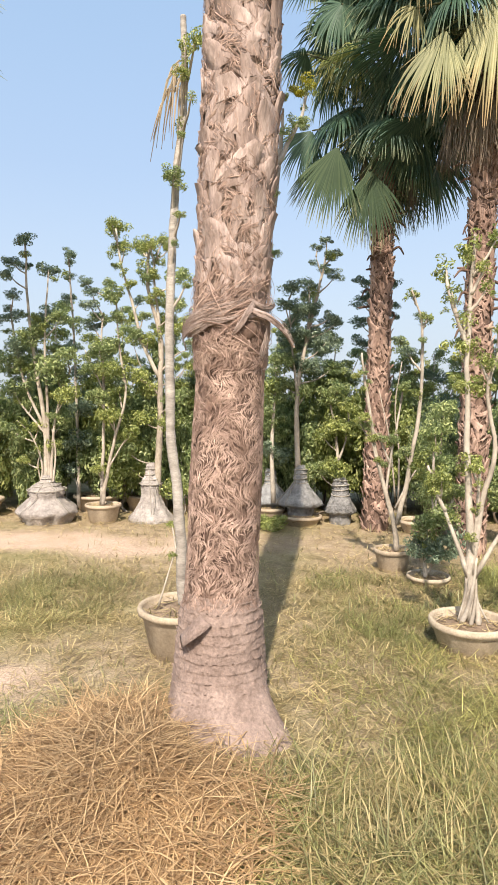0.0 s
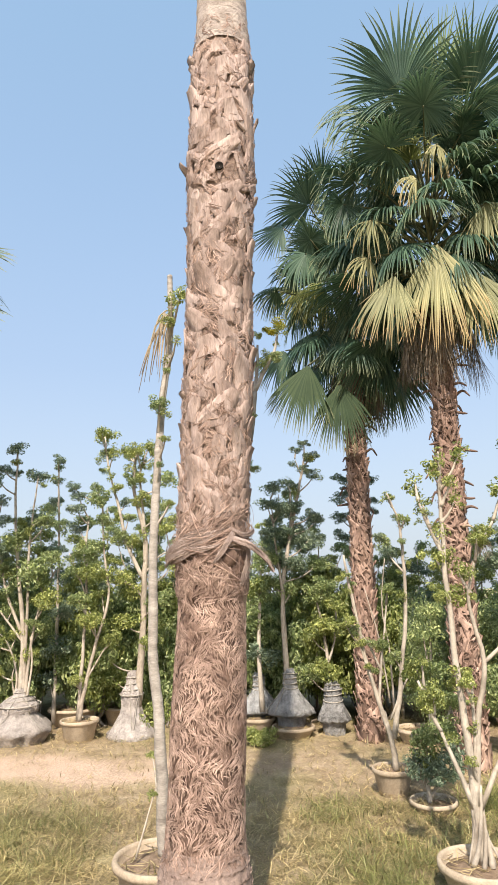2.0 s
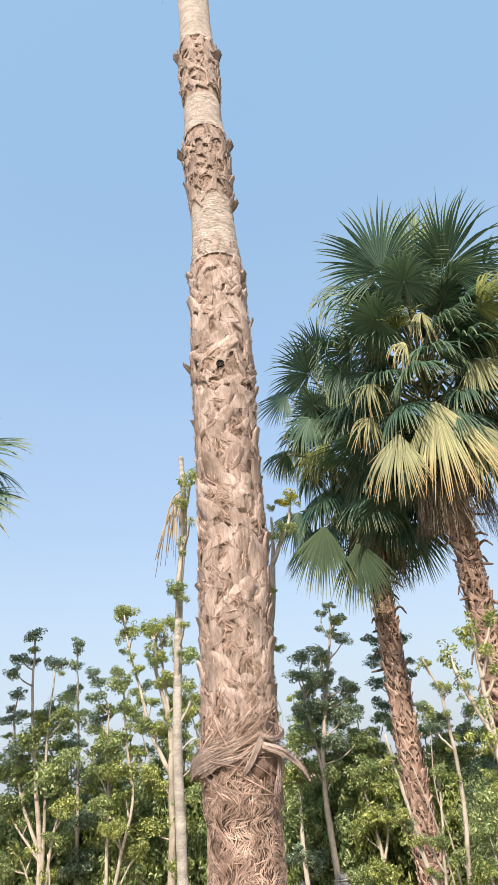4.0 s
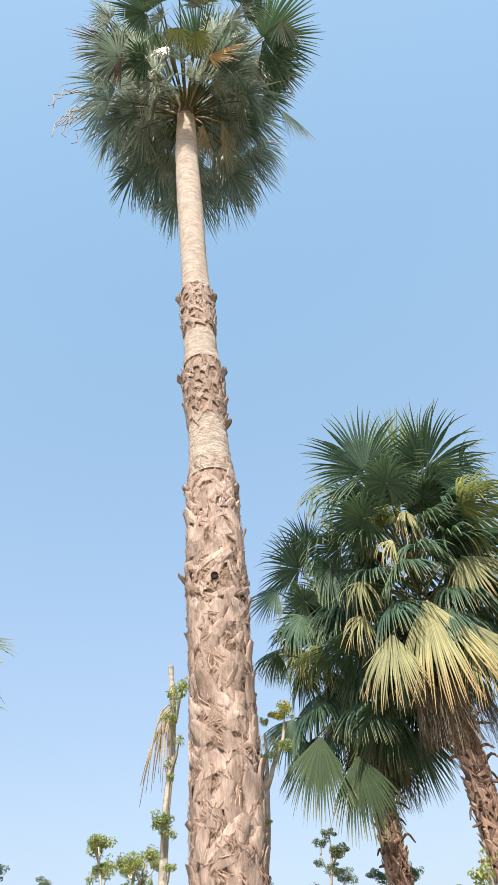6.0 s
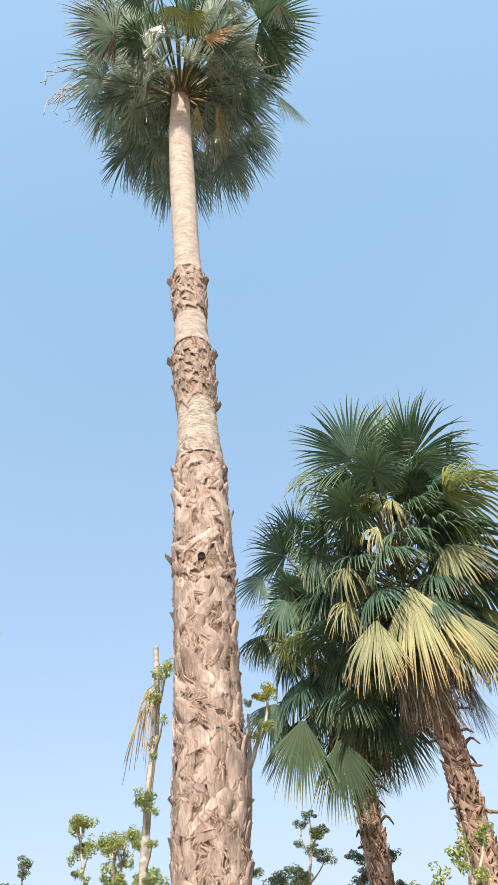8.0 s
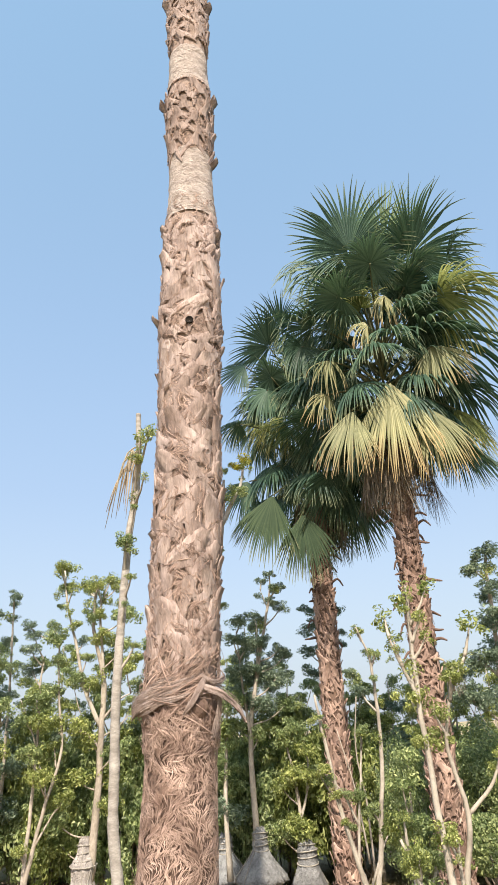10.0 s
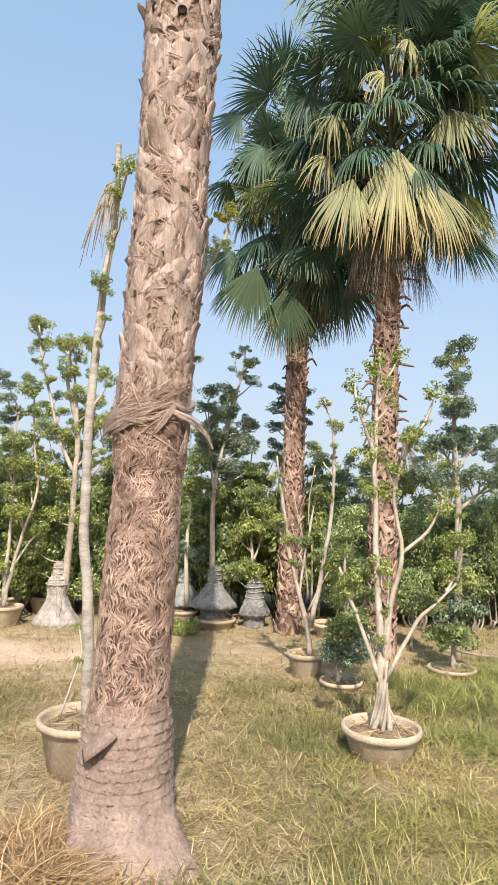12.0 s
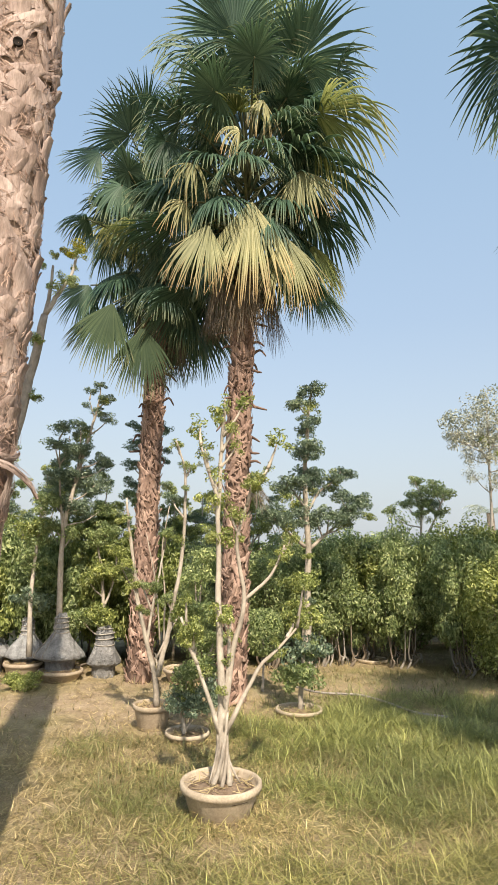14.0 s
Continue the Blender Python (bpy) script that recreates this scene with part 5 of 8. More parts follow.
for px, py, pz, pr, pk in [(1.62, 4.51, 1.14, 0.044, "light")]:
    pad(T, px, py, pz, pr, pk, rt)

# the plaited roots and thin stems at its foot
for k in range(7):
    a, w = k * 0.9, rt.uniform(0.05, 0.085)
    limb(T, [(1.5 + w * 1.1 * math.cos(a), 4.41 + w * 1.1 * math.sin(a), 0.19), (1.5 + w * 0.75 * math.cos(a + 0.5), 4.41 + w * 0.75 * math.sin(a + 0.5), 0.30), (1.5 + w * 0.5 * math.cos(a + 1.3), 4.41 + w * 0.5 * math.sin(a + 1.3), 0.45), (1.5 + w * 0.55 * math.cos(a + 2.0), 4.41 + w * 0.5 * math.sin(a + 2.0), 0.66)], rt.uniform(0.024, 0.036), 0.018, M_BARK, "root", rt)
T = thing("topiary_tree", 1.33, 6.5, 0, "bare forked sapling with pale stems in a clay pot", "tree", "")
rt = random.Random(6)
limb(T, [(1.33, 6.5, 0.21), (1.3, 6.5, 0.53), (1.13, 6.5, 1.12), (1.0, 6.5, 1.86), (0.94, 6.5, 2.29)], 0.05, 0.02, M_BARK, rnd=rt)
limb(T, [(1.33, 6.5, 0.5), (1.43, 6.5, 0.97), (1.53, 6.5, 1.64), (1.56, 6.5, 2.25), (1.54, 6.5, 2.62), (1.44, 6.5, 2.93)], 0.045, 0.018, M_BARK, rnd=rt)
limb(T, [(1.31, 6.5, 0.5), (1.22, 6.5, 0.79), (1.25, 6.5, 1.15), (1.33, 6.5, 1.63), (1.37, 6.5, 1.94)], 0.03, 0.015, M_BARK, rnd=rt)
limb(T, [(1.55, 6.5, 2.5), (1.61, 6.5, 2.66)], 0.012, 0.008, M_BARK, rnd=rt)
limb(T, [(1.31, 6.5, 0.67), (1.49, 6.5, 1.03), (1.67, 6.5, 1.28)], 0.02, 0.01, M_BARK, rnd=rt)
limb(T, [(1.27, 6.5, 1.09), (1.11, 6.5, 1.44), (0.92, 6.5, 1.62)], 0.018, 0.01, M_BARK, rnd=rt)
for a, b in [((1.49, 6.5, 2.78), (1.44, 6.55, 2.93)), ((1.55, 6.5, 2.1), (1.57, 6.55, 2.29)), ((1.56, 6.5, 2.54), (1.61, 6.5, 2.66)), ((1.13, 6.5, 1.12), (1.04, 6.46, 1.41)), ((1.35, 6.5, 1.78), (1.36, 6.42, 1.96)), ((1.46, 6.5, 1.14), (1.39, 6.53, 1.27)), ((1.03, 6.5, 1.68), (0.98, 6.5, 1.92)), ((1.1, 6.5, 1.31), (0.92, 6.54, 1.59)), ((1.58, 6.5, 1.16), (1.66, 6.48, 1.29)), ((1.55, 6.5, 2.1), (1.41, 6.54, 2.31)), ((1.17, 6.5, 0.97), (1.11, 6.46, 1.18))]:
    twig(T, a, b, M_BARK, rt)
for px, py, pz, pr, pk in [(1.44, 6.55, 2.93, 0.044, "spray"), (1.57, 6.55, 2.29, 0.051, "green"), (1.61, 6.5, 2.66, 0.044, "green"), (1.04, 6.46, 1.41, 0.069, "light"), (1.36, 6.42, 1.96, 0.07, "green"), (1.39, 6.53, 1.27, 0.099, "green"), (0.98, 6.5, 1.92, 0.049, "light"), (0.92, 6.54, 1.59, 0.056, "light"), (1.66, 6.48, 1.29, 0.064, "green"), (1.41, 6.54, 2.31, 0.087, "dark"), (1.11, 6.46, 1.18, 0.055, "light"), (0.96, 6.56, 2.1, 0.058, "spray"), (1.01, 6.55, 2.0, 0.049, "green"), (1.19, 6.57, 1.12, 0.063, "green"), (0.88, 6.4, 2.05, 0.053, "light"), (0.97, 6.43, 2.08, 0.037, "green"), (1.02, 6.52, 1.55, 0.061, "green"), (1.52, 6.53, 2.1, 0.043, "light")]:
    pad(T, px, py, pz, pr, pk, rt)
for px, py, pz, pr, pk in [(1.61, 6.59, 2.2, 0.051, "spray"), (1.44, 6.53, 2.87, 0.064, "spray"), (1.55, 6.42, 2.41, 0.047, "green"), (1.49, 6.59, 2.89, 0.053, "light"), (1.51, 6.48, 1.88, 0.063, "spray"), (1.4, 6.55, 1.58, 0.059, "spray"), (1.28, 6.44, 1.4, 0.07, "green"), (1.32, 6.5, 1.48, 0.051, "spray"), (1.27, 6.57, 1.35, 0.06, "spray"), (1.28, 6.48, 1.36, 0.059, "green"), (1.38, 6.42, 1.9, 0.05, "light"), (1.54, 6.58, 2.69, 0.055, "green"), (1.61, 6.58, 2.65, 0.075, "spray"), (1.55, 6.44, 2.67, 0.042, "spray"), (1.66, 6.49, 1.17, 0.068, "spray"), (1.56, 6.53, 0.99, 0.063, "light"), (1.68, 6.41, 1.19, 0.053, "light"), (1.02, 6.49, 1.5, 0.047, "green")]:
    pad(T, px, py, pz, pr, pk, rt)
for px, py, pz, pr, pk in [(0.98, 6.4, 1.63, 0.069, "light"), (1.16, 6.4, 1.41, 0.063, "green")]:
    pad(T, px, py, pz, pr, pk, rt)

T = thing("topiary_tree", 1.56, 6.0, 0, "dark green bushy shrub in a low clay pot", "shrub", "")
rt = random.Random(7)
limb(T, [(1.53, 6.0, 0.05), (1.52, 6.0, 0.26), (1.59, 6.0, 0.54), (1.63, 6.0, 1.09)], 0.035, 0.015, M_BARK, rnd=rt)
limb(T, [(1.54, 6.0, 0.1), (1.7, 6.0, 0.43), (1.75, 6.0, 0.76)], 0.02, 0.01, M_BARK, rnd=rt)
limb(T, [(1.54, 6.0, 0.1), (1.44, 6.0, 0.37), (1.41, 6.0, 0.64)], 0.015, 0.01, M_BARK, rnd=rt)
for a, b in [((1.56, 6.0, 0.4), (1.51, 5.94, 0.6)), ((1.71, 6.0, 0.51), (1.66, 5.89, 0.69)), ((1.6, 6.0, 0.68), (1.58, 6.05, 0.91)), ((1.62, 6.0, 0.95), (1.62, 5.86, 1.21)), ((1.63, 6.0, 1.09), (1.59, 6.01, 1.48)), ((1.49, 6.0, 0.24), (1.45, 5.96, 0.41)), ((1.62, 6.0, 0.27), (1.72, 5.86, 0.43)), ((1.63, 6.0, 1.09), (1.67, 6.0, 1.7)), ((1.62, 6.0, 0.95), (1.47, 5.85, 1.21)), ((1.75, 6.0, 0.76), (1.79, 5.98, 0.92)), ((1.58, 6.0, 0.18), (1.58, 5.86, 0.35))]:
    twig(T, a, b, M_BARK, rt)
for px, py, pz, pr, pk in [(1.51, 5.94, 0.6, 0.2, "dark"), (1.66, 5.89, 0.69, 0.2, "dark"), (1.58, 6.05, 0.91, 0.2, "dark"), (1.62, 5.86, 1.21, 0.19, "dark"), (1.59, 6.01, 1.48, 0.216, "dark"), (1.45, 5.96, 0.41, 0.191, "dark"), (1.72, 5.86, 0.43, 0.208, "dark"), (1.67, 6.0, 1.7, 0.163, "dark"), (1.47, 5.85, 1.21, 0.174, "light"), (1.79, 5.98, 0.92, 0.179, "dark"), (1.58, 5.86, 0.35, 0.19, "dark"), (1.6, 5.98, 0.44, 0.054, "dark"), (1.48, 6.02, 0.41, 0.044, "light"), (1.51, 5.91, 0.42, 0.053, "spray"), (1.58, 5.9, 0.46, 0.056, "spray"), (1.6, 5.96, 0.58, 0.04, "spray"), (1.56, 5.9, 0.9, 0.044, "dark"), (1.71, 5.91, 0.74, 0.048, "dark")]:
    pad(T, px, py, pz, pr * 0.82, "green" if pk == "dark" and pz > 0.55 else pk, rt)
for px, py, pz, pr, pk in [(1.73, 5.9, 0.73, 0.046, "spray"), (1.66, 6.07, 0.6, 0.058, "dark"), (1.48, 6.05, 0.31, 0.047, "spray"), (1.39, 5.89, 0.6, 0.041, "dark"), (1.43, 6.06, 0.38, 0.049, "spray")]:
    pad(T, px, py, pz, pr * 0.82, "green" if pk == "dark" and pz > 0.55 else pk, rt)

T = thing("topiary_tree", 2.93, 6.65, 0, "low tiered clipped shrub with round leaf tiers", "shrub", "")
rt = random.Random(8)
limb(T, [(2.93, 6.65, 0.03), (2.95, 6.65, 0.45), (2.98, 6.65, 1.0), (3.0, 6.65, 1.43), (3.02, 6.65, 1.71)], 0.05, 0.02, M_BARK, rnd=rt)
for px, py, pz, pr, pk in [(2.91, 6.63, 0.45, 0.228, "green"), (3.0, 6.69, 0.69, 0.248, "dark"), (2.92, 6.62, 1.05, 0.201, "light"), (2.97, 6.67, 1.43, 0.204, "light"), (2.87, 6.62, 1.18, 0.108, "light"), (3.01, 6.63, 1.71, 0.063, "light"), (2.83, 6.69, 0.46, 0.122, "green"), (3.07, 6.63, 0.69, 0.124, "green"), (2.99, 6.64, 1.49, 0.058, "light"), (3.06, 6.71, 1.36, 0.057, "green"), (3.05, 6.59, 1.07, 0.043, "spray"), (3.03, 6.55, 1.14, 0.046, "light"), (3.02, 6.76, 0.98, 0.077, "green"), (3.05, 6.62, 1.22, 0.054, "dark")]:
    pad(T, px, py, pz, pr, pk, rt)

T = thing("topiary_tree", 3.54, 8.0, 0, "tiered cloud-pruned tree with dark green leaf pads", "tree", "")
rt = random.Random(9)
limb(T, [(3.57, 8.0, 0.11), (3.54, 8.0, 0.83), (3.55, 8.0, 1.85), (3.51, 8.0, 2.74), (3.56, 8.0, 3.64), (3.6, 8.0, 4.05)], 0.1, 0.03, M_BARK, rnd=rt)
limb(T, [(3.56, 8.0, 1.77), (3.84, 8.0, 2.01), (4.12, 8.0, 2.25)], 0.045, 0.02, M_BARK, rnd=rt)
limb(T, [(3.51, 8.0, 1.82), (3.3, 8.0, 1.98), (3.08, 8.0, 2.15)], 0.04, 0.02, M_BARK, rnd=rt)
limb(T, [(3.53, 8.0, 2.27), (3.72, 8.0, 2.58), (3.94, 8.0, 2.75), (4.06, 8.0, 2.89)], 0.03, 0.015, M_BARK, rnd=rt)
limb(T, [(3.51, 8.0, 2.35), (3.34, 8.0, 2.58), (3.21, 8.0, 2.69)], 0.03, 0.015, M_BARK, rnd=rt)
limb(T, [(3.55, 8.0, 3.72), (3.42, 8.0, 3.83)], 0.015, 0.01, M_BARK, rnd=rt)
limb(T, [(4.02, 8.0, 2.17), (4.23, 8.0, 2.33), (4.37, 8.0, 2.46)], 0.03, 0.02, M_BARK, rnd=rt)
for a, b in [((3.59, 8.0, 3.95), (3.63, 7.99, 4.07)), ((3.56, 8.0, 3.64), (3.38, 7.95, 3.83)), ((3.55, 8.0, 3.42), (3.49, 7.86, 3.56)), ((3.54, 8.0, 3.19), (3.57, 8.15, 3.48)), ((3.52, 8.0, 2.97), (3.5, 7.8, 3.15)), ((3.52, 8.0, 2.97), (3.42, 8.0, 3.14)), ((3.72, 8.0, 2.58), (3.64, 8.16, 2.81)), ((3.42, 8.0, 2.46), (3.4, 7.83, 2.72)), ((4.18, 8.0, 2.29), (4.03, 8.02, 2.57)), ((3.94, 8.0, 2.75), (4.15, 8.05, 2.87)), ((3.78, 8.0, 2.62), (3.9, 7.82, 2.78)), ((3.38, 8.0, 2.52), (3.22, 7.95, 2.66)), ((3.62, 8.0, 2.42), (3.71, 8.08, 2.6)), ((3.08, 8.0, 2.15), (3.02, 7.98, 2.3))]:
    twig(T, a, b, M_BARK, rt)
for a, b in [((3.54, 8.0, 2.07), (3.46, 8.09, 2.24)), ((3.25, 8.0, 2.02), (3.13, 7.86, 2.18)), ((3.84, 8.0, 2.01), (3.82, 7.9, 2.26)), ((4.05, 8.0, 2.19), (4.13, 7.84, 2.32)), ((4.27, 8.0, 2.36), (4.37, 8.0, 2.5)), ((3.84, 8.0, 2.01), (4.18, 8.17, 2.18)), ((3.77, 8.0, 1.95), (3.69, 8.04, 2.2))]:
    twig(T, a, b, M_BARK, rt)
for px, py, pz, pr, pk in [(3.63, 7.99, 4.07, 0.191, "dark"), (3.38, 7.95, 3.83, 0.157, "dark"), (3.49, 7.86, 3.56, 0.175, "dark"), (3.57, 8.15, 3.48, 0.14, "dark"), (3.5, 7.8, 3.15, 0.23, "dark"), (3.42, 8.0, 3.14, 0.136, "dark"), (3.64, 8.16, 2.81, 0.249, "dark"), (3.4, 7.83, 2.72, 0.152, "dark"), (4.03, 8.02, 2.57, 0.2, "dark"), (4.15, 8.05, 2.87, 0.163, "dark"), (3.9, 7.82, 2.78, 0.117, "dark"), (3.22, 7.95, 2.66, 0.208, "dark"), (3.71, 8.08, 2.6, 0.138, "dark"), (3.02, 7.98, 2.3, 0.186, "dark"), (3.46, 8.09, 2.24, 0.232, "dark"), (3.13, 7.86, 2.18, 0.148, "dark"), (3.82, 7.9, 2.26, 0.214, "dark"), (4.13, 7.84, 2.32, 0.217, "dark")]:
    pad(T, px, py, pz, pr, pk, rt)
for px, py, pz, pr, pk in [(4.37, 8.0, 2.5, 0.184, "dark"), (4.18, 8.17, 2.18, 0.142, "dark"), (3.69, 8.04, 2.2, 0.176, "dark"), (3.62, 7.97, 3.84, 0.064, "spray"), (3.68, 8.09, 3.79, 0.095, "spray"), (3.64, 8.09, 2.63, 0.059, "dark"), (3.62, 8.06, 2.6, 0.081, "spray"), (3.44, 7.93, 3.96, 0.077, "dark"), (3.48, 8.01, 3.53, 0.056, "dark"), (3.98, 7.92, 2.08, 0.086, "spray"), (4.16, 8.06, 2.2, 0.09, "spray"), (4.1, 7.94, 2.29, 0.079, "dark"), (3.28, 8.05, 2.12, 0.06, "spray"), (3.37, 8.11, 2.02, 0.072, "spray"), (3.22, 7.99, 2.05, 0.074, "spray"), (3.82, 7.97, 2.66, 0.064, "dark"), (3.93, 7.98, 2.76, 0.102, "dark"), (3.88, 7.91, 2.75, 0.1, "spray")]:
    pad(T, px, py, pz, pr, pk, rt)
for px, py, pz, pr, pk in [(3.91, 7.94, 2.88, 0.055, "spray"), (3.88, 7.97, 2.63, 0.076, "spray"), (4.0, 8.11, 2.76, 0.077, "spray"), (3.25, 8.06, 2.61, 0.064, "dark"), (3.24, 8.03, 2.59, 0.058, "dark"), (3.29, 7.9, 2.67, 0.073, "spray"), (3.36, 8.01, 3.8, 0.079, "dark"), (3.5, 7.89, 3.76, 0.078, "spray"), (3.57, 8.07, 3.82, 0.064, "spray"), (4.19, 7.9, 2.39, 0.087, "dark"), (4.18, 7.94, 2.33, 0.098, "dark"), (4.26, 8.02, 2.3, 0.057, "dark")]:
    pad(T, px, py, pz, pr, pk, rt)

T = thing("topiary_tree", 6.76, 10.5, 0, "cloud-pruned tree rising behind the hedge", "tree", "")
rt = random.Random(10)
limb(T, [(6.76, 10.5, -0.01), (6.84, 10.5, 2.06), (6.9, 10.5, 2.71), (6.75, 10.5, 3.08)], 0.05, 0.02, M_BARK, rnd=rt)
limb(T, [(6.89, 10.5, 1.95), (7.23, 10.5, 2.5), (7.37, 10.5, 2.89)], 0.04, 0.02, M_BARK, rnd=rt)
for a, b in [((6.79, 10.5, 2.99), (6.77, 10.52, 3.11)), ((6.88, 10.5, 2.55), (6.73, 10.48, 2.81)), ((6.87, 10.5, 2.38), (6.54, 10.52, 2.66)), ((7.3, 10.5, 2.7), (7.12, 10.41, 2.95)), ((7.3, 10.5, 2.7), (7.5, 10.6, 2.9)), ((7.23, 10.5, 2.5), (7.11, 10.6, 2.72)), ((6.86, 10.5, 2.22), (6.13, 10.39, 2.51))]:
    twig(T, a, b, M_BARK, rt)
for px, py, pz, pr, pk in [(6.77, 10.52, 3.11, 0.166, "green"), (6.73, 10.48, 2.81, 0.187, "green"), (6.54, 10.52, 2.66, 0.164, "green"), (7.12, 10.41, 2.95, 0.246, "green"), (7.5, 10.6, 2.9, 0.195, "green"), (7.11, 10.6, 2.72, 0.158, "dark"), (5.63, 10.55, 2.61, 0.147, "dark"), (6.13, 10.39, 2.51, 0.148, "green"), (5.78, 10.51, 2.4, 0.136, "light"), (7.01, 10.44, 2.55, 0.084, "green"), (7.0, 10.48, 2.71, 0.124, "green"), (7.08, 10.56, 2.35, 0.075, "spray"), (6.87, 10.61, 2.45, 0.115, "spray"), (6.85, 10.4, 2.66, 0.145, "green"), (6.75, 10.39, 2.51, 0.135, "green"), (7.2, 10.52, 2.5, 0.133, "green"), (7.25, 10.62, 2.68, 0.127, "dark"), (7.37, 10.51, 2.56, 0.125, "spray")]:
    pad(T, px, py, pz, pr, pk, rt)

T = thing("topiary_tree", 9.44, 12, 0, "loose grey-green tree with small leaves behind the hedge", "tree", "")
rt = random.Random(11)
limb(T, [(9.48, 12.0, -0.33), (9.59, 12.0, 2.13), (9.62, 12.0, 4.07), (9.61, 12.0, 4.87)], 0.07, 0.03, M_BARK_GREY, rnd=rt)
limb(T, [(9.6, 12.0, 3.81), (9.24, 12.0, 4.31), (8.87, 12.0, 4.56)], 0.03, 0.015, M_BARK_GREY, rnd=rt)
limb(T, [(9.65, 12.0, 4.07), (9.95, 12.0, 4.63), (10.21, 12.0, 5.06)], 0.03, 0.015, M_BARK_GREY, rnd=rt)
for a, b in [((8.87, 12.0, 4.56), (8.68, 11.97, 4.7)), ((8.87, 12.0, 4.56), (9.15, 12.04, 4.96)), ((9.61, 12.0, 4.87), (9.8, 12.27, 5.25)), ((10.02, 12.0, 4.74), (9.95, 11.98, 4.87)), ((9.42, 12.0, 4.06), (8.94, 12.01, 4.3)), ((9.33, 12.0, 4.18), (9.44, 12.06, 4.44)), ((9.6, 12.0, 3.81), (9.56, 11.8, 4.04)), ((9.61, 12.0, 3.1), (9.17, 12.01, 3.52)), ((9.33, 12.0, 4.18), (8.7, 12.08, 4.4)), ((9.72, 12.0, 4.21), (10.32, 12.19, 4.41)), ((9.61, 12.0, 4.47), (9.4, 11.74, 4.74)), ((9.61, 12.0, 3.1), (9.7, 11.87, 3.4)), ((9.61, 12.0, 3.58), (9.92, 11.74, 3.79)), ((9.6, 12.0, 3.81), (9.24, 12.2, 3.95))]:
    twig(T, a, b, M_BARK_GREY, rt)
for px, py, pz, pr, pk in [(8.68, 11.97, 4.7, 0.309, "grey"), (9.15, 12.04, 4.96, 0.352, "grey"), (9.8, 12.27, 5.25, 0.366, "grey"), (9.95, 11.98, 4.87, 0.397, "grey"), (8.94, 12.01, 4.3, 0.345, "grey"), (9.44, 12.06, 4.44, 0.424, "grey"), (9.56, 11.8, 4.04, 0.349, "grey"), (9.17, 12.01, 3.52, 0.207, "grey"), (8.7, 12.08, 4.4, 0.206, "grey"), (10.32, 12.19, 4.41, 0.442, "grey"), (9.4, 11.74, 4.74, 0.244, "grey"), (9.7, 11.87, 3.4, 0.245, "grey"), (9.92, 11.74, 3.79, 0.352, "grey"), (9.24, 12.2, 3.95, 0.211, "grey"), (9.73, 11.89, 4.36, 0.152, "grey"), (9.49, 12.08, 4.48, 0.165, "grey"), (9.51, 12.02, 3.9, 0.153, "grey"), (9.79, 11.95, 4.05, 0.116, "spray")]:
    pad(T, px, py, pz, pr, pk, rt)
for px, py, pz, pr, pk in [(9.41, 12.0, 4.53, 0.17, "grey"), (9.86, 12.11, 4.18, 0.099, "grey"), (9.13, 12.05, 4.38, 0.116, "grey"), (9.4, 11.96, 4.26, 0.156, "spray"), (9.26, 11.99, 4.23, 0.108, "grey"), (10.13, 11.91, 4.99, 0.095, "grey"), (10.3, 12.11, 4.91, 0.134, "spray"), (10.01, 12.03, 4.87, 0.096, "grey")]:
    pad(T, px, py, pz, pr, pk, rt)

T = thing("topiary_tree", -3.47, 8.9, 0, "cloud-pruned tree with many stems from a wrapped root ball", "tree", "")
rt = random.Random(12)
limb(T, [(-3.45, 8.9, 0.33), (-3.42, 8.9, 1.22), (-3.57, 8.9, 2.39), (-3.67, 8.9, 3.21), (-3.7, 8.9, 4.11)], 0.07, 0.025, M_BARK, rnd=rt)
limb(T, [(-3.38, 8.9, 0.46), (-3.39, 8.9, 1.39), (-3.42, 8.9, 2.72), (-3.36, 8.9, 3.62)], 0.05, 0.02, M_BARK, rnd=rt)
limb(T, [(-3.46, 8.9, 0.46), (-3.43, 8.9, 1.3), (-3.73, 8.9, 2.05), (-3.89, 8.9, 2.8), (-3.94, 8.9, 3.22)], 0.05, 0.02, M_BARK, rnd=rt)
limb(T, [(-3.36, 8.9, 0.5), (-3.31, 8.9, 1.3), (-3.17, 8.9, 1.97), (-3.01, 8.9, 2.31)], 0.04, 0.02, M_BARK, rnd=rt)
limb(T, [(-3.51, 8.9, 0.5), (-3.49, 8.9, 0.88), (-3.65, 8.9, 1.3), (-3.86, 8.9, 1.51)], 0.03, 0.015, M_BARK, rnd=rt)
limb(T, [(-3.33, 8.9, 0.46), (-3.28, 8.9, 1.05), (-3.33, 8.9, 1.39)], 0.03, 0.015, M_BARK, rnd=rt)
limb(T, [(-3.42, 8.9, 1.3), (-3.77, 8.9, 1.72), (-3.94, 8.9, 1.97)], 0.03, 0.015, M_BARK, rnd=rt)
limb(T, [(-3.46, 8.9, 0.44), (-3.55, 8.9, 0.8), (-3.51, 8.9, 1.05)], 0.025, 0.015, M_BARK, rnd=rt)
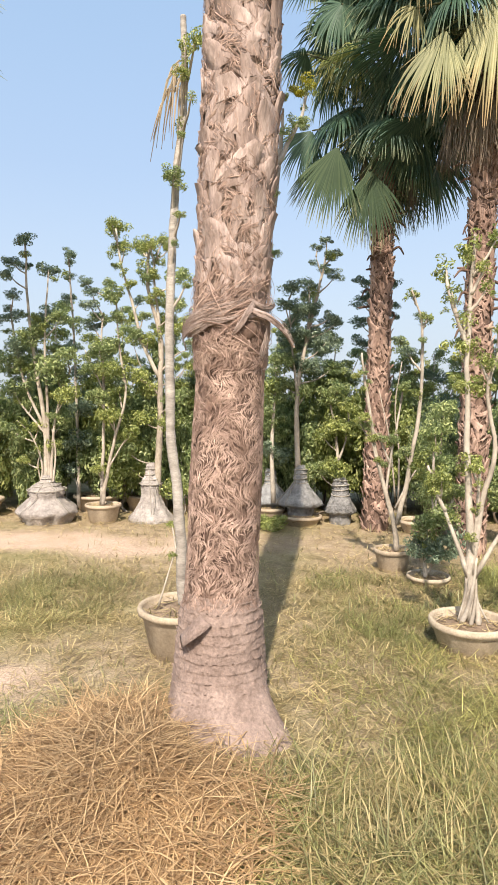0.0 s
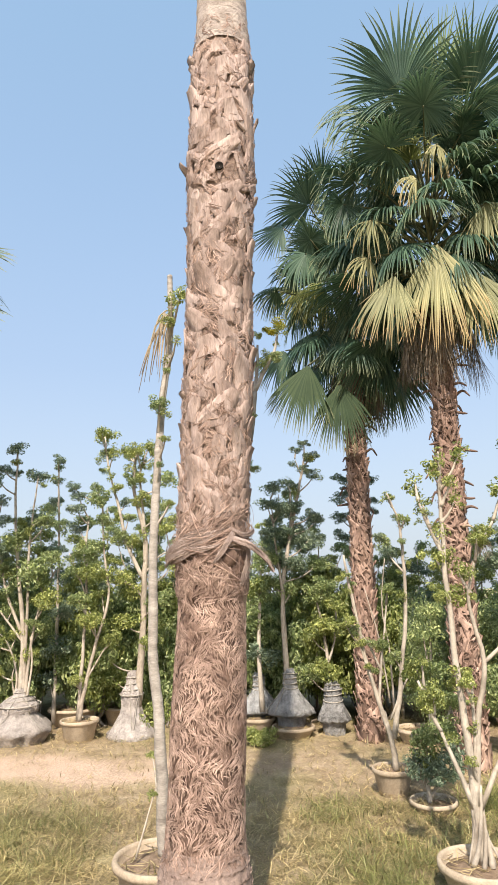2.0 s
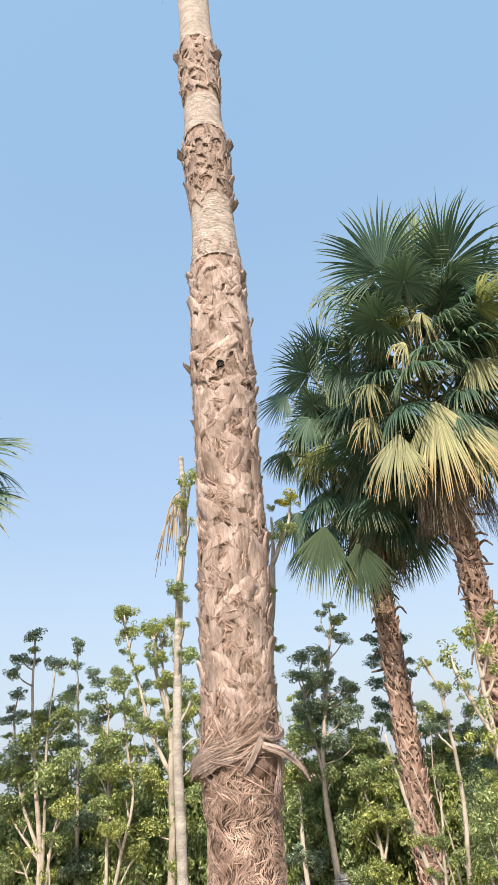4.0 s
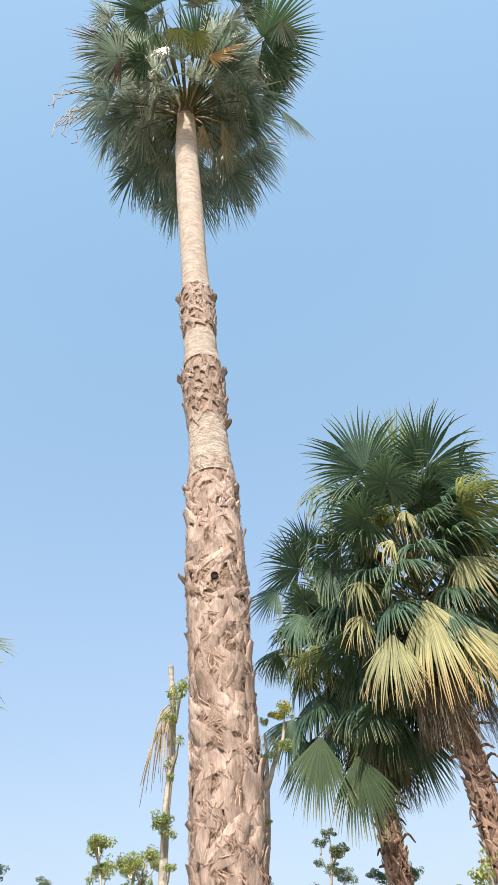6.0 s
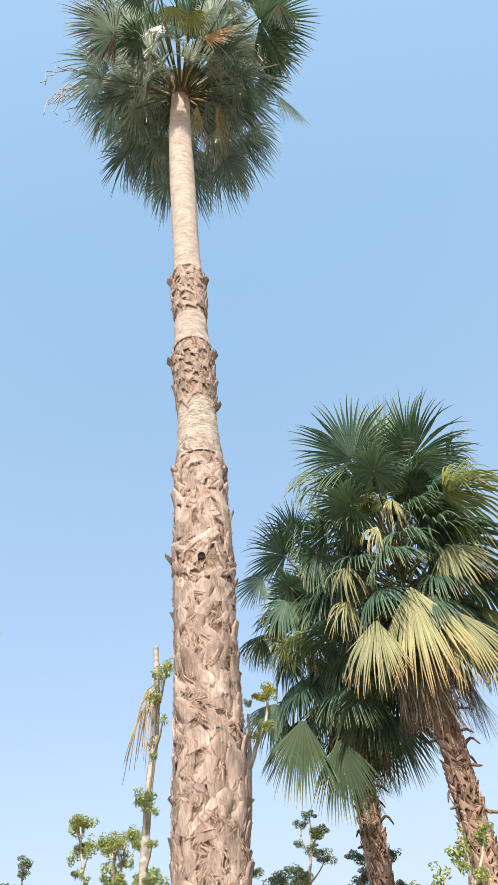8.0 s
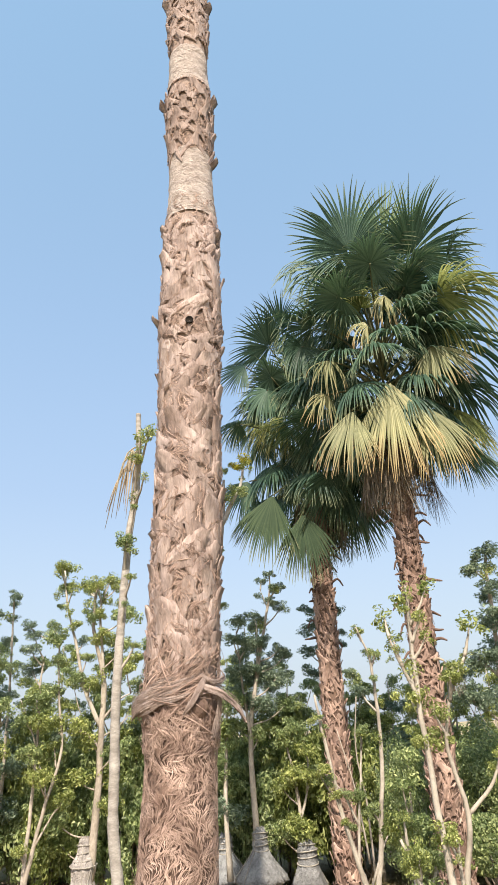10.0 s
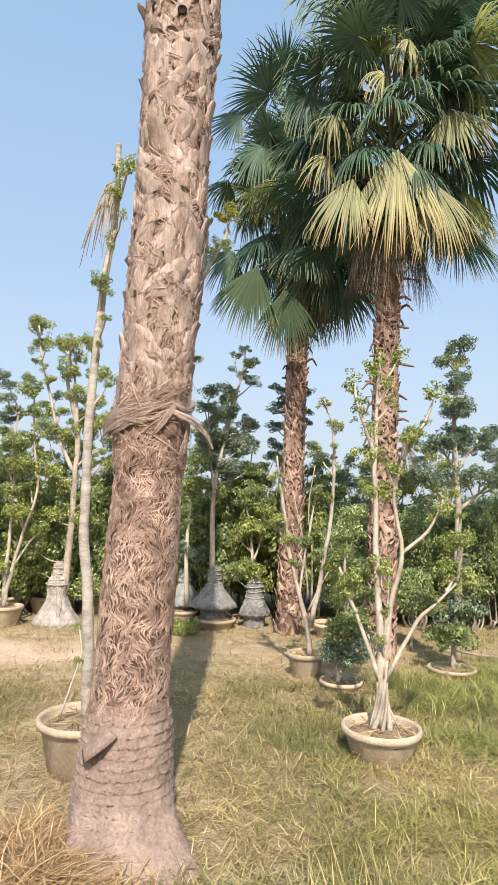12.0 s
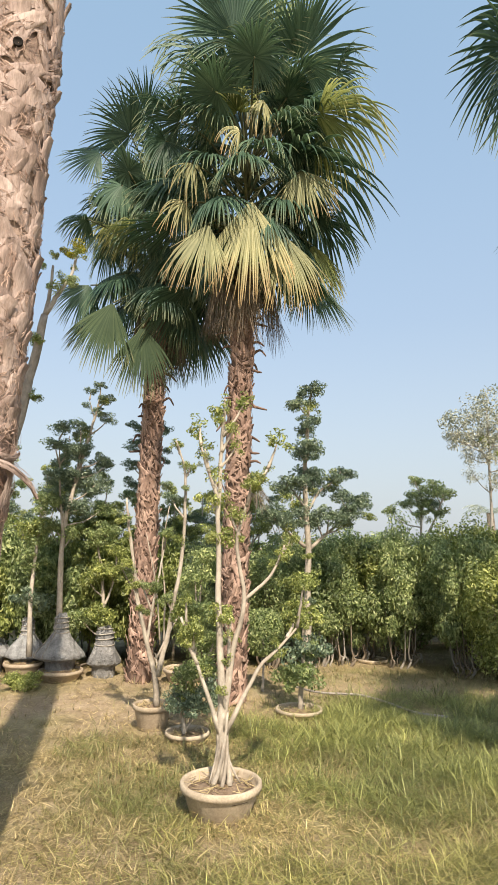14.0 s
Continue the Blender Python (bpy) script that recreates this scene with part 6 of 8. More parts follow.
for a, b in [((-3.69, 8.9, 3.89), (-3.71, 8.89, 4.16)), ((-3.69, 8.9, 3.66), (-3.73, 8.96, 3.8)), ((-3.69, 8.9, 3.66), (-3.93, 8.97, 3.86)), ((-3.68, 8.9, 3.44), (-3.9, 8.76, 3.64)), ((-3.93, 8.9, 3.12), (-3.79, 8.7, 3.34)), ((-3.9, 8.9, 2.9), (-3.9, 8.85, 3.04)), ((-3.59, 8.9, 2.6), (-3.68, 8.81, 2.73)), ((-3.36, 8.9, 3.62), (-3.4, 9.02, 3.75)), ((-3.4, 8.9, 2.95), (-3.37, 8.98, 3.08)), ((-3.59, 8.9, 2.6), (-3.53, 8.94, 2.81)), ((-3.42, 8.9, 2.72), (-3.18, 8.92, 3.03)), ((-3.73, 8.9, 2.05), (-3.66, 8.96, 2.31)), ((-3.17, 8.9, 1.97), (-3.24, 8.76, 2.25)), ((-3.85, 8.9, 1.84), (-3.89, 8.88, 1.97))]:
    twig(T, a, b, M_BARK, rt)
for a, b in [((-3.24, 8.9, 1.64), (-3.08, 8.76, 1.89)), ((-3.68, 8.9, 1.61), (-3.67, 9.06, 1.81)), ((-3.81, 8.9, 2.42), (-3.77, 8.72, 2.58)), ((-3.77, 8.9, 2.24), (-4.08, 9.03, 2.4)), ((-3.05, 8.9, 2.23), (-3.02, 8.73, 2.46)), ((-3.61, 8.9, 1.2), (-3.55, 8.97, 1.43)), ((-3.61, 8.9, 1.2), (-3.92, 8.83, 1.39)), ((-3.55, 8.9, 0.8), (-3.73, 8.86, 0.92)), ((-3.31, 8.9, 1.3), (-3.23, 9.04, 1.51))]:
    twig(T, a, b, M_BARK, rt)
for px, py, pz, pr, pk in [(-3.71, 8.89, 4.16, 0.146, "dark"), (-3.73, 8.96, 3.8, 0.109, "dark"), (-3.93, 8.97, 3.86, 0.139, "dark"), (-3.9, 8.76, 3.64, 0.126, "dark"), (-3.79, 8.7, 3.34, 0.106, "dark"), (-3.9, 8.85, 3.04, 0.157, "dark"), (-3.68, 8.81, 2.73, 0.195, "green"), (-3.4, 9.02, 3.75, 0.148, "dark"), (-3.37, 8.98, 3.08, 0.217, "dark"), (-3.53, 8.94, 2.81, 0.178, "green"), (-3.18, 8.92, 3.03, 0.157, "green"), (-3.66, 8.96, 2.31, 0.259, "green"), (-3.24, 8.76, 2.25, 0.251, "green"), (-3.89, 8.88, 1.97, 0.248, "green"), (-3.08, 8.76, 1.89, 0.213, "light"), (-3.67, 9.06, 1.81, 0.202, "green"), (-3.77, 8.72, 2.58, 0.174, "dark"), (-4.08, 9.03, 2.4, 0.181, "green")]:
    pad(T, px, py, pz, pr, pk, rt)
for px, py, pz, pr, pk in [(-3.02, 8.73, 2.46, 0.173, "green"), (-3.55, 8.97, 1.43, 0.16, "light"), (-3.92, 8.83, 1.39, 0.218, "green"), (-3.73, 8.86, 0.92, 0.099, "light"), (-3.23, 9.04, 1.51, 0.16, "green"), (-3.41, 8.79, 2.2, 0.072, "dark"), (-3.55, 8.94, 3.03, 0.102, "light"), (-3.7, 8.91, 3.95, 0.082, "light"), (-3.75, 8.87, 3.06, 0.085, "green"), (-3.57, 8.87, 2.84, 0.068, "spray"), (-3.57, 8.92, 2.94, 0.073, "green"), (-3.39, 8.83, 2.91, 0.079, "spray"), (-3.54, 8.95, 2.28, 0.089, "green"), (-3.43, 8.87, 2.9, 0.076, "green"), (-3.23, 8.82, 3.56, 0.061, "green"), (-3.34, 9.01, 3.01, 0.052, "spray"), (-3.3, 8.93, 1.88, 0.099, "spray"), (-4.0, 8.94, 3.17, 0.077, "dark")]:
    pad(T, px, py, pz, pr, pk, rt)
for px, py, pz, pr, pk in [(-3.85, 8.94, 2.46, 0.097, "spray"), (-3.84, 9.01, 2.35, 0.091, "green"), (-3.94, 8.79, 2.81, 0.072, "green"), (-3.66, 8.88, 2.29, 0.1, "light"), (-3.75, 8.79, 2.38, 0.081, "green"), (-3.11, 8.87, 1.91, 0.059, "dark"), (-3.31, 8.79, 1.59, 0.07, "green"), (-3.27, 8.86, 1.59, 0.076, "green"), (-3.06, 8.83, 2.07, 0.071, "spray"), (-3.29, 8.94, 1.95, 0.061, "spray"), (-3.12, 8.93, 2.17, 0.074, "green"), (-3.65, 8.94, 1.19, 0.064, "spray"), (-3.75, 8.87, 1.47, 0.099, "spray"), (-3.79, 8.95, 1.34, 0.089, "light"), (-3.81, 8.97, 1.28, 0.092, "green"), (-3.63, 8.94, 1.24, 0.068, "green"), (-3.66, 8.78, 1.38, 0.058, "spray"), (-3.35, 8.91, 1.16, 0.1, "spray")]:
    pad(T, px, py, pz, pr, pk, rt)
for px, py, pz, pr, pk in [(-3.21, 8.87, 1.19, 0.065, "spray"), (-3.23, 8.94, 1.03, 0.065, "green"), (-3.85, 8.87, 1.82, 0.062, "spray"), (-3.85, 9.01, 1.83, 0.096, "green"), (-3.9, 8.96, 1.84, 0.063, "green"), (-3.51, 8.79, 1.09, 0.061, "spray"), (-3.44, 9.0, 0.95, 0.084, "green"), (-3.55, 8.94, 0.8, 0.059, "spray")]:
    pad(T, px, py, pz, pr, pk, rt)

T = thing("topiary_tree", -2.59, 8.9, 0, "young pale-stemmed tree in a clay pot with sparse leaf tufts", "tree", "")
rt = random.Random(13)
limb(T, [(-2.57, 8.9, 0.26), (-2.53, 8.9, 0.56), (-2.41, 8.9, 1.14), (-2.22, 8.9, 1.89), (-2.3, 8.9, 2.55), (-2.35, 8.9, 3.29)], 0.055, 0.02, M_BARK, rnd=rt)
limb(T, [(-2.59, 8.9, 0.28), (-2.56, 8.9, 1.06), (-2.54, 8.9, 1.89), (-2.57, 8.9, 2.72), (-2.54, 8.9, 3.04)], 0.045, 0.02, M_BARK, rnd=rt)
limb(T, [(-2.48, 8.9, 0.81), (-2.28, 8.9, 1.15), (-2.11, 8.9, 1.36)], 0.025, 0.012, M_BARK, rnd=rt)
limb(T, [(-2.37, 8.9, 1.31), (-2.41, 8.9, 1.56), (-2.49, 8.9, 1.73)], 0.02, 0.01, M_BARK, rnd=rt)
limb(T, [(-2.56, 8.9, 1.98), (-2.7, 8.9, 2.31), (-2.82, 8.9, 2.55)], 0.02, 0.012, M_BARK, rnd=rt)
for a, b in [((-2.34, 8.9, 3.1), (-2.33, 8.8, 3.31)), ((-2.35, 8.9, 3.29), (-2.46, 8.97, 3.51)), ((-2.55, 8.9, 2.88), (-2.59, 8.97, 3.05)), ((-2.57, 8.9, 2.72), (-2.74, 9.04, 2.94)), ((-2.55, 8.9, 2.96), (-2.71, 8.77, 3.19)), ((-2.54, 8.9, 3.04), (-2.69, 8.79, 3.39)), ((-2.35, 8.9, 3.29), (-2.77, 8.76, 3.51)), ((-2.31, 8.9, 2.73), (-2.32, 8.79, 3.03)), ((-2.56, 8.9, 2.51), (-2.43, 8.99, 2.64)), ((-2.55, 8.9, 2.31), (-2.56, 8.75, 2.54)), ((-2.24, 8.9, 2.05), (-2.24, 8.91, 2.22)), ((-2.55, 8.9, 2.1), (-2.49, 8.79, 2.26)), ((-2.63, 8.9, 2.15), (-2.71, 8.82, 2.3)), ((-2.24, 8.9, 1.2), (-2.11, 8.87, 1.36))]:
    twig(T, a, b, M_BARK, rt)
for a, b in [((-2.58, 8.9, 0.67), (-2.63, 9.04, 0.79)), ((-2.27, 8.9, 1.7), (-2.33, 8.94, 1.98)), ((-2.38, 8.9, 1.37), (-2.43, 8.71, 1.6)), ((-2.54, 8.9, 1.68), (-2.63, 8.81, 1.89)), ((-2.58, 8.9, 0.67), (-2.61, 8.76, 0.82))]:
    twig(T, a, b, M_BARK, rt)
for px, py, pz, pr, pk in [(-2.33, 8.8, 3.31, 0.171, "green"), (-2.46, 8.97, 3.51, 0.116, "green"), (-2.59, 8.97, 3.05, 0.176, "green"), (-2.74, 9.04, 2.94, 0.138, "dark"), (-2.71, 8.77, 3.19, 0.134, "dark"), (-2.69, 8.79, 3.39, 0.124, "dark"), (-2.77, 8.76, 3.51, 0.114, "dark"), (-2.32, 8.79, 3.03, 0.114, "green"), (-2.43, 8.99, 2.64, 0.176, "green"), (-2.56, 8.75, 2.54, 0.191, "green"), (-2.24, 8.91, 2.22, 0.174, "light"), (-2.49, 8.79, 2.26, 0.192, "light"), (-2.71, 8.82, 2.3, 0.174, "green"), (-2.11, 8.87, 1.36, 0.116, "light"), (-2.63, 9.04, 0.79, 0.119, "light"), (-2.33, 8.94, 1.98, 0.136, "light"), (-2.43, 8.71, 1.6, 0.172, "light"), (-2.63, 8.81, 1.89, 0.174, "green")]:
    pad(T, px, py, pz, pr, pk, rt)
for px, py, pz, pr, pk in [(-2.61, 8.76, 0.82, 0.097, "light"), (-2.28, 8.97, 3.0, 0.091, "light"), (-2.25, 8.98, 1.83, 0.085, "light"), (-2.31, 8.93, 3.09, 0.078, "green"), (-2.25, 8.81, 2.78, 0.059, "spray"), (-2.29, 8.87, 2.07, 0.078, "dark"), (-2.26, 8.99, 2.48, 0.099, "light"), (-2.47, 8.95, 2.5, 0.086, "dark"), (-2.49, 8.84, 2.5, 0.091, "green"), (-2.6, 8.98, 2.07, 0.087, "dark"), (-2.46, 8.9, 2.22, 0.08, "spray"), (-2.61, 8.82, 2.69, 0.062, "spray"), (-2.54, 8.93, 1.85, 0.093, "green"), (-2.27, 8.91, 1.3, 0.064, "spray"), (-2.17, 8.8, 1.29, 0.067, "spray"), (-2.23, 9.01, 1.24, 0.053, "spray"), (-2.42, 9.0, 1.67, 0.081, "spray"), (-2.46, 8.84, 1.65, 0.066, "light")]:
    pad(T, px, py, pz, pr, pk, rt)
for px, py, pz, pr, pk in [(-2.52, 8.8, 1.57, 0.074, "spray"), (-2.8, 8.86, 2.44, 0.053, "spray"), (-2.75, 8.82, 2.36, 0.057, "spray"), (-2.64, 8.89, 2.31, 0.066, "spray")]:
    pad(T, px, py, pz, pr, pk, rt)

T = thing("topiary_tree", -3.18, 9.6, 0, "slender tree with dark round leaf pads", "tree", "")
rt = random.Random(14)
limb(T, [(-3.18, 9.6, 0.1), (-3.19, 9.6, 1.19), (-3.22, 9.6, 2.44), (-3.26, 9.6, 3.33), (-3.31, 9.6, 4.12)], 0.05, 0.02, M_BARK, rnd=rt)
for a, b in [((-3.3, 9.6, 3.92), (-3.25, 9.44, 4.1)), ((-3.29, 9.6, 3.73), (-3.32, 9.68, 4.01)), ((-3.27, 9.6, 3.53), (-3.31, 9.66, 3.78)), ((-3.26, 9.6, 3.33), (-3.36, 9.78, 3.47)), ((-3.24, 9.6, 2.88), (-3.21, 9.51, 3.05)), ((-3.22, 9.6, 2.44), (-3.18, 9.5, 2.65)), ((-3.21, 9.6, 2.13), (-3.19, 9.69, 2.27)), ((-3.2, 9.6, 1.5), (-3.14, 9.66, 1.73)), ((-3.19, 9.6, 0.92), (-3.14, 9.52, 1.19)), ((-3.18, 9.6, 0.37), (-3.29, 9.67, 0.72))]:
    twig(T, a, b, M_BARK, rt)
for px, py, pz, pr, pk in [(-3.25, 9.44, 4.1, 0.112, "dark"), (-3.32, 9.68, 4.01, 0.099, "dark"), (-3.31, 9.66, 3.78, 0.099, "dark"), (-3.36, 9.78, 3.47, 0.117, "dark"), (-3.21, 9.51, 3.05, 0.106, "green"), (-3.18, 9.5, 2.65, 0.13, "dark"), (-3.19, 9.69, 2.27, 0.166, "dark"), (-3.14, 9.66, 1.73, 0.199, "dark"), (-3.14, 9.52, 1.19, 0.213, "dark"), (-3.29, 9.67, 0.72, 0.184, "dark"), (-3.37, 9.67, 3.09, 0.07, "spray"), (-3.39, 9.63, 3.78, 0.091, "spray"), (-3.31, 9.56, 2.54, 0.109, "dark"), (-3.16, 9.63, 3.1, 0.09, "dark"), (-3.21, 9.69, 2.99, 0.09, "spray"), (-3.29, 9.55, 3.26, 0.061, "spray")]:
    pad(T, px, py, pz, pr, pk, rt)

T = thing("topiary_tree", -1.86, 9.15, 0, "tall pale tree on a white wrapped root cone with leaf tufts", "tree", "")
rt = random.Random(15)
limb(T, [(-1.82, 9.15, 0.32), (-1.77, 9.15, 1.39), (-1.75, 9.15, 2.24), (-1.76, 9.15, 2.83), (-1.94, 9.15, 3.49), (-1.91, 9.15, 4.07)], 0.09, 0.035, M_BARK, rnd=rt)
limb(T, [(-1.76, 9.15, 2.15), (-2.03, 9.15, 2.7), (-2.19, 9.15, 3.33), (-2.34, 9.15, 3.83), (-2.42, 9.15, 4.37)], 0.05, 0.02, M_BARK, rnd=rt)
limb(T, [(-1.75, 9.15, 2.41), (-1.78, 9.15, 3.08), (-1.85, 9.15, 3.74), (-1.76, 9.15, 4.07)], 0.045, 0.02, M_BARK, rnd=rt)
limb(T, [(-1.77, 9.15, 1.9), (-1.94, 9.15, 2.07), (-2.13, 9.15, 2.2)], 0.03, 0.015, M_BARK, rnd=rt)
limb(T, [(-1.75, 9.15, 2.24), (-1.53, 9.15, 2.49), (-1.36, 9.15, 2.57)], 0.03, 0.015, M_BARK, rnd=rt)
for a, b in [((-2.4, 9.15, 4.24), (-2.47, 9.34, 4.42)), ((-2.38, 9.15, 4.1), (-2.42, 8.95, 4.39)), ((-2.36, 9.15, 3.96), (-2.39, 9.24, 4.1)), ((-2.34, 9.15, 3.83), (-2.24, 9.01, 4.08)), ((-1.92, 9.15, 3.93), (-2.13, 9.34, 4.17)), ((-1.83, 9.15, 3.82), (-1.86, 8.96, 4.09)), ((-1.92, 9.15, 3.93), (-2.03, 9.3, 4.11)), ((-1.76, 9.15, 4.07), (-1.73, 9.22, 4.21)), ((-1.94, 9.15, 3.49), (-2.0, 9.29, 3.71)), ((-2.15, 9.15, 3.17), (-2.11, 9.35, 3.36)), ((-1.96, 9.15, 2.56), (-1.92, 9.05, 2.73)), ((-1.96, 9.15, 2.56), (-2.11, 9.09, 2.82)), ((-1.81, 9.15, 3.91), (-1.63, 9.23, 4.09)), ((-1.81, 9.15, 3.41), (-1.43, 9.06, 3.64))]:
    twig(T, a, b, M_BARK, rt)
for a, b in [((-1.36, 9.15, 2.57), (-1.43, 9.06, 2.9)), ((-1.94, 9.15, 2.07), (-2.1, 9.04, 2.19)), ((-1.76, 9.15, 1.81), (-1.91, 9.29, 1.99)), ((-1.77, 9.15, 1.39), (-2.09, 9.3, 1.56)), ((-1.77, 9.15, 1.39), (-1.64, 9.27, 1.56)), ((-1.79, 9.15, 0.85), (-2.24, 9.04, 1.05)), ((-1.81, 9.15, 0.59), (-2.25, 9.32, 0.77)), ((-2.07, 9.15, 2.86), (-2.0, 9.15, 3.08)), ((-1.8, 9.15, 3.25), (-1.8, 9.04, 3.39)), ((-1.77, 9.15, 2.91), (-1.48, 9.13, 3.24)), ((-1.75, 9.15, 2.03), (-1.35, 9.12, 2.32)), ((-1.77, 9.15, 1.6), (-1.5, 8.98, 1.9))]:
    twig(T, a, b, M_BARK, rt)
for px, py, pz, pr, pk in [(-2.47, 9.34, 4.42, 0.161, "light"), (-2.42, 8.95, 4.39, 0.106, "light"), (-2.39, 9.24, 4.1, 0.139, "green"), (-2.24, 9.01, 4.08, 0.106, "spray"), (-2.13, 9.34, 4.17, 0.14, "light"), (-1.86, 8.96, 4.09, 0.153, "light"), (-2.03, 9.3, 4.11, 0.139, "green"), (-1.73, 9.22, 4.21, 0.137, "light"), (-2.0, 9.29, 3.71, 0.179, "green"), (-2.11, 9.35, 3.36, 0.121, "dark"), (-1.92, 9.05, 2.73, 0.136, "light"), (-2.11, 9.09, 2.82, 0.118, "green"), (-1.63, 9.23, 4.09, 0.098, "light"), (-1.43, 9.06, 3.64, 0.212, "green"), (-1.43, 9.06, 2.9, 0.155, "light"), (-2.1, 9.04, 2.19, 0.176, "light"), (-1.91, 9.29, 1.99, 0.181, "light"), (-2.09, 9.3, 1.56, 0.222, "light")]:
    pad(T, px, py, pz, pr, pk, rt)
for px, py, pz, pr, pk in [(-1.64, 9.27, 1.56, 0.2, "light"), (-2.24, 9.04, 1.05, 0.217, "green"), (-2.25, 9.32, 0.77, 0.184, "light"), (-2.0, 9.15, 3.08, 0.118, "green"), (-1.8, 9.04, 3.39, 0.116, "light"), (-1.48, 9.13, 3.24, 0.136, "green"), (-1.35, 9.12, 2.32, 0.156, "light"), (-1.5, 8.98, 1.9, 0.174, "green"), (-1.88, 9.12, 3.3, 0.091, "light"), (-1.79, 9.05, 3.7, 0.059, "spray"), (-1.87, 9.2, 4.01, 0.095, "spray"), (-2.01, 9.12, 3.87, 0.098, "spray"), (-1.76, 9.16, 2.82, 0.094, "spray"), (-1.84, 9.25, 2.93, 0.095, "green"), (-2.19, 9.06, 3.53, 0.098, "light"), (-2.47, 9.1, 4.0, 0.077, "spray"), (-2.46, 9.26, 3.85, 0.076, "green"), (-2.34, 9.17, 4.14, 0.054, "green")]:
    pad(T, px, py, pz, pr, pk, rt)
for px, py, pz, pr, pk in [(-2.41, 9.23, 4.16, 0.075, "spray"), (-2.32, 9.04, 3.76, 0.085, "spray"), (-1.84, 9.12, 3.73, 0.077, "light"), (-1.81, 9.09, 3.65, 0.086, "light"), (-1.9, 9.04, 3.61, 0.1, "green"), (-1.71, 9.13, 3.87, 0.068, "spray"), (-1.81, 9.16, 3.88, 0.081, "light"), (-1.79, 9.23, 3.44, 0.081, "light"), (-2.08, 9.21, 2.17, 0.085, "light"), (-2.12, 9.2, 2.15, 0.07, "green"), (-2.09, 9.27, 2.2, 0.092, "spray"), (-1.47, 9.07, 2.44, 0.056, "light"), (-1.37, 9.08, 2.5, 0.059, "green"), (-1.35, 9.11, 2.51, 0.072, "green")]:
    pad(T, px, py, pz, pr, pk, rt)

T = thing("topiary_tree", 0.34, 9.15, 0, "tall dark cloud-pruned tree on a wrapped root ball", "tree", "")
rt = random.Random(16)
limb(T, [(0.33, 9.15, 0.55), (0.3, 9.15, 1.41), (0.31, 9.15, 2.07), (0.44, 9.15, 2.74), (0.58, 9.15, 3.39), (0.7, 9.15, 3.96)], 0.07, 0.03, M_BARK, rnd=rt)
limb(T, [(0.3, 9.15, 1.91), (0.22, 9.15, 2.57), (0.16, 9.15, 3.31)], 0.035, 0.015, M_BARK, rnd=rt)
limb(T, [(0.32, 9.15, 2.24), (0.44, 9.15, 2.9), (0.46, 9.15, 3.39)], 0.03, 0.015, M_BARK, rnd=rt)
limb(T, [(0.64, 9.15, 3.64), (0.55, 9.15, 3.92)], 0.015, 0.01, M_BARK, rnd=rt)
limb(T, [(0.67, 9.15, 3.8), (0.81, 9.15, 3.92)], 0.015, 0.01, M_BARK, rnd=rt)
for a, b in [((0.67, 9.15, 3.8), (0.81, 9.09, 3.94)), ((0.55, 9.15, 3.92), (0.57, 9.14, 4.06)), ((0.7, 9.15, 3.96), (0.7, 9.12, 4.15)), ((0.58, 9.15, 3.39), (0.84, 9.13, 3.65)), ((0.47, 9.15, 2.9), (0.79, 9.11, 3.06)), ((0.44, 9.15, 2.74), (0.88, 9.21, 2.99)), ((0.16, 9.15, 3.31), (0.23, 9.05, 3.47)), ((0.46, 9.15, 3.39), (0.44, 9.2, 3.53)), ((0.19, 9.15, 2.94), (0.11, 8.95, 3.2)), ((0.19, 9.15, 2.94), (0.31, 9.07, 3.14)), ((0.45, 9.15, 3.02), (0.49, 9.08, 3.18)), ((0.22, 9.15, 2.57), (0.19, 9.01, 2.8)), ((0.41, 9.15, 2.57), (0.44, 9.25, 2.75)), ((0.38, 9.15, 2.41), (0.69, 9.07, 2.65))]:
    twig(T, a, b, M_BARK, rt)
for a, b in [((0.26, 9.15, 2.24), (0.07, 9.27, 2.54)), ((0.26, 9.15, 2.24), (0.28, 9.33, 2.42)), ((0.34, 9.15, 2.24), (0.53, 9.05, 2.36)), ((0.31, 9.15, 2.07), (0.83, 9.31, 2.33)), ((0.3, 9.15, 1.91), (0.12, 9.27, 2.08)), ((0.3, 9.15, 1.74), (0.45, 9.22, 1.99))]:
    twig(T, a, b, M_BARK, rt)
for px, py, pz, pr, pk in [(0.81, 9.09, 3.94, 0.116, "dark"), (0.57, 9.14, 4.06, 0.095, "dark"), (0.7, 9.12, 4.15, 0.088, "dark"), (0.84, 9.13, 3.65, 0.117, "dark"), (0.79, 9.11, 3.06, 0.103, "dark"), (0.88, 9.21, 2.99, 0.074, "dark"), (0.23, 9.05, 3.47, 0.161, "dark"), (0.44, 9.2, 3.53, 0.148, "dark"), (0.11, 8.95, 3.2, 0.16, "dark"), (0.31, 9.07, 3.14, 0.191, "dark"), (0.49, 9.08, 3.18, 0.147, "dark"), (0.19, 9.01, 2.8, 0.176, "dark"), (0.44, 9.25, 2.75, 0.21, "dark"), (0.69, 9.07, 2.65, 0.161, "dark"), (0.07, 9.27, 2.54, 0.151, "dark"), (0.28, 9.33, 2.42, 0.198, "dark"), (0.53, 9.05, 2.36, 0.176, "dark"), (0.83, 9.31, 2.33, 0.135, "green")]:
    pad(T, px, py, pz, pr, pk, rt)
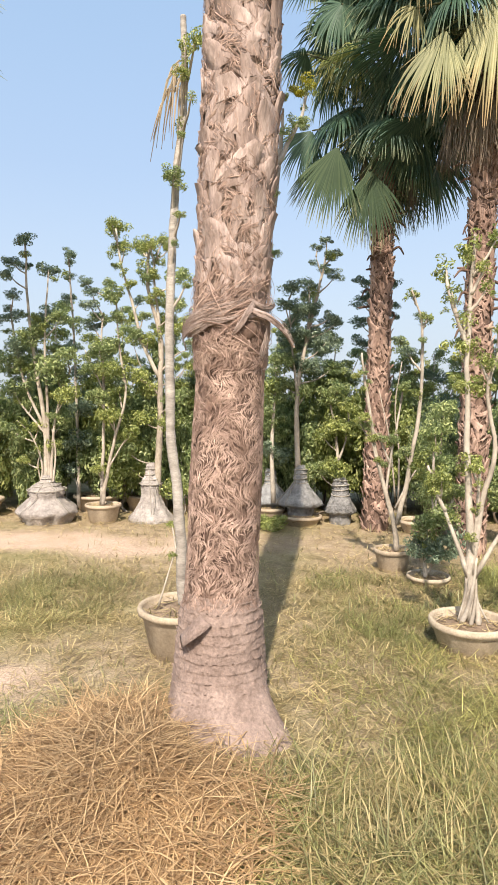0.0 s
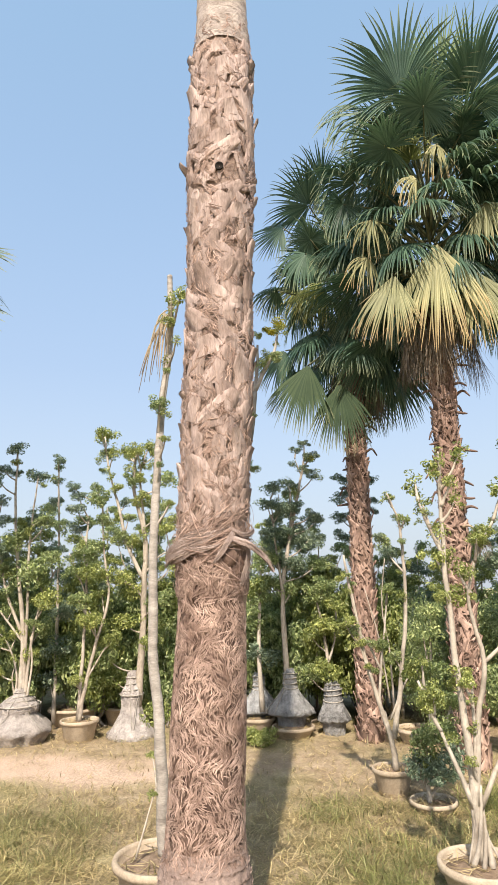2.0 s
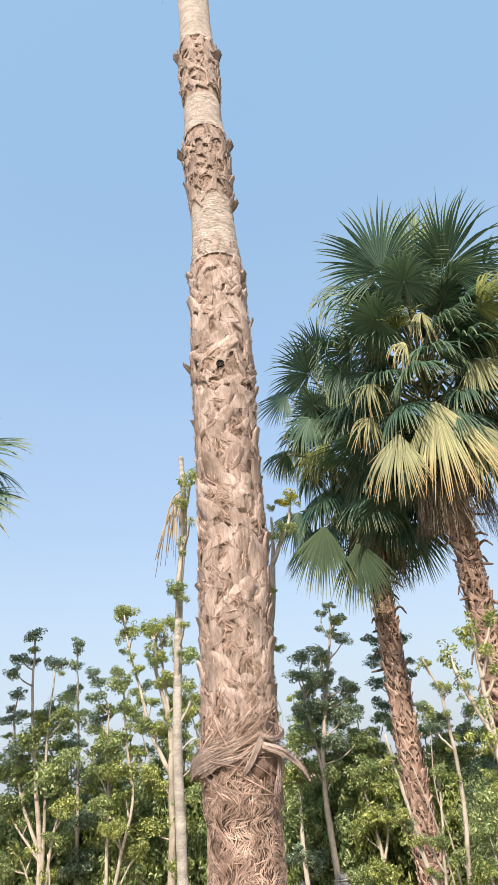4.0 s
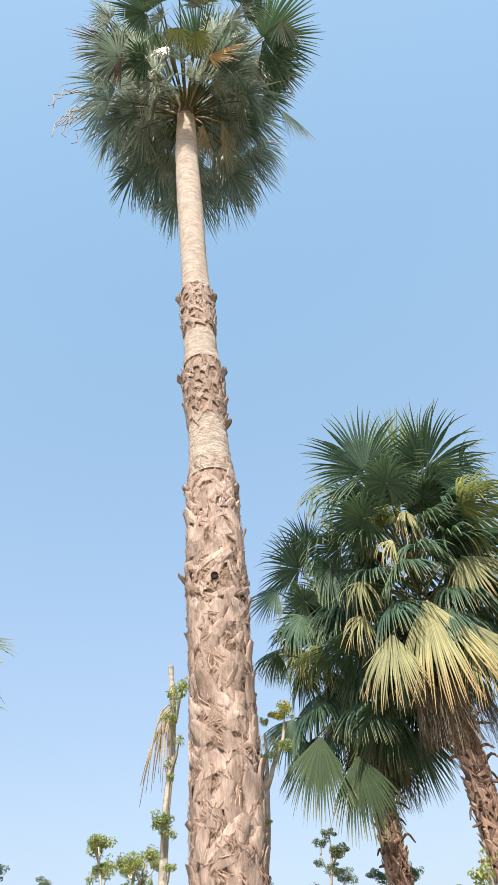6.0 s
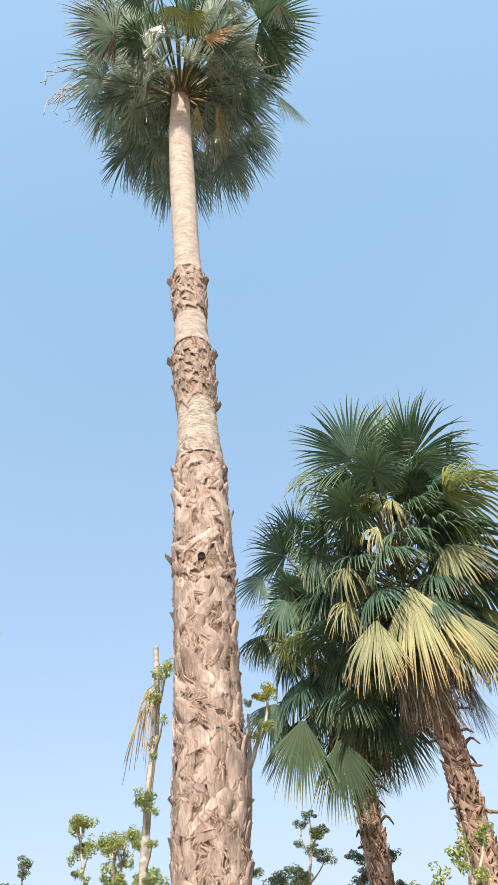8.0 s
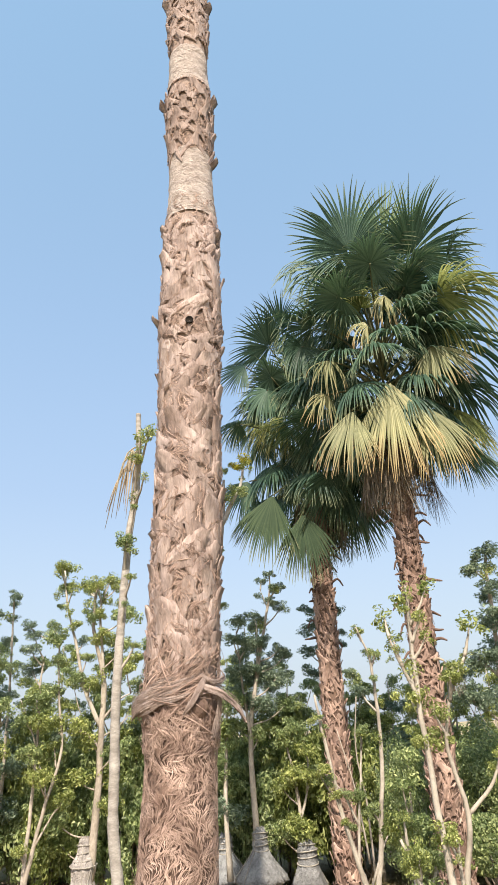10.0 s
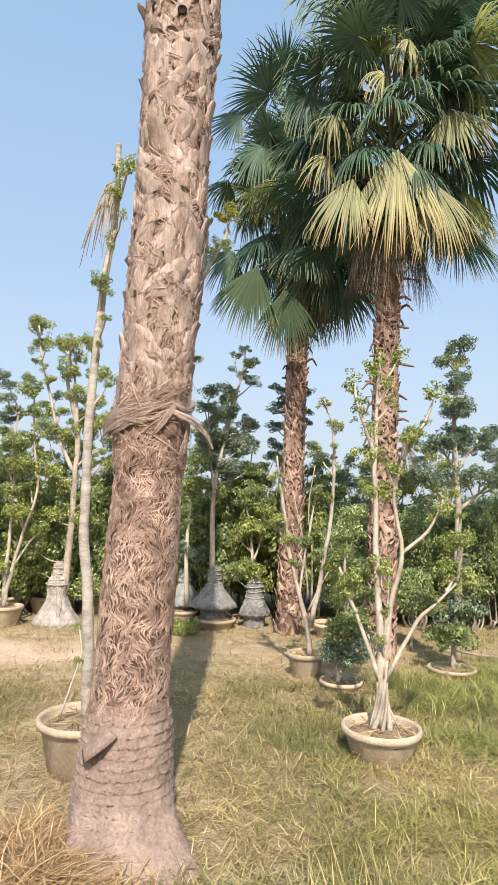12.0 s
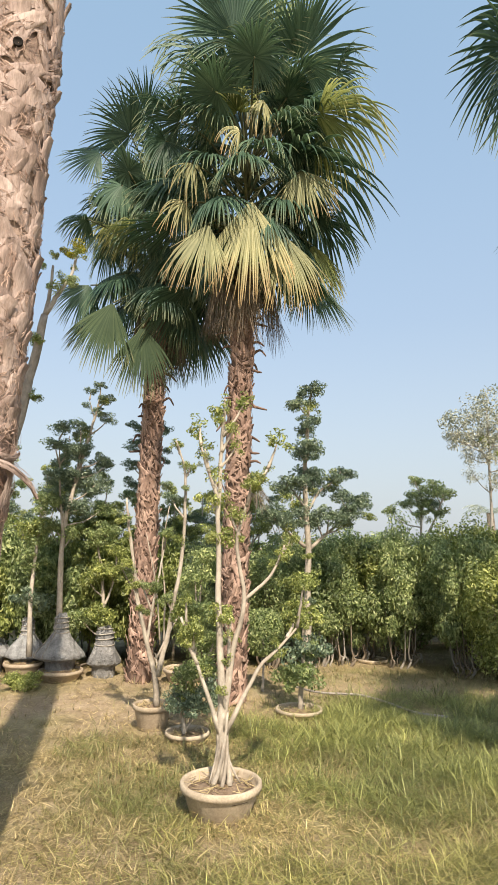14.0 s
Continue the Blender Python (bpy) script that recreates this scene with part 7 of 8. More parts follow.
for px, py, pz, pr, pk in [(0.12, 9.27, 2.08, 0.167, "green"), (0.45, 9.22, 1.99, 0.165, "green"), (0.38, 9.14, 2.32, 0.068, "dark"), (0.49, 9.05, 2.99, 0.063, "dark"), (0.44, 9.26, 2.29, 0.075, "spray"), (0.44, 9.11, 2.84, 0.05, "dark"), (0.74, 9.15, 3.72, 0.079, "dark"), (0.44, 9.04, 3.16, 0.05, "dark"), (0.25, 9.19, 2.54, 0.055, "spray"), (0.11, 9.06, 2.55, 0.052, "dark"), (0.27, 9.12, 3.16, 0.05, "spray"), (0.36, 9.25, 3.2, 0.07, "dark"), (0.4, 9.14, 3.39, 0.062, "dark"), (0.53, 9.12, 3.42, 0.072, "spray"), (0.51, 9.13, 3.83, 0.06, "dark"), (0.67, 9.19, 3.75, 0.091, "dark"), (0.69, 9.17, 3.8, 0.061, "dark"), (0.77, 9.08, 3.93, 0.079, "spray")]:
    pad(T, px, py, pz, pr, pk, rt)
for px, py, pz, pr, pk in [(0.75, 9.2, 3.91, 0.052, "dark"), (0.8, 9.07, 3.87, 0.058, "spray")]:
    pad(T, px, py, pz, pr, pk, rt)

for px, pz, pr in [(0.45, 3.14, 0.15), (0.76, 3.0, 0.15), (0.2, 3.0, 0.15), (0.55, 2.86, 0.15), (0.84, 2.72, 0.13), (0.34, 2.67, 0.15), (0.64, 2.55, 0.14), (0.27, 2.4, 0.15), (0.49, 2.24, 0.15), (0.1, 2.72, 0.12)]:
    pad(T, px, 9.3, pz, pr, "dark", rt)
T = thing("topiary_tree", 1.64, 10.2, 0, "dark leaf-tiered tree behind the palm trunk", "tree", "")
rt = random.Random(17)
limb(T, [(1.64, 10.2, 0.08), (1.61, 10.2, 1.94), (1.56, 10.2, 3.22), (1.58, 10.2, 3.85)], 0.05, 0.02, M_BARK, rnd=rt)
for a, b in [((1.57, 10.2, 3.54), (1.34, 10.21, 3.78)), ((1.57, 10.2, 3.54), (1.81, 10.32, 3.78)), ((1.56, 10.2, 3.22), (1.35, 10.38, 3.48)), ((1.57, 10.2, 2.9), (1.29, 10.12, 3.11)), ((1.56, 10.2, 3.22), (1.89, 10.31, 3.41)), ((1.56, 10.2, 3.38), (1.47, 10.28, 3.59)), ((1.58, 10.2, 2.58), (1.35, 10.26, 2.81)), ((1.57, 10.2, 2.9), (1.76, 10.04, 3.19)), ((1.6, 10.2, 2.26), (1.5, 10.01, 2.47))]:
    twig(T, a, b, M_BARK, rt)
for px, py, pz, pr, pk in [(1.34, 10.21, 3.78, 0.146, "dark"), (1.81, 10.32, 3.78, 0.147, "dark"), (1.35, 10.38, 3.48, 0.149, "dark"), (1.29, 10.12, 3.11, 0.145, "dark"), (1.89, 10.31, 3.41, 0.105, "dark"), (1.47, 10.28, 3.59, 0.147, "dark"), (1.35, 10.26, 2.81, 0.148, "dark"), (1.76, 10.04, 3.19, 0.123, "dark"), (1.5, 10.01, 2.47, 0.205, "green"), (1.5, 10.26, 3.2, 0.092, "dark"), (1.57, 10.11, 3.6, 0.092, "spray"), (1.5, 10.31, 3.4, 0.059, "spray"), (1.7, 10.19, 3.84, 0.104, "dark"), (1.47, 10.17, 2.39, 0.081, "spray"), (1.52, 10.08, 3.45, 0.082, "dark")]:
    pad(T, px, py, pz, pr, pk, rt)

T = thing("topiary_tree", 0.93, 9.2, 0, "young tree with yellow-green tufts on a wrapped root ball", "tree", "")
rt = random.Random(18)
limb(T, [(0.93, 9.2, 0.31), (0.9, 9.2, 1.07), (0.83, 9.2, 1.58), (0.74, 9.2, 1.99)], 0.05, 0.02, M_BARK, rnd=rt)
limb(T, [(0.91, 9.2, 0.91), (1.02, 9.2, 1.24), (1.06, 9.2, 1.58)], 0.03, 0.015, M_BARK, rnd=rt)
for a, b in [((0.92, 9.2, 0.69), (0.91, 9.07, 0.83)), ((0.92, 9.2, 0.5), (0.8, 9.26, 0.8)), ((1.02, 9.2, 1.24), (1.01, 9.13, 1.41)), ((0.86, 9.2, 1.33), (0.82, 9.08, 1.45)), ((0.78, 9.2, 1.79), (0.91, 9.2, 1.99)), ((1.06, 9.2, 1.58), (1.04, 9.2, 1.75)), ((0.9, 9.2, 1.07), (0.67, 9.19, 1.32)), ((0.92, 9.2, 0.5), (0.59, 9.18, 0.82)), ((0.78, 9.2, 1.79), (0.74, 9.11, 1.91))]:
    twig(T, a, b, M_BARK, rt)
for px, py, pz, pr, pk in [(0.91, 9.07, 0.83, 0.227, "light"), (0.8, 9.26, 0.8, 0.194, "green"), (1.01, 9.13, 1.41, 0.19, "light"), (0.82, 9.08, 1.45, 0.189, "light"), (0.91, 9.2, 1.99, 0.21, "green"), (1.04, 9.2, 1.75, 0.171, "light"), (0.67, 9.19, 1.32, 0.173, "light"), (0.59, 9.18, 0.82, 0.154, "green"), (0.74, 9.11, 1.91, 0.17, "green"), (0.81, 9.25, 1.44, 0.098, "light"), (0.9, 9.14, 1.44, 0.094, "light"), (0.83, 9.2, 1.86, 0.061, "light"), (0.81, 9.21, 1.8, 0.065, "green"), (0.96, 9.19, 1.39, 0.082, "spray"), (0.77, 9.11, 1.85, 0.076, "light"), (1.11, 9.27, 1.33, 0.074, "green"), (0.94, 9.14, 1.41, 0.09, "light"), (1.16, 9.21, 1.51, 0.09, "green")]:
    pad(T, px, py, pz, pr, pk, rt)

T = thing("topiary_tree", -0.08, 9.1, 0, "young dark shrub tree in a clay pot", "tree", "")
rt = random.Random(19)
limb(T, [(-0.04, 9.1, 0.31), (-0.07, 9.1, 1.07), (-0.04, 9.1, 1.74), (-0.01, 9.1, 2.32)], 0.06, 0.03, M_BARK, rnd=rt)
for px, py, pz, pr, pk in [(-0.05, 9.17, 1.07, 0.252, "dark"), (-0.04, 9.21, 1.53, 0.233, "green"), (-0.01, 9.11, 1.99, 0.23, "green"), (0.07, 9.1, 2.4, 0.21, "green"), (-0.11, 9.06, 2.07, 0.191, "light"), (0.04, 9.3, 1.31, 0.196, "green"), (-0.1, 9.02, 1.66, 0.091, "green"), (-0.13, 9.2, 2.09, 0.056, "dark"), (-0.14, 9.19, 1.85, 0.087, "spray"), (0.02, 9.08, 2.11, 0.089, "light"), (0.0, 9.04, 2.24, 0.056, "spray"), (0.02, 9.01, 2.02, 0.079, "green")]:
    pad(T, px, py, pz, pr, pk, rt)

T = thing("topiary_tree", 1.63, 8.2, 0, "thin sapling with a leaf ball on top", "tree", "")
rt = random.Random(20)
limb(T, [(1.63, 8.2, 0.4), (1.63, 8.2, 1.15), (1.57, 8.2, 1.74), (1.65, 8.2, 2.33)], 0.022, 0.012, M_BARK, rnd=rt)
limb(T, [(1.59, 8.2, 0.55), (1.51, 8.2, 1.3), (1.36, 8.2, 1.96)], 0.02, 0.01, M_BARK, rnd=rt)
for px, py, pz, pr, pk in [(1.66, 8.26, 2.55, 0.135, "green"), (1.6, 8.23, 2.63, 0.084, "dark")]:
    pad(T, px, py, pz, pr, pk, rt)


# ---- the planted palms ----
main_palm()
P2 = back_palm("fan palm with reddish shaggy trunk and dark green fan leaves", 1.40, 8.75, (0.012, 0.0), 4.3, 5.3, 6.5, 21, 0.16, 0.13, 1.0, 24, 6, clear=-95, gap=85, droop=95, stalk=0.8)
P3 = back_palm("fan palm with full crown, yellowing lower leaves and dry skirt", 2.33, 7.35, (0.012, 0.0), 4.3, 5.5, 7.2, 22, 0.16, 0.135, 1.0, 26, 18, 0.15, clear=-95, gap=85, droop=95, stalk=0.85)
fr = random.Random(9)
named_fans(P3, FANS_YELLOWING, (2.42, 7.3, 6.0), 7.2, fr, (0, -0.9, 0.2))
named_fans(P2, FANS_DARK, (1.47, 8.7, 5.3), 6.4, fr, (0, -0.9, 0.2))
# short-stalked fans that fill the two crowns
crown(P3, 2.42, 7.3, 5.9, 7.6, fr, 34, 0.82, 0.1, None, 0, 0.55, 110, 0, ("up", "mid", "mid"))
crown(P2, 1.47, 8.7, 5.3, 6.8, fr, 28, 0.82, 0.05, None, 0, 0.55, 110, 0, ("up", "mid", "mid"))
P4 = back_palm("fan palm whose drooping leaf tips reach over the meadow", 6.85, 4.7, (0.0, 0.0), 5.0, 5.8, 7.0, 23, 0.2, 0.17, 1.1, 24, 4, single=100)
for hx, hy, hz, wx, wz, size in ((4.60, 4.7, 7.05, -0.85, -0.55, 1.2), (4.72, 4.7, 6.65, -0.75, -0.75, 1.05), (4.75, 4.6, 7.45, -0.95, -0.3, 1.1)):
    fan(P4, (6.85, 4.7, 6.9), (hx, hy, hz), (wx, 0.0, wz), size, "up", fr, (0.3, 0.5, 0.8))
# Added palm, never in view: it only casts the shadow on the meadow.
P6 = back_palm("fan palm added out of view to shade the grass", 5.3, 2.15, (0.0, 0.0), 3.5, 3.9, 4.25, 25, 0.2, 0.17, 1.05, 36, 0, single=60, droop=70)
P5 = back_palm("fan palm at the edge of the plot", -5.35, 6.9, (0.0, 0.0), 4.7, 5.35, 6.55, 24, 0.2, 0.17, 1.15, 30, 5, single=120)
for hz, wz, kind in ((6.34, 0.0, "up"), (5.62, -0.2, "up"), (5.50, -0.3, "wilt")):
    fan(P5, (-5.35, 6.9, 6.1), (-4.15, 6.9, hz), (1, 0.0, wz), 1.08, kind, fr, (0, -0.8, 0.5))


# cut stalks that still stand off the trunks
sr = random.Random(14)
for palm, px, py, z0, z1, n in ((P3, 2.33, 7.35, 2.6, 5.3, 26), (P2, 1.40, 8.75, 3.0, 5.0, 14)):
    for k in range(n):
        z, a = z0 + (z1 - z0) * (k + sr.random()) / n, sr.choice((0.0, 3.1, -0.6, -2.5)) + sr.uniform(-0.4, 0.4)
        out, ln = Vector((math.cos(a), math.sin(a), 0)), sr.uniform(0.10, 0.24)
        c = Vector((0.012 * z, 0, z)) + out * 0.12
        g = Geo()
        tube(g, smooth_path([c, c + out * ln * 0.6 + Vector((0, 0, 0.05 * sr.uniform(-1, 1.5))), c + out * ln + Vector((0, 0, -0.12 * sr.random()))], 3), [0.02, 0.019, 0.018, 0.016, 0.014, 0.012, 0.008], 6)
        part("stalk_stub", g, M_CORE_RED, palm, "dark dry cut leaf stalk")
fan(P3, (2.42, 7.2, 2.62), (2.5, 7.1, 2.6), (0.45, -0.1, -0.9), 0.4, "dead", fr)

# a feathery palm far beyond the hedge
T = thing("feather_palm", 18.7, 24.0, 0, "distant feathery palm with arching grey-green fronds", "palm tree")
g = Geo()
tube(g, [(0, 0, -0.1), (0.1, 0, 1.9), (0, 0, 3.5)], [0.22, 0.18, 0.16], 8)
part("trunk", g, M_BARK_BROWN, T)
for k in range(15):
    a, up = k * 2.4, sr.uniform(0.5, 1.3)
    g = Geo()
    for i in range(18):
        u = i / 17
        c = Vector((math.cos(a) * 1.2 * u, math.sin(a) * 1.2 * u, 3.5 + up * 1.0 * u - 1.0 * u * u))
        side = Vector((-math.sin(a), math.cos(a), -0.5))
        w = 0.36 * math.sin(math.pi * (0.08 + 0.85 * u))
        n0 = len(g.v)
        for sgn in (1, -1):
            sd = Vector((side.x * sgn, side.y * sgn, side.z))
            g.v += [c, c + Vector((math.cos(a), math.sin(a), 0.3)) * 0.028, c + sd * w + Vector((math.cos(a), math.sin(a), 0)) * w * 0.5]
        g.f += [(n0, n0 + 1, n0 + 2), (n0 + 3, n0 + 4, n0 + 5)]
    part("frond", g.mesh("frond", M_FROND_DUSTY, False), None, T)

# ---- pots and root balls ----
def pot(x, y, rad, high, label, seed, rim=0.05):
    rnd = random.Random(seed)
    t = thing("plant_pot", x, y, height(x, y) - 0.02, label, "plant pot", "clay plant pots")
    g = Geo()
    lathe(g, [(rad * 0.66, 0), (rad * 0.70, 0.01), (rad * 0.90, high - rim * 1.1), (rad * 0.915, high - rim), (rad * 0.985, high - rim * 0.9), (rad, high - rim * 0.5), (rad * 0.985, high - 0.004), (rad * 0.96, high), (rad * 0.90, high - 0.003), (rad * 0.88, high - 0.02), (rad * 0.84, high - 0.09)], 44, 1.0, 0.006, rnd)
    part("bowl", g, M_POT, t)
    g = Geo()
    lathe(g, [(rad * 0.86, high - 0.075), (rad * 0.8, high - 0.05), (rad * 0.5, high - 0.03), (rad * 0.2, high - 0.015), (0.01, high - 0.01)], 30, 1.0, 0.05, rnd)
    part("soil", g, M_SOIL, t, "dry crumbly soil with twigs")
    g = Geo()
    for i in range(60):
        a, q = rnd.uniform(0, 6.28), rad * 0.8 * rnd.random() ** 0.5
        p = Vector((q * math.cos(a), q * math.sin(a), high - 0.03 + rnd.uniform(0, 0.015)))
        strand(g, p, Vector((rnd.uniform(-1, 1), rnd.uniform(-1, 1), rnd.uniform(-0.1, 0.3))).normalized(), Vector((0, 0, 1)), rnd.uniform(0.05, 0.14), 0.004, 0.01, rnd)
    part("dry_litter", g.mesh("dry_litter", M_STRAW, False), None, t, "dry twigs and leaves")["kind"] = "stuff"
    return t


pot(-0.53, 4.22, 0.32, 0.36, "round clay-coloured pot with thick rim, filled with soil", 1)
pot(1.50, 4.42, 0.285, 0.24, "wide shallow clay pot with dry soil on the grass", 2, 0.055)
pot(1.30, 6.55, 0.20, 0.26, "small clay pot sunk in dry grass", 3)
pot(1.56, 6.02, 0.21, 0.12, "low clay pot half hidden by grass", 4, 0.04)
pot(2.91, 6.65, 0.26, 0.10, "low clay pot overgrown with grass", 5, 0.04)
pot(-2.58, 8.95, 0.27, 0.30, "clay pot with a young tree", 6)
pot(-0.12, 9.25, 0.26, 0.24, "wide clay pot beside wrapped root balls", 7)
pot(0.38, 9.0, 0.30, 0.16, "low wide clay pot with a thin stake", 8, 0.05)
for i, (x, y, r, h) in enumerate(((-4.7, 9.3, 0.4, 0.3), (-3.0, 10.0, 0.4, 0.28), (-2.2, 10.1, 0.38, 0.3), (-1.4, 10.2, 0.36, 0.3), (2.0, 8.6, 0.3, 0.2), (5.2, 9.4, 0.26, 0.08))):
    pot(x, y, r, h, "clay pot in the shade of the trees", 20 + i)


def root_ball(x, y, prof, label, seed):
    """A root ball wrapped in plastic film, tied with rope. prof: radius and height, from the ground to the wrapped neck."""
    rnd = random.Random(seed)
    t = thing("root_ball", x, y, 0, label, "root ball", "wrapped root balls")
    g = Geo()
    high = prof[-1][1]
    sides, ph = 56, rnd.uniform(0, 6)
    for j, (q, z) in enumerate(prof):
        for k in range(sides):
            an = 2 * math.pi * k / sides
            w = 1 + 0.035 * math.sin(9 * an + ph + 3 * z) + 0.10 * noise.noise((4 * math.cos(an), 4 * math.sin(an), z * 9 + seed)) + 0.05 * noise.noise((11 * math.cos(an), 11 * math.sin(an), z * 24 + seed))
            g.v.append((q * w * math.cos(an), q * w * math.sin(an), z + 0.02 * noise.noise((3 * math.cos(an), 3 * math.sin(an), seed))))
    for j in range(len(prof) - 1):
        for k in range(sides):
            g.f.append((j * sides + k, j * sides + (k + 1) % sides, (j + 1) * sides + (k + 1) % sides, (j + 1) * sides + k))
    part("wrap", g, M_WRAP if seed < 3 else M_WRAP_BLUE, t, "wrinkled grey plastic wrap")
    for k in range(4 if seed < 3 else 2):
        a, b = rnd.uniform(0, 6.28), rnd.uniform(-1.2, 1.2)
        g = Geo()
        pts = [Vector((1.06 * q * math.cos(a + b * (1 - z / high)), 1.06 * q * math.sin(a + b * (1 - z / high)), z + 0.01)) for q, z in prof[3:12]]
        tube(g, pts, 0.006, 5)
        part("rope", g, M_ROPE, t)
    for k in range(4):
        q, z = prof[k - 5]
        g = Geo()
        tube(g, [(1.1 * q * math.cos(i * 0.42), 1.1 * q * math.sin(i * 0.42), z + 0.012 * math.sin(i * 0.42 + k)) for i in range(16)], 0.008, 5)
        part("rope", g, M_ROPE, t)
    return t


CONE = [(0.18, -0.02), (0.19, 0.10), (0.195, 0.24), (0.27, 0.265), (0.325, 0.29), (0.31, 0.34), (0.22, 0.45), (0.14, 0.55), (0.095, 0.62), (0.10, 0.68), (0.09, 0.74), (0.095, 0.80), (0.06, 0.87)]
root_ball(-3.42, 8.9, [(0.34, -0.02), (0.36, 0.04), (0.40, 0.10), (0.45, 0.15), (0.44, 0.19), (0.36, 0.26), (0.28, 0.33), (0.235, 0.38), (0.27, 0.43), (0.26, 0.49), (0.19, 0.55), (0.11, 0.59), (0.075, 0.64), (0.06, 0.70)], "grey plastic-wrapped root ball tied with rope", 1)
root_ball(-1.90, 9.15, [(0.33, -0.02), (0.345, 0.02), (0.335, 0.06), (0.27, 0.13), (0.21, 0.22), (0.165, 0.32), (0.135, 0.42), (0.15, 0.50), (0.155, 0.57), (0.12, 0.63), (0.085, 0.70), (0.08, 0.78), (0.06, 0.88)], "pale plastic-wrapped root cone at a tree's foot", 2)
root_ball(0.36, 9.15, CONE, "grey plastic-wrapped root ball behind a clay pot", 3)
root_ball(0.95, 9.15, [(0.15, -0.02), (0.16, 0.06), (0.155, 0.15), (0.205, 0.175), (0.235, 0.20), (0.17, 0.33), (0.125, 0.44), (0.115, 0.52), (0.125, 0.58), (0.10, 0.64), (0.05, 0.70)], "grey plastic-wrapped root ball beside the palm trunk", 4)
root_ball(-0.10, 9.5, [(q * 0.9, z * 0.9 + 0.002) for q, z in CONE], "grey plastic-wrapped root ball behind a clay pot", 5)
root_ball(-0.6, 9.7, [(q * 0.95, z * 0.85 + 0.002) for q, z in CONE], "grey plastic-wrapped root ball in the back row", 6)

# ---- hedge bushes ----
BUSH = {}


def bush_crown(v, mat, n=8000, leaf=0.075):
    key = (v, mat.name, n, leaf)
    if key not in BUSH:
        r = np.random.default_rng(900 + v)
        lumps = 44
        c = r.normal(0, 1, (lumps, 3))
        c /= np.linalg.norm(c, axis=1, keepdims=True)
        c *= r.uniform(0.5, 0.86, (lumps, 1))
        which = r.integers(0, lumps, n)
        d = r.normal(0, 1, (n, 3))
        d /= np.linalg.norm(d, axis=1, keepdims=True)
        p = c[which] + d * r.uniform(0.18, 0.36, lumps)[which][:, None] * r.uniform(0.5, 1.05, (n, 1))
        d[:, 2] += 0.4
        BUSH[key] = leaf_cloud("crown", p, d, leaf, mat, v + 40, 0.42)
    return BUSH[key]


def bush(x, y, wide, low, top, mat, seed, label, stems=5, n=8000, leaf=0.075):
    rnd = random.Random(seed)
    t = thing("hedge_bush", x, y, 0, label, "bush", "hedge bushes")
    ob = part("crown", bush_crown(seed % 3, mat, n, leaf), None, t)
    ob.location = (0, 0, (low + top) / 2)
    ob.scale = (wide, wide, (top - low) / 2)
    ob.rotation_euler = (0, 0, rnd.uniform(0, 6.28))
    for k in range(stems):
        a = rnd.uniform(0, 6.28)
        q, b = wide * rnd.uniform(0.15, 0.6), rnd.uniform(0.02, 0.22)
        limb(t, [(x + b * math.cos(a), y + b * math.sin(a), -0.03), (x + b * 1.3 * math.cos(a + 0.5), y + b * 1.3 * math.sin(a + 0.5), low * 0.4), (x + q * 0.6 * math.cos(a + 0.2), y + q * 0.6 * math.sin(a + 0.2), low * 0.9), (x + q * math.cos(a), y + q * math.sin(a), low + (top - low) * 0.5)], rnd.uniform(0.018, 0.045), 0.012, M_BARK_BROWN if k % 3 else M_BARK_GREY, rnd=rnd, sides=6)
    return t


hr = random.Random(77)
for i, (x, y, w, lo, hi, mt) in enumerate((
        (3.5, 9.3, 0.75, 0.4, 2.0, M_LEAF), (4.35, 9.35, 0.7, 0.35, 2.0, M_LEAF), (5.0, 9.5, 0.75, 0.35, 2.1, M_LEAF_LIGHT), (5.75, 9.2, 0.8, 0.3, 2.4, M_LEAF), (6.45, 8.6, 0.85, 0.2, 2.4, M_LEAF_LIGHT),
        (7.2, 8.3, 0.85, 0.2, 2.3, M_LEAF_LIGHT), (6.35, 7.45, 0.75, 0.15, 2.0, M_LEAF_LIGHT), (8.9, 8.6, 1.0, 0.3, 2.5, M_LEAF), (2.6, 9.6, 0.7, 0.4, 2.0, M_LEAF_DARK), (1.9, 10.2, 0.8, 0.3, 2.2, M_LEAF), (2.3, 8.6, 0.5, 0.2, 1.9, M_LEAF))):
    bush(x, y, w, lo, hi, mt, 300 + i, "dense green clipped bush with many thin stems", 11, 15000 if 4 < i < 8 else 13000, 0.072 if 4 < i < 8 else 0.066)
for i, (x, y, top) in enumerate(((5.4, 8.95, 2.15), (6.05, 8.15, 2.1), (6.85, 7.85, 2.2), (4.75, 9.3, 2.1), (7.6, 7.7, 2.2), (4.0, 9.2, 2.0))):
    bush(x, y, 0.62, 0.26, top, M_LEAF, 460 + i, "dense small-leaved green bush in the hedge", 6, 13000, 0.085)
for i in range(8):
    bush(2.6 + i * 0.95, 10.2 + hr.uniform(-0.3, 0.3), 0.75, 0.05, hr.uniform(1.7, 2.1), hr.choice((M_LEAF, M_LEAF_DARK)), 320 + i, "dense green bush behind the clipped hedge", 4, 5000, 0.08)
for i in range(17):
    x = -7.5 + i * 1.02
    bush(x, 11.3 + hr.uniform(-0.5, 0.5), 0.95, 0.15, hr.uniform(1.8, 2.3), hr.choice((M_LEAF, M_LEAF_LIGHT, M_LEAF_LIGHT, M_LEAF)), 340 + i, "dense green bush in the back row", 3, 9000, 0.098)
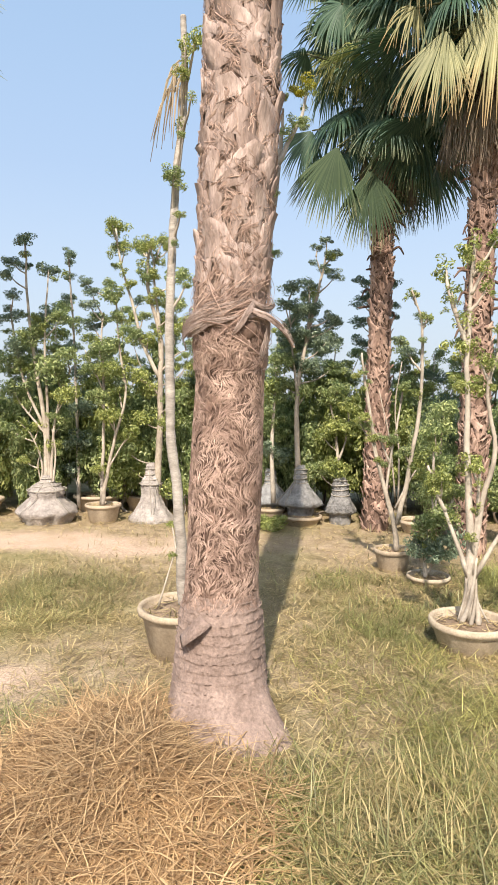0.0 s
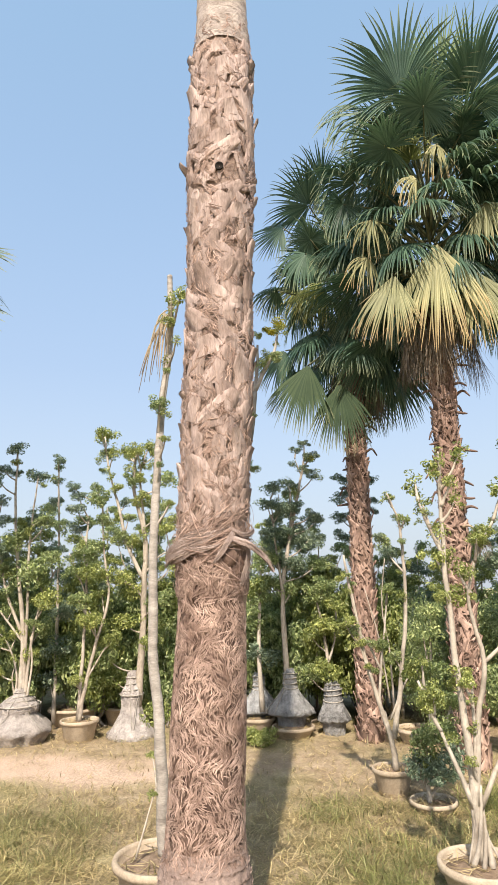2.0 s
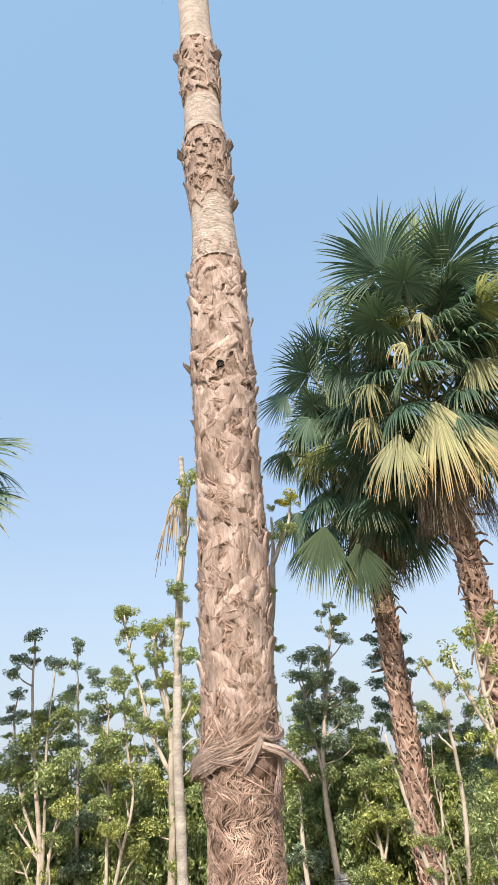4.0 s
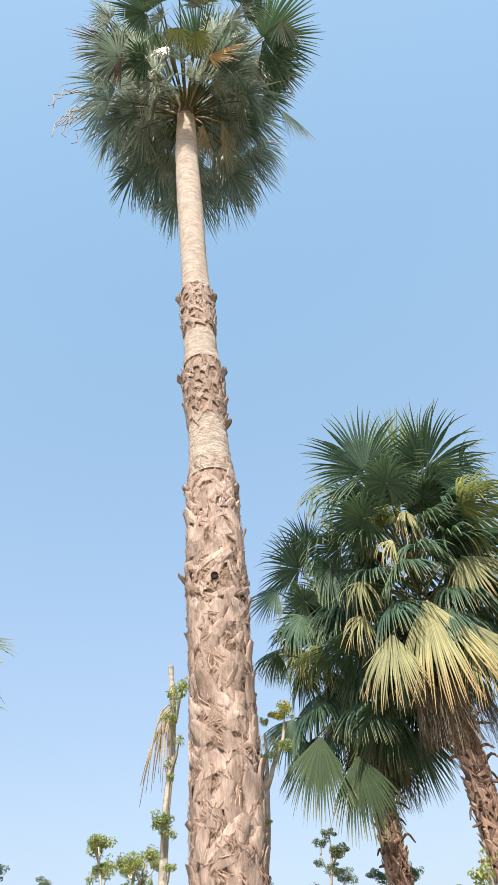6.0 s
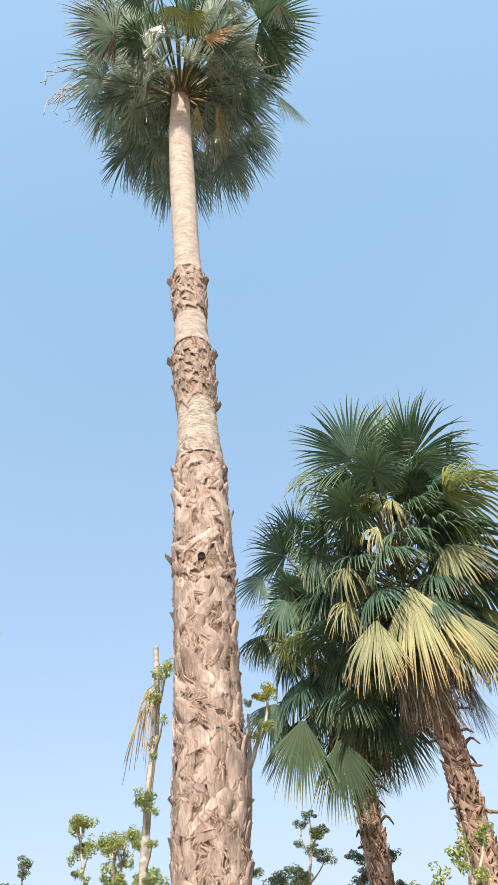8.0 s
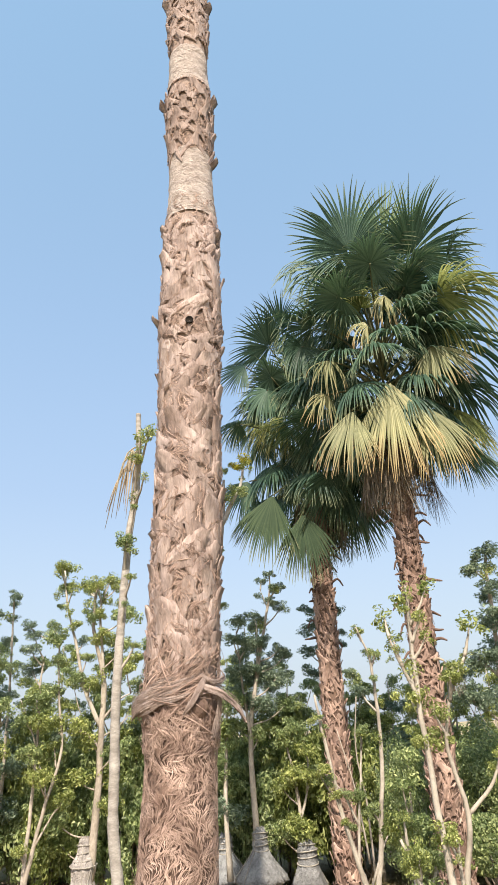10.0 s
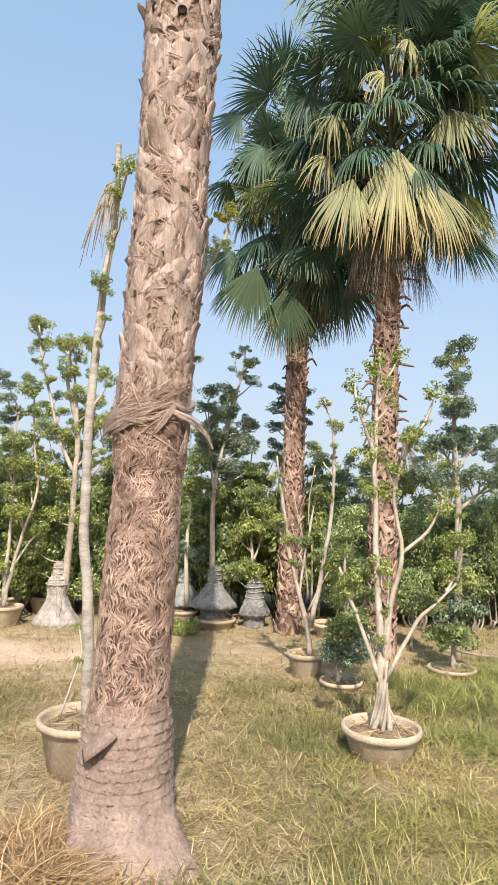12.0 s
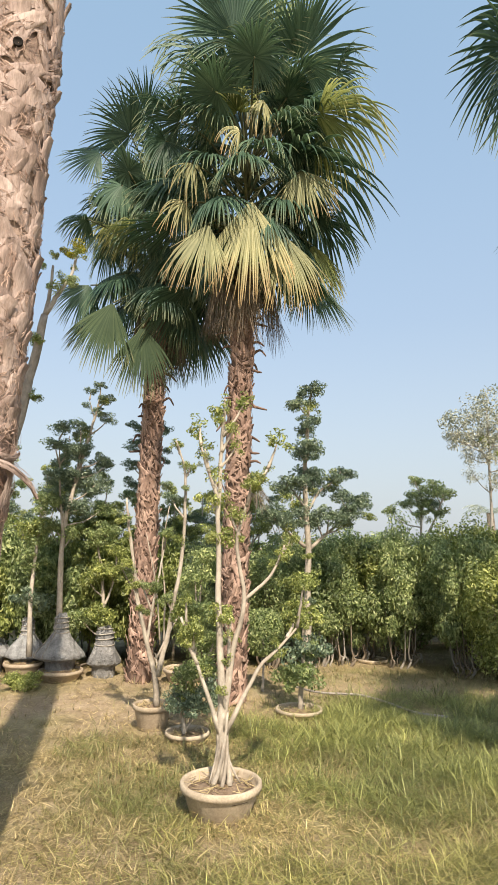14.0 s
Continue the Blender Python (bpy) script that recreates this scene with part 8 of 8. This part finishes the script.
for i in range(14):
    x = -11 + i * 1.75
    bush(x, 14.5 + hr.uniform(-0.6, 0.6), 1.4, 0.2, hr.uniform(1.9, 2.4), hr.choice((M_LEAF, M_LEAF_DARK)), 380 + i, "dense green bush far behind", 3, 4000, 0.09)
for i, (x, y) in enumerate(((-4.9, 10.0), (-4.0, 10.3), (-3.1, 10.6), (-2.4, 10.2), (-1.5, 10.5), (-0.8, 10.3), (0.0, 10.4), (0.8, 10.3), (1.6, 9.7))):
    bush(x, y, 0.6, hr.uniform(0.15, 0.35), hr.uniform(1.9, 2.5), hr.choice((M_LEAF, M_LEAF, M_LEAF_LIGHT)), 420 + i, "green leafy bush between the pale stems", 4, 9000, 0.105)

for i in range(13):
    x = -5.2 + i * 0.56 + hr.uniform(-0.12, 0.12)
    bush(x, 9.75 + hr.uniform(-0.12, 0.12), 0.42, hr.uniform(0.1, 0.3), hr.uniform(1.5, 2.0), hr.choice((M_LEAF, M_LEAF_LIGHT)), 440 + i, "green leafy bush behind the wrapped root balls", 3, 6000, 0.13)

# random cloud-pruned trees that stand between the named ones
for i in range(26):
    x, y, top = -6.4 + i * 0.42 + hr.uniform(-0.2, 0.2), 9.9 + hr.uniform(0, 1.6), hr.uniform(2.7, 4.0)
    if 0.6 < x:
        top *= 0.75
    T = thing("topiary_tree", x, y, 0, "pale-stemmed cloud-pruned tree with small leaf pads", "tree", "cloud-pruned trees")
    lean = hr.uniform(-0.25, 0.25)
    limb(T, [(x, y, -0.03), (x + lean * 0.3, y, top * 0.4), (x + lean, y, top)], hr.uniform(0.04, 0.06), 0.015, M_BARK, rnd=hr)
    for k in range(3):
        s, z = hr.choice((-1, 1)), hr.uniform(0.35, 0.7) * top
        q = hr.uniform(0.2, 0.45)
        limb(T, [(x + lean * z / top, y, z), (x + lean * z / top + s * q * 0.6, y, z + 0.3), (x + lean * z / top + s * q, y, z + 0.7)], 0.022, 0.01, M_BARK, rnd=hr, sides=6)
        pad(T, x + lean * z / top + s * q, y, z + 0.75, hr.uniform(0.12, 0.17), hr.choice(("green", "light", "dark")), hr)
    z = top
    while z > 1.1:
        pad(T, x + lean * z / top + hr.uniform(-0.2, 0.2), y + hr.uniform(-0.2, 0.2), z, hr.uniform(0.13, 0.21), hr.choice(("green", "light", "light", "green", "green")), hr)
        z -= hr.uniform(0.16, 0.3)

# clipped round shrub, and the fresh weed by the shadow
T = thing("round_shrub", 2.85, 7.8, 0, "clipped round green shrub", "shrub")
rs = np.random.default_rng(5)
dirs = rs.normal(0, 1, (3400, 3))
dirs /= np.linalg.norm(dirs, axis=1, keepdims=True)
box = dirs / (np.abs(dirs) ** 3.2).sum(1, keepdims=True) ** (1 / 3.2)
ob = part("crown", leaf_cloud("crown", box * rs.uniform(0.8, 1.02, (3400, 1)), dirs, 0.16, M_LEAF, 6, 0.5), None, T)
ob.location, ob.scale = (0, 0, 0.73), (0.25, 0.25, 0.29)
limb(T, [(2.85, 7.8, -0.03), (2.86, 7.8, 0.3), (2.85, 7.8, 0.7)], 0.03, 0.02, M_BARK_GREY, rnd=hr)
T = thing("weed", -0.05, 8.5, 0, "fresh green leafy weed on dry ground", "weed")
for k in range(5):
    pad(T, -0.05 + hr.uniform(-0.12, 0.12), 8.5 + hr.uniform(-0.1, 0.1), 0.08 + hr.uniform(0, 0.06), 0.12, "light", hr)

# dry leaves hanging from the pole tree
T = [o for o in bpy.data.objects if o.get("label", "").startswith("tall thin pole")][0]
hd = random.Random(8)
for k in range(13):
    g = Geo()
    p = Vector((-0.63 + hd.uniform(-0.03, 0.03), 4.64 + hd.uniform(-0.05, 0.05), 4.2 + hd.uniform(-0.12, 0.1))) - T.location
    d = Vector((hd.uniform(-0.24, -0.04), hd.uniform(-0.06, 0.06), -hd.uniform(0.35, 0.62)))
    for i in range(5):
        t = i / 4
        c = p + Vector((d.x * t ** 0.6, d.y * t, d.z * t ** 1.4))
        w = 0.012 * (1.1 - t)
        g.v += [c + Vector((-w, 0.004, 0)), c + Vector((0, -0.006, 0)), c + Vector((w, 0.004, 0))]
    for i in range(4):
        q = i * 3
        g.f += [(q, q + 1, q + 4, q + 3), (q + 1, q + 2, q + 5, q + 4)]
    part("dry_leaf", g, M_FROND_STRAW, T, "dry hanging leaf", False)


# ---- grass and straw ----
def fbm(x, y, s, off):
    return np.array([noise.noise((a * s, b * s, off)) for a, b in zip(x, y)])


def blades(name, label, mat, n, area, length, width, lie, keep, seed, category="grass", curl=0.35, pile=0.018, fade=0.45):
    """Many bent blades. area: x0, x1, y0, y1; lie: 0 upright to 1 flat; keep(x, y) gives the chance of a blade."""
    r = np.random.default_rng(seed)
    x = r.uniform(area[0], area[1], n)
    y = area[2] + (area[3] - area[2]) * r.uniform(0, 1, n) ** 1.5
    k = keep(x, y)
    edge = np.minimum(np.minimum(x - area[0], area[1] - x), np.minimum(y - area[2], area[3] - y))
    edge = edge + (0.8 * fbm(x, y, 0.9, seed * 3.7) + 0.4 * fbm(x, y, 2.3, seed * 1.9) - 0.35) * np.clip((x > 4) + (x < -3) + (y < 1.9), 0, 1)
    ok = (r.uniform(0, 1, n) < k) & (r.uniform(0, 1, n) < np.clip(edge / fade, 0, 1))
    x, y = x[ok], y[ok]
    n = len(x)
    z = np.array([height(a, b) for a, b in zip(x, y)])
    az = r.uniform(0, 2 * np.pi, n)
    el = np.radians(np.clip(r.normal(90 - 85 * lie, 14, n), 2, 89))
    L = length * r.uniform(0.45, 1.3, n)
    d = np.stack([np.cos(az) * np.cos(el), np.sin(az) * np.cos(el), np.sin(el)], 1)
    side = np.stack([-np.sin(az), np.cos(az), np.zeros(n)], 1)
    flat = np.stack([np.cos(az), np.sin(az), np.zeros(n)], 1)
    base = np.stack([x, y, z + (pile * r.uniform(0, 1, n) + 0.006) * (lie > 0.6)], 1)
    w = width * r.uniform(0.6, 1.3, n)
    cu = curl * r.uniform(0.2, 1.6, n)
    rows = []
    for t, f in ((0, 0.8), (0.4, 1.0), (0.75, 0.7), (1.0, 0.08)):
        c = base + d * (L * t)[:, None] + flat * (L * cu * t * t * 0.6)[:, None] - np.array((0, 0, 1)) * (L * cu * t ** 2.2 * 0.7 * np.sin(el))[:, None]
        c[:, 2] = np.maximum(c[:, 2], z + 0.004)
        rows += [c - side * (w * f * 0.5)[:, None], c + side * (w * f * 0.5)[:, None]]
    v = np.stack(rows, 1).reshape(-1, 3)
    i = np.arange(n)[:, None] * 8
    q = np.concatenate([i + np.array([[0, 1, 3, 2]]), i + np.array([[2, 3, 5, 4]]), i + np.array([[4, 5, 7, 6]])], 1).reshape(-1, 4)
    ob = new(name, mesh_from_arrays(name, v, q, mat))
    return tagged(ob, label, category, kind="stuff")


def green_zone(x, y):
    """Where green grass grows: the near strip, the right-hand meadow, patches by the pots and on the left; straw lies between."""
    def spot(cx, cy, rx, ry, k=1.3):
        return np.clip(k - np.hypot((x - cx) / rx, (y - cy) / ry), 0, 1)
    wave = 0.35 * fbm(x, y, 1.3, 83)
    k = np.clip((x - 0.25) / 0.6, 0, 1) * np.clip((3.75 + wave - y) / 0.5, 0, 1) * 0.9
    k = np.maximum(k, 0.7 * spot(0.15, 2.3, 0.4, 0.6))
    k = np.maximum(k, np.clip((x - 1.9 + wave) / 0.7, 0, 1) * np.clip((7.0 + 0.3 * x - y) / 1.2, 0, 1) * 0.9)
    for cx, cy, rx, ry in ((1.05, 4.75, 0.42, 0.75), (1.75, 5.3, 0.6, 0.5), (-1.95, 5.25, 0.62, 0.75), (-1.25, 3.15, 0.4, 0.4), (1.9, 4.75, 0.5, 0.35), (0.75, 6.0, 0.4, 0.4)):
        k = np.maximum(k, spot(cx, cy, rx, ry))
    k = np.maximum(k, 0.75 * spot(5.3, 7.6, 2.4, 1.5))
    k = k * (1 - 0.85 * np.maximum(spot(2.15, 4.15, 0.5, 0.3), spot(0.62, 4.45, 0.3, 0.5)))
    return np.clip(k + 0.06, 0, 1) * np.clip(0.6 + 1.5 * fbm(x, y, 2.6, 11), 0.05, 1)


def clear_foot(x, y):
    """Short cover right at the palm's foot, so that its root flare shows."""
    return np.clip((np.hypot(x + 0.06, y - 3.12) - 0.42) / 0.16, 0.06, 1)


def not_bare(x, y):
    return 1 - np.array([bare(a, b) for a, b in zip(x, y)]) * 0.84


NEAR, WIDE = (-4.3, 5.4, 0.4, 6.6), (-6.5, 9.5, 4.6, 11.2)
blades("green_grass", "green grass blades growing through dry straw", M_GRASS, 150000, NEAR, 0.12, 0.0043, 0.55, lambda x, y: green_zone(x, y) * not_bare(x, y) * clear_foot(x, y), 1, curl=0.6)
blades("green_grass", "green grass blades further off", M_GRASS, 80000, WIDE, 0.13, 0.006, 0.5, lambda x, y: green_zone(x, y) * not_bare(x, y), 2)
blades("green_tuft", "long drooping green grass tuft on the dry ground", M_GRASS_PALE, 22000, (-3.4, -0.9, 3.9, 6.6), 0.2, 0.005, 0.78, lambda x, y: np.clip(1.4 - np.hypot((x + 1.95) / 0.62, (y - 5.25) / 0.75), 0, 1) * np.clip(0.5 + 1.8 * fbm(x, y, 2.6, 31), 0, 1), 12, curl=0.7)
blades("green_tuft", "long green grass beside the palm's foot", M_GRASS, 20000, (0.0, 2.4, 1.2, 3.2), 0.27, 0.0042, 0.40, lambda x, y: np.clip(1.3 - np.hypot((x - 0.95) / 0.75, (y - 2.35) / 0.55), 0, 1) * np.clip(0.55 + 1.6 * fbm(x, y, 2.6, 37), 0, 1), 13, curl=0.7)
blades("short_grass", "fine yellow-green grass between the straw", M_GRASS_PALE, 105000, (0.0, 5.3, 0.8, 6.4), 0.10, 0.0039, 0.5, lambda x, y: np.maximum(np.clip(0.35 + 1.3 * fbm(x, y, 1.9, 71), 0.06, 1), green_zone(x, y)) * clear_foot(x, y), 18, curl=0.6)
blades("tangled_grass", "tangled fine green grass at the meadow's edge", M_GRASS_MID, 145000, (-0.4, 5.4, 0.7, 4.4), 0.20, 0.0040, 0.6, lambda x, y: green_zone(x, y) * clear_foot(x, y) * np.clip(0.55 + 1.5 * fbm(x, y, 3.1, 91), 0.1, 1), 21, curl=1.0)
blades("short_grass", "long pale dry grass beside the palm's foot", M_GRASS_DRY, 12000, (0.0, 2.2, 1.3, 3.0), 0.24, 0.005, 0.42, lambda x, y: np.clip(1.3 - np.hypot((x - 0.85) / 0.85, (y - 2.3) / 0.6), 0, 1) * clear_foot(x, y), 19, curl=0.8)
blades("tall_grass", "long fresh green grass in the meadow", M_GRASS_FRESH, 230000, (1.7, 6.5, 3.4, 8.2), 0.23, 0.0050, 0.5, lambda x, y: np.clip(1.2 - np.hypot((x - 3.9) / 2.1, (y - 5.5) / 1.6), 0, 1) * np.clip(0.6 + 1.6 * fbm(x, y, 1.7, 4), 0.05, 1), 9, curl=0.95)
blades("dry_grass", "dry yellow standing grass", M_GRASS_DRY, 46000, NEAR, 0.09, 0.0045, 0.6, lambda x, y: (0.25 + 0.5 * np.clip(fbm(x, y, 1.6, 23) + 0.4, 0, 1)) * not_bare(x, y) * clear_foot(x, y), 3)
blades("dry_grass", "dry yellow standing grass further off", M_GRASS_DRY, 50000, WIDE, 0.08, 0.006, 0.65, lambda x, y: (0.25 + 0.5 * np.clip(fbm(x, y, 1.6, 23) + 0.4, 0, 1)) * not_bare(x, y), 4)
blades("straw", "flat cut straw on the ground", M_STRAW, 150000, NEAR, 0.085, 0.0052, 0.90, lambda x, y: (0.8 - 0.55 * green_zone(x, y)) * not_bare(x, y) * np.clip(0.65 + 1.5 * fbm(x, y, 4.5, 41), 0.12, 1), 5, "straw", 0.5, 0.035)
blades("straw", "flat cut straw further off", M_STRAW, 75000, WIDE, 0.085, 0.007, 0.92, lambda x, y: 0.75 * not_bare(x, y) * np.clip(0.6 + 1.6 * fbm(x, y, 3.0, 43), 0.1, 1), 6, "straw", 0.5, 0.04)
blades("straw", "heap of reddish dry straw at the palm's foot", M_STRAW_RED, 85000, (-1.6, 0.8, 1.4, 3.7), 0.18, 0.0050, 0.74, lambda x, y: np.clip(1.35 - np.hypot((x + 0.52) / 0.56, (y - 2.45) / 0.75), 0, 1) * clear_foot(x, y), 7, "straw", 1.1, 0.085)
blades("straw", "upright dry hay beside the palm's foot", M_STRAW_RED, 20000, (-1.3, 0.3, 2.2, 3.5), 0.17, 0.0035, 0.58, lambda x, y: np.clip(1.2 - np.hypot((x + 0.48) / 0.3, (y - 2.95) / 0.4), 0, 1) * clear_foot(x, y), 14, "straw", 0.7)
blades("straw", "coarse dry stalks lying on the ground", M_STRAW, 1800, (-6.0, 8.0, -4.0, 9.5), 0.24, 0.006, 0.95, lambda x, y: 0.6 * not_bare(x, y), 10, "straw", 0.3, 0.04)
blades("dry_grass", "sparse dry grass behind the path", M_GRASS_DRY, 14000, (-7.0, 9.5, -6.0, 2.2), 0.11, 0.009, 0.6, lambda x, y: np.clip(0.45 + 1.2 * fbm(x, y, 0.9, 51), 0.05, 1) * np.clip((2.4 - y) / 1.0 + (np.abs(x - 0.5) > 3.5), 0, 1), 15, fade=2.0)
blades("straw", "sparse cut straw behind the path", M_STRAW, 14000, (-7.0, 9.5, -6.0, 2.2), 0.13, 0.009, 0.93, lambda x, y: np.clip(0.55 + 1.2 * fbm(x, y, 0.7, 57), 0.1, 1) * np.clip((2.4 - y) / 1.0 + (np.abs(x - 0.5) > 3.5), 0, 1), 16, "straw", 0.5, 0.04, fade=2.0)
blades("green_grass", "scattered green grass behind the path", M_GRASS, 14000, (-7.0, 9.5, -6.0, 2.2), 0.14, 0.008, 0.45, lambda x, y: np.clip(-0.1 + 2.0 * fbm(x, y, 0.8, 61), 0, 1) * np.clip((2.4 - y) / 1.0 + (np.abs(x - 0.5) > 3.5), 0, 1), 17, fade=2.0)

blades("green_tuft", "green grass tuft between the clay pots", M_GRASS_FRESH, 15000, (0.4, 2.3, 3.9, 6.4), 0.17, 0.0036, 0.6, lambda x, y: np.maximum(np.clip(1.25 - np.hypot((x - 1.02) / 0.4, (y - 4.75) / 0.7), 0, 1), np.clip(1.2 - np.hypot((x - 0.75) / 0.35, (y - 6.0) / 0.35), 0, 1)) * np.clip(0.5 + 1.8 * fbm(x, y, 2.8, 101), 0, 1), 25, curl=0.9, fade=0.1)
blades("green_tuft", "yellow-green grass tuft beside a clay pot", M_GRASS_PALE, 2600, (1.0, 2.1, 3.8, 4.8), 0.15, 0.0034, 0.4, lambda x, y: np.clip(1 - np.abs(np.hypot(x - 1.5, y - 4.42) - 0.31) / 0.1, 0, 1) * np.clip(0.4 + 2 * fbm(x, y, 3.0, 97), 0, 1), 23, curl=0.8, fade=0.05)

# a pale watering hose in the meadow
g = Geo()
hose = [(3.25, 7.75), (3.35, 7.5), (3.5, 7.28), (3.84, 7.1), (4.0, 6.7), (4.1, 6.25), (4.35, 6.0)]
tube(g, smooth_path([(x, y, height(x, y) + 0.07) for x, y in hose], 5), 0.013, 8)
tagged(new("hose", g.mesh("hose", M_WRAP)), "pale dusty watering hose lying in the grass", "hose")
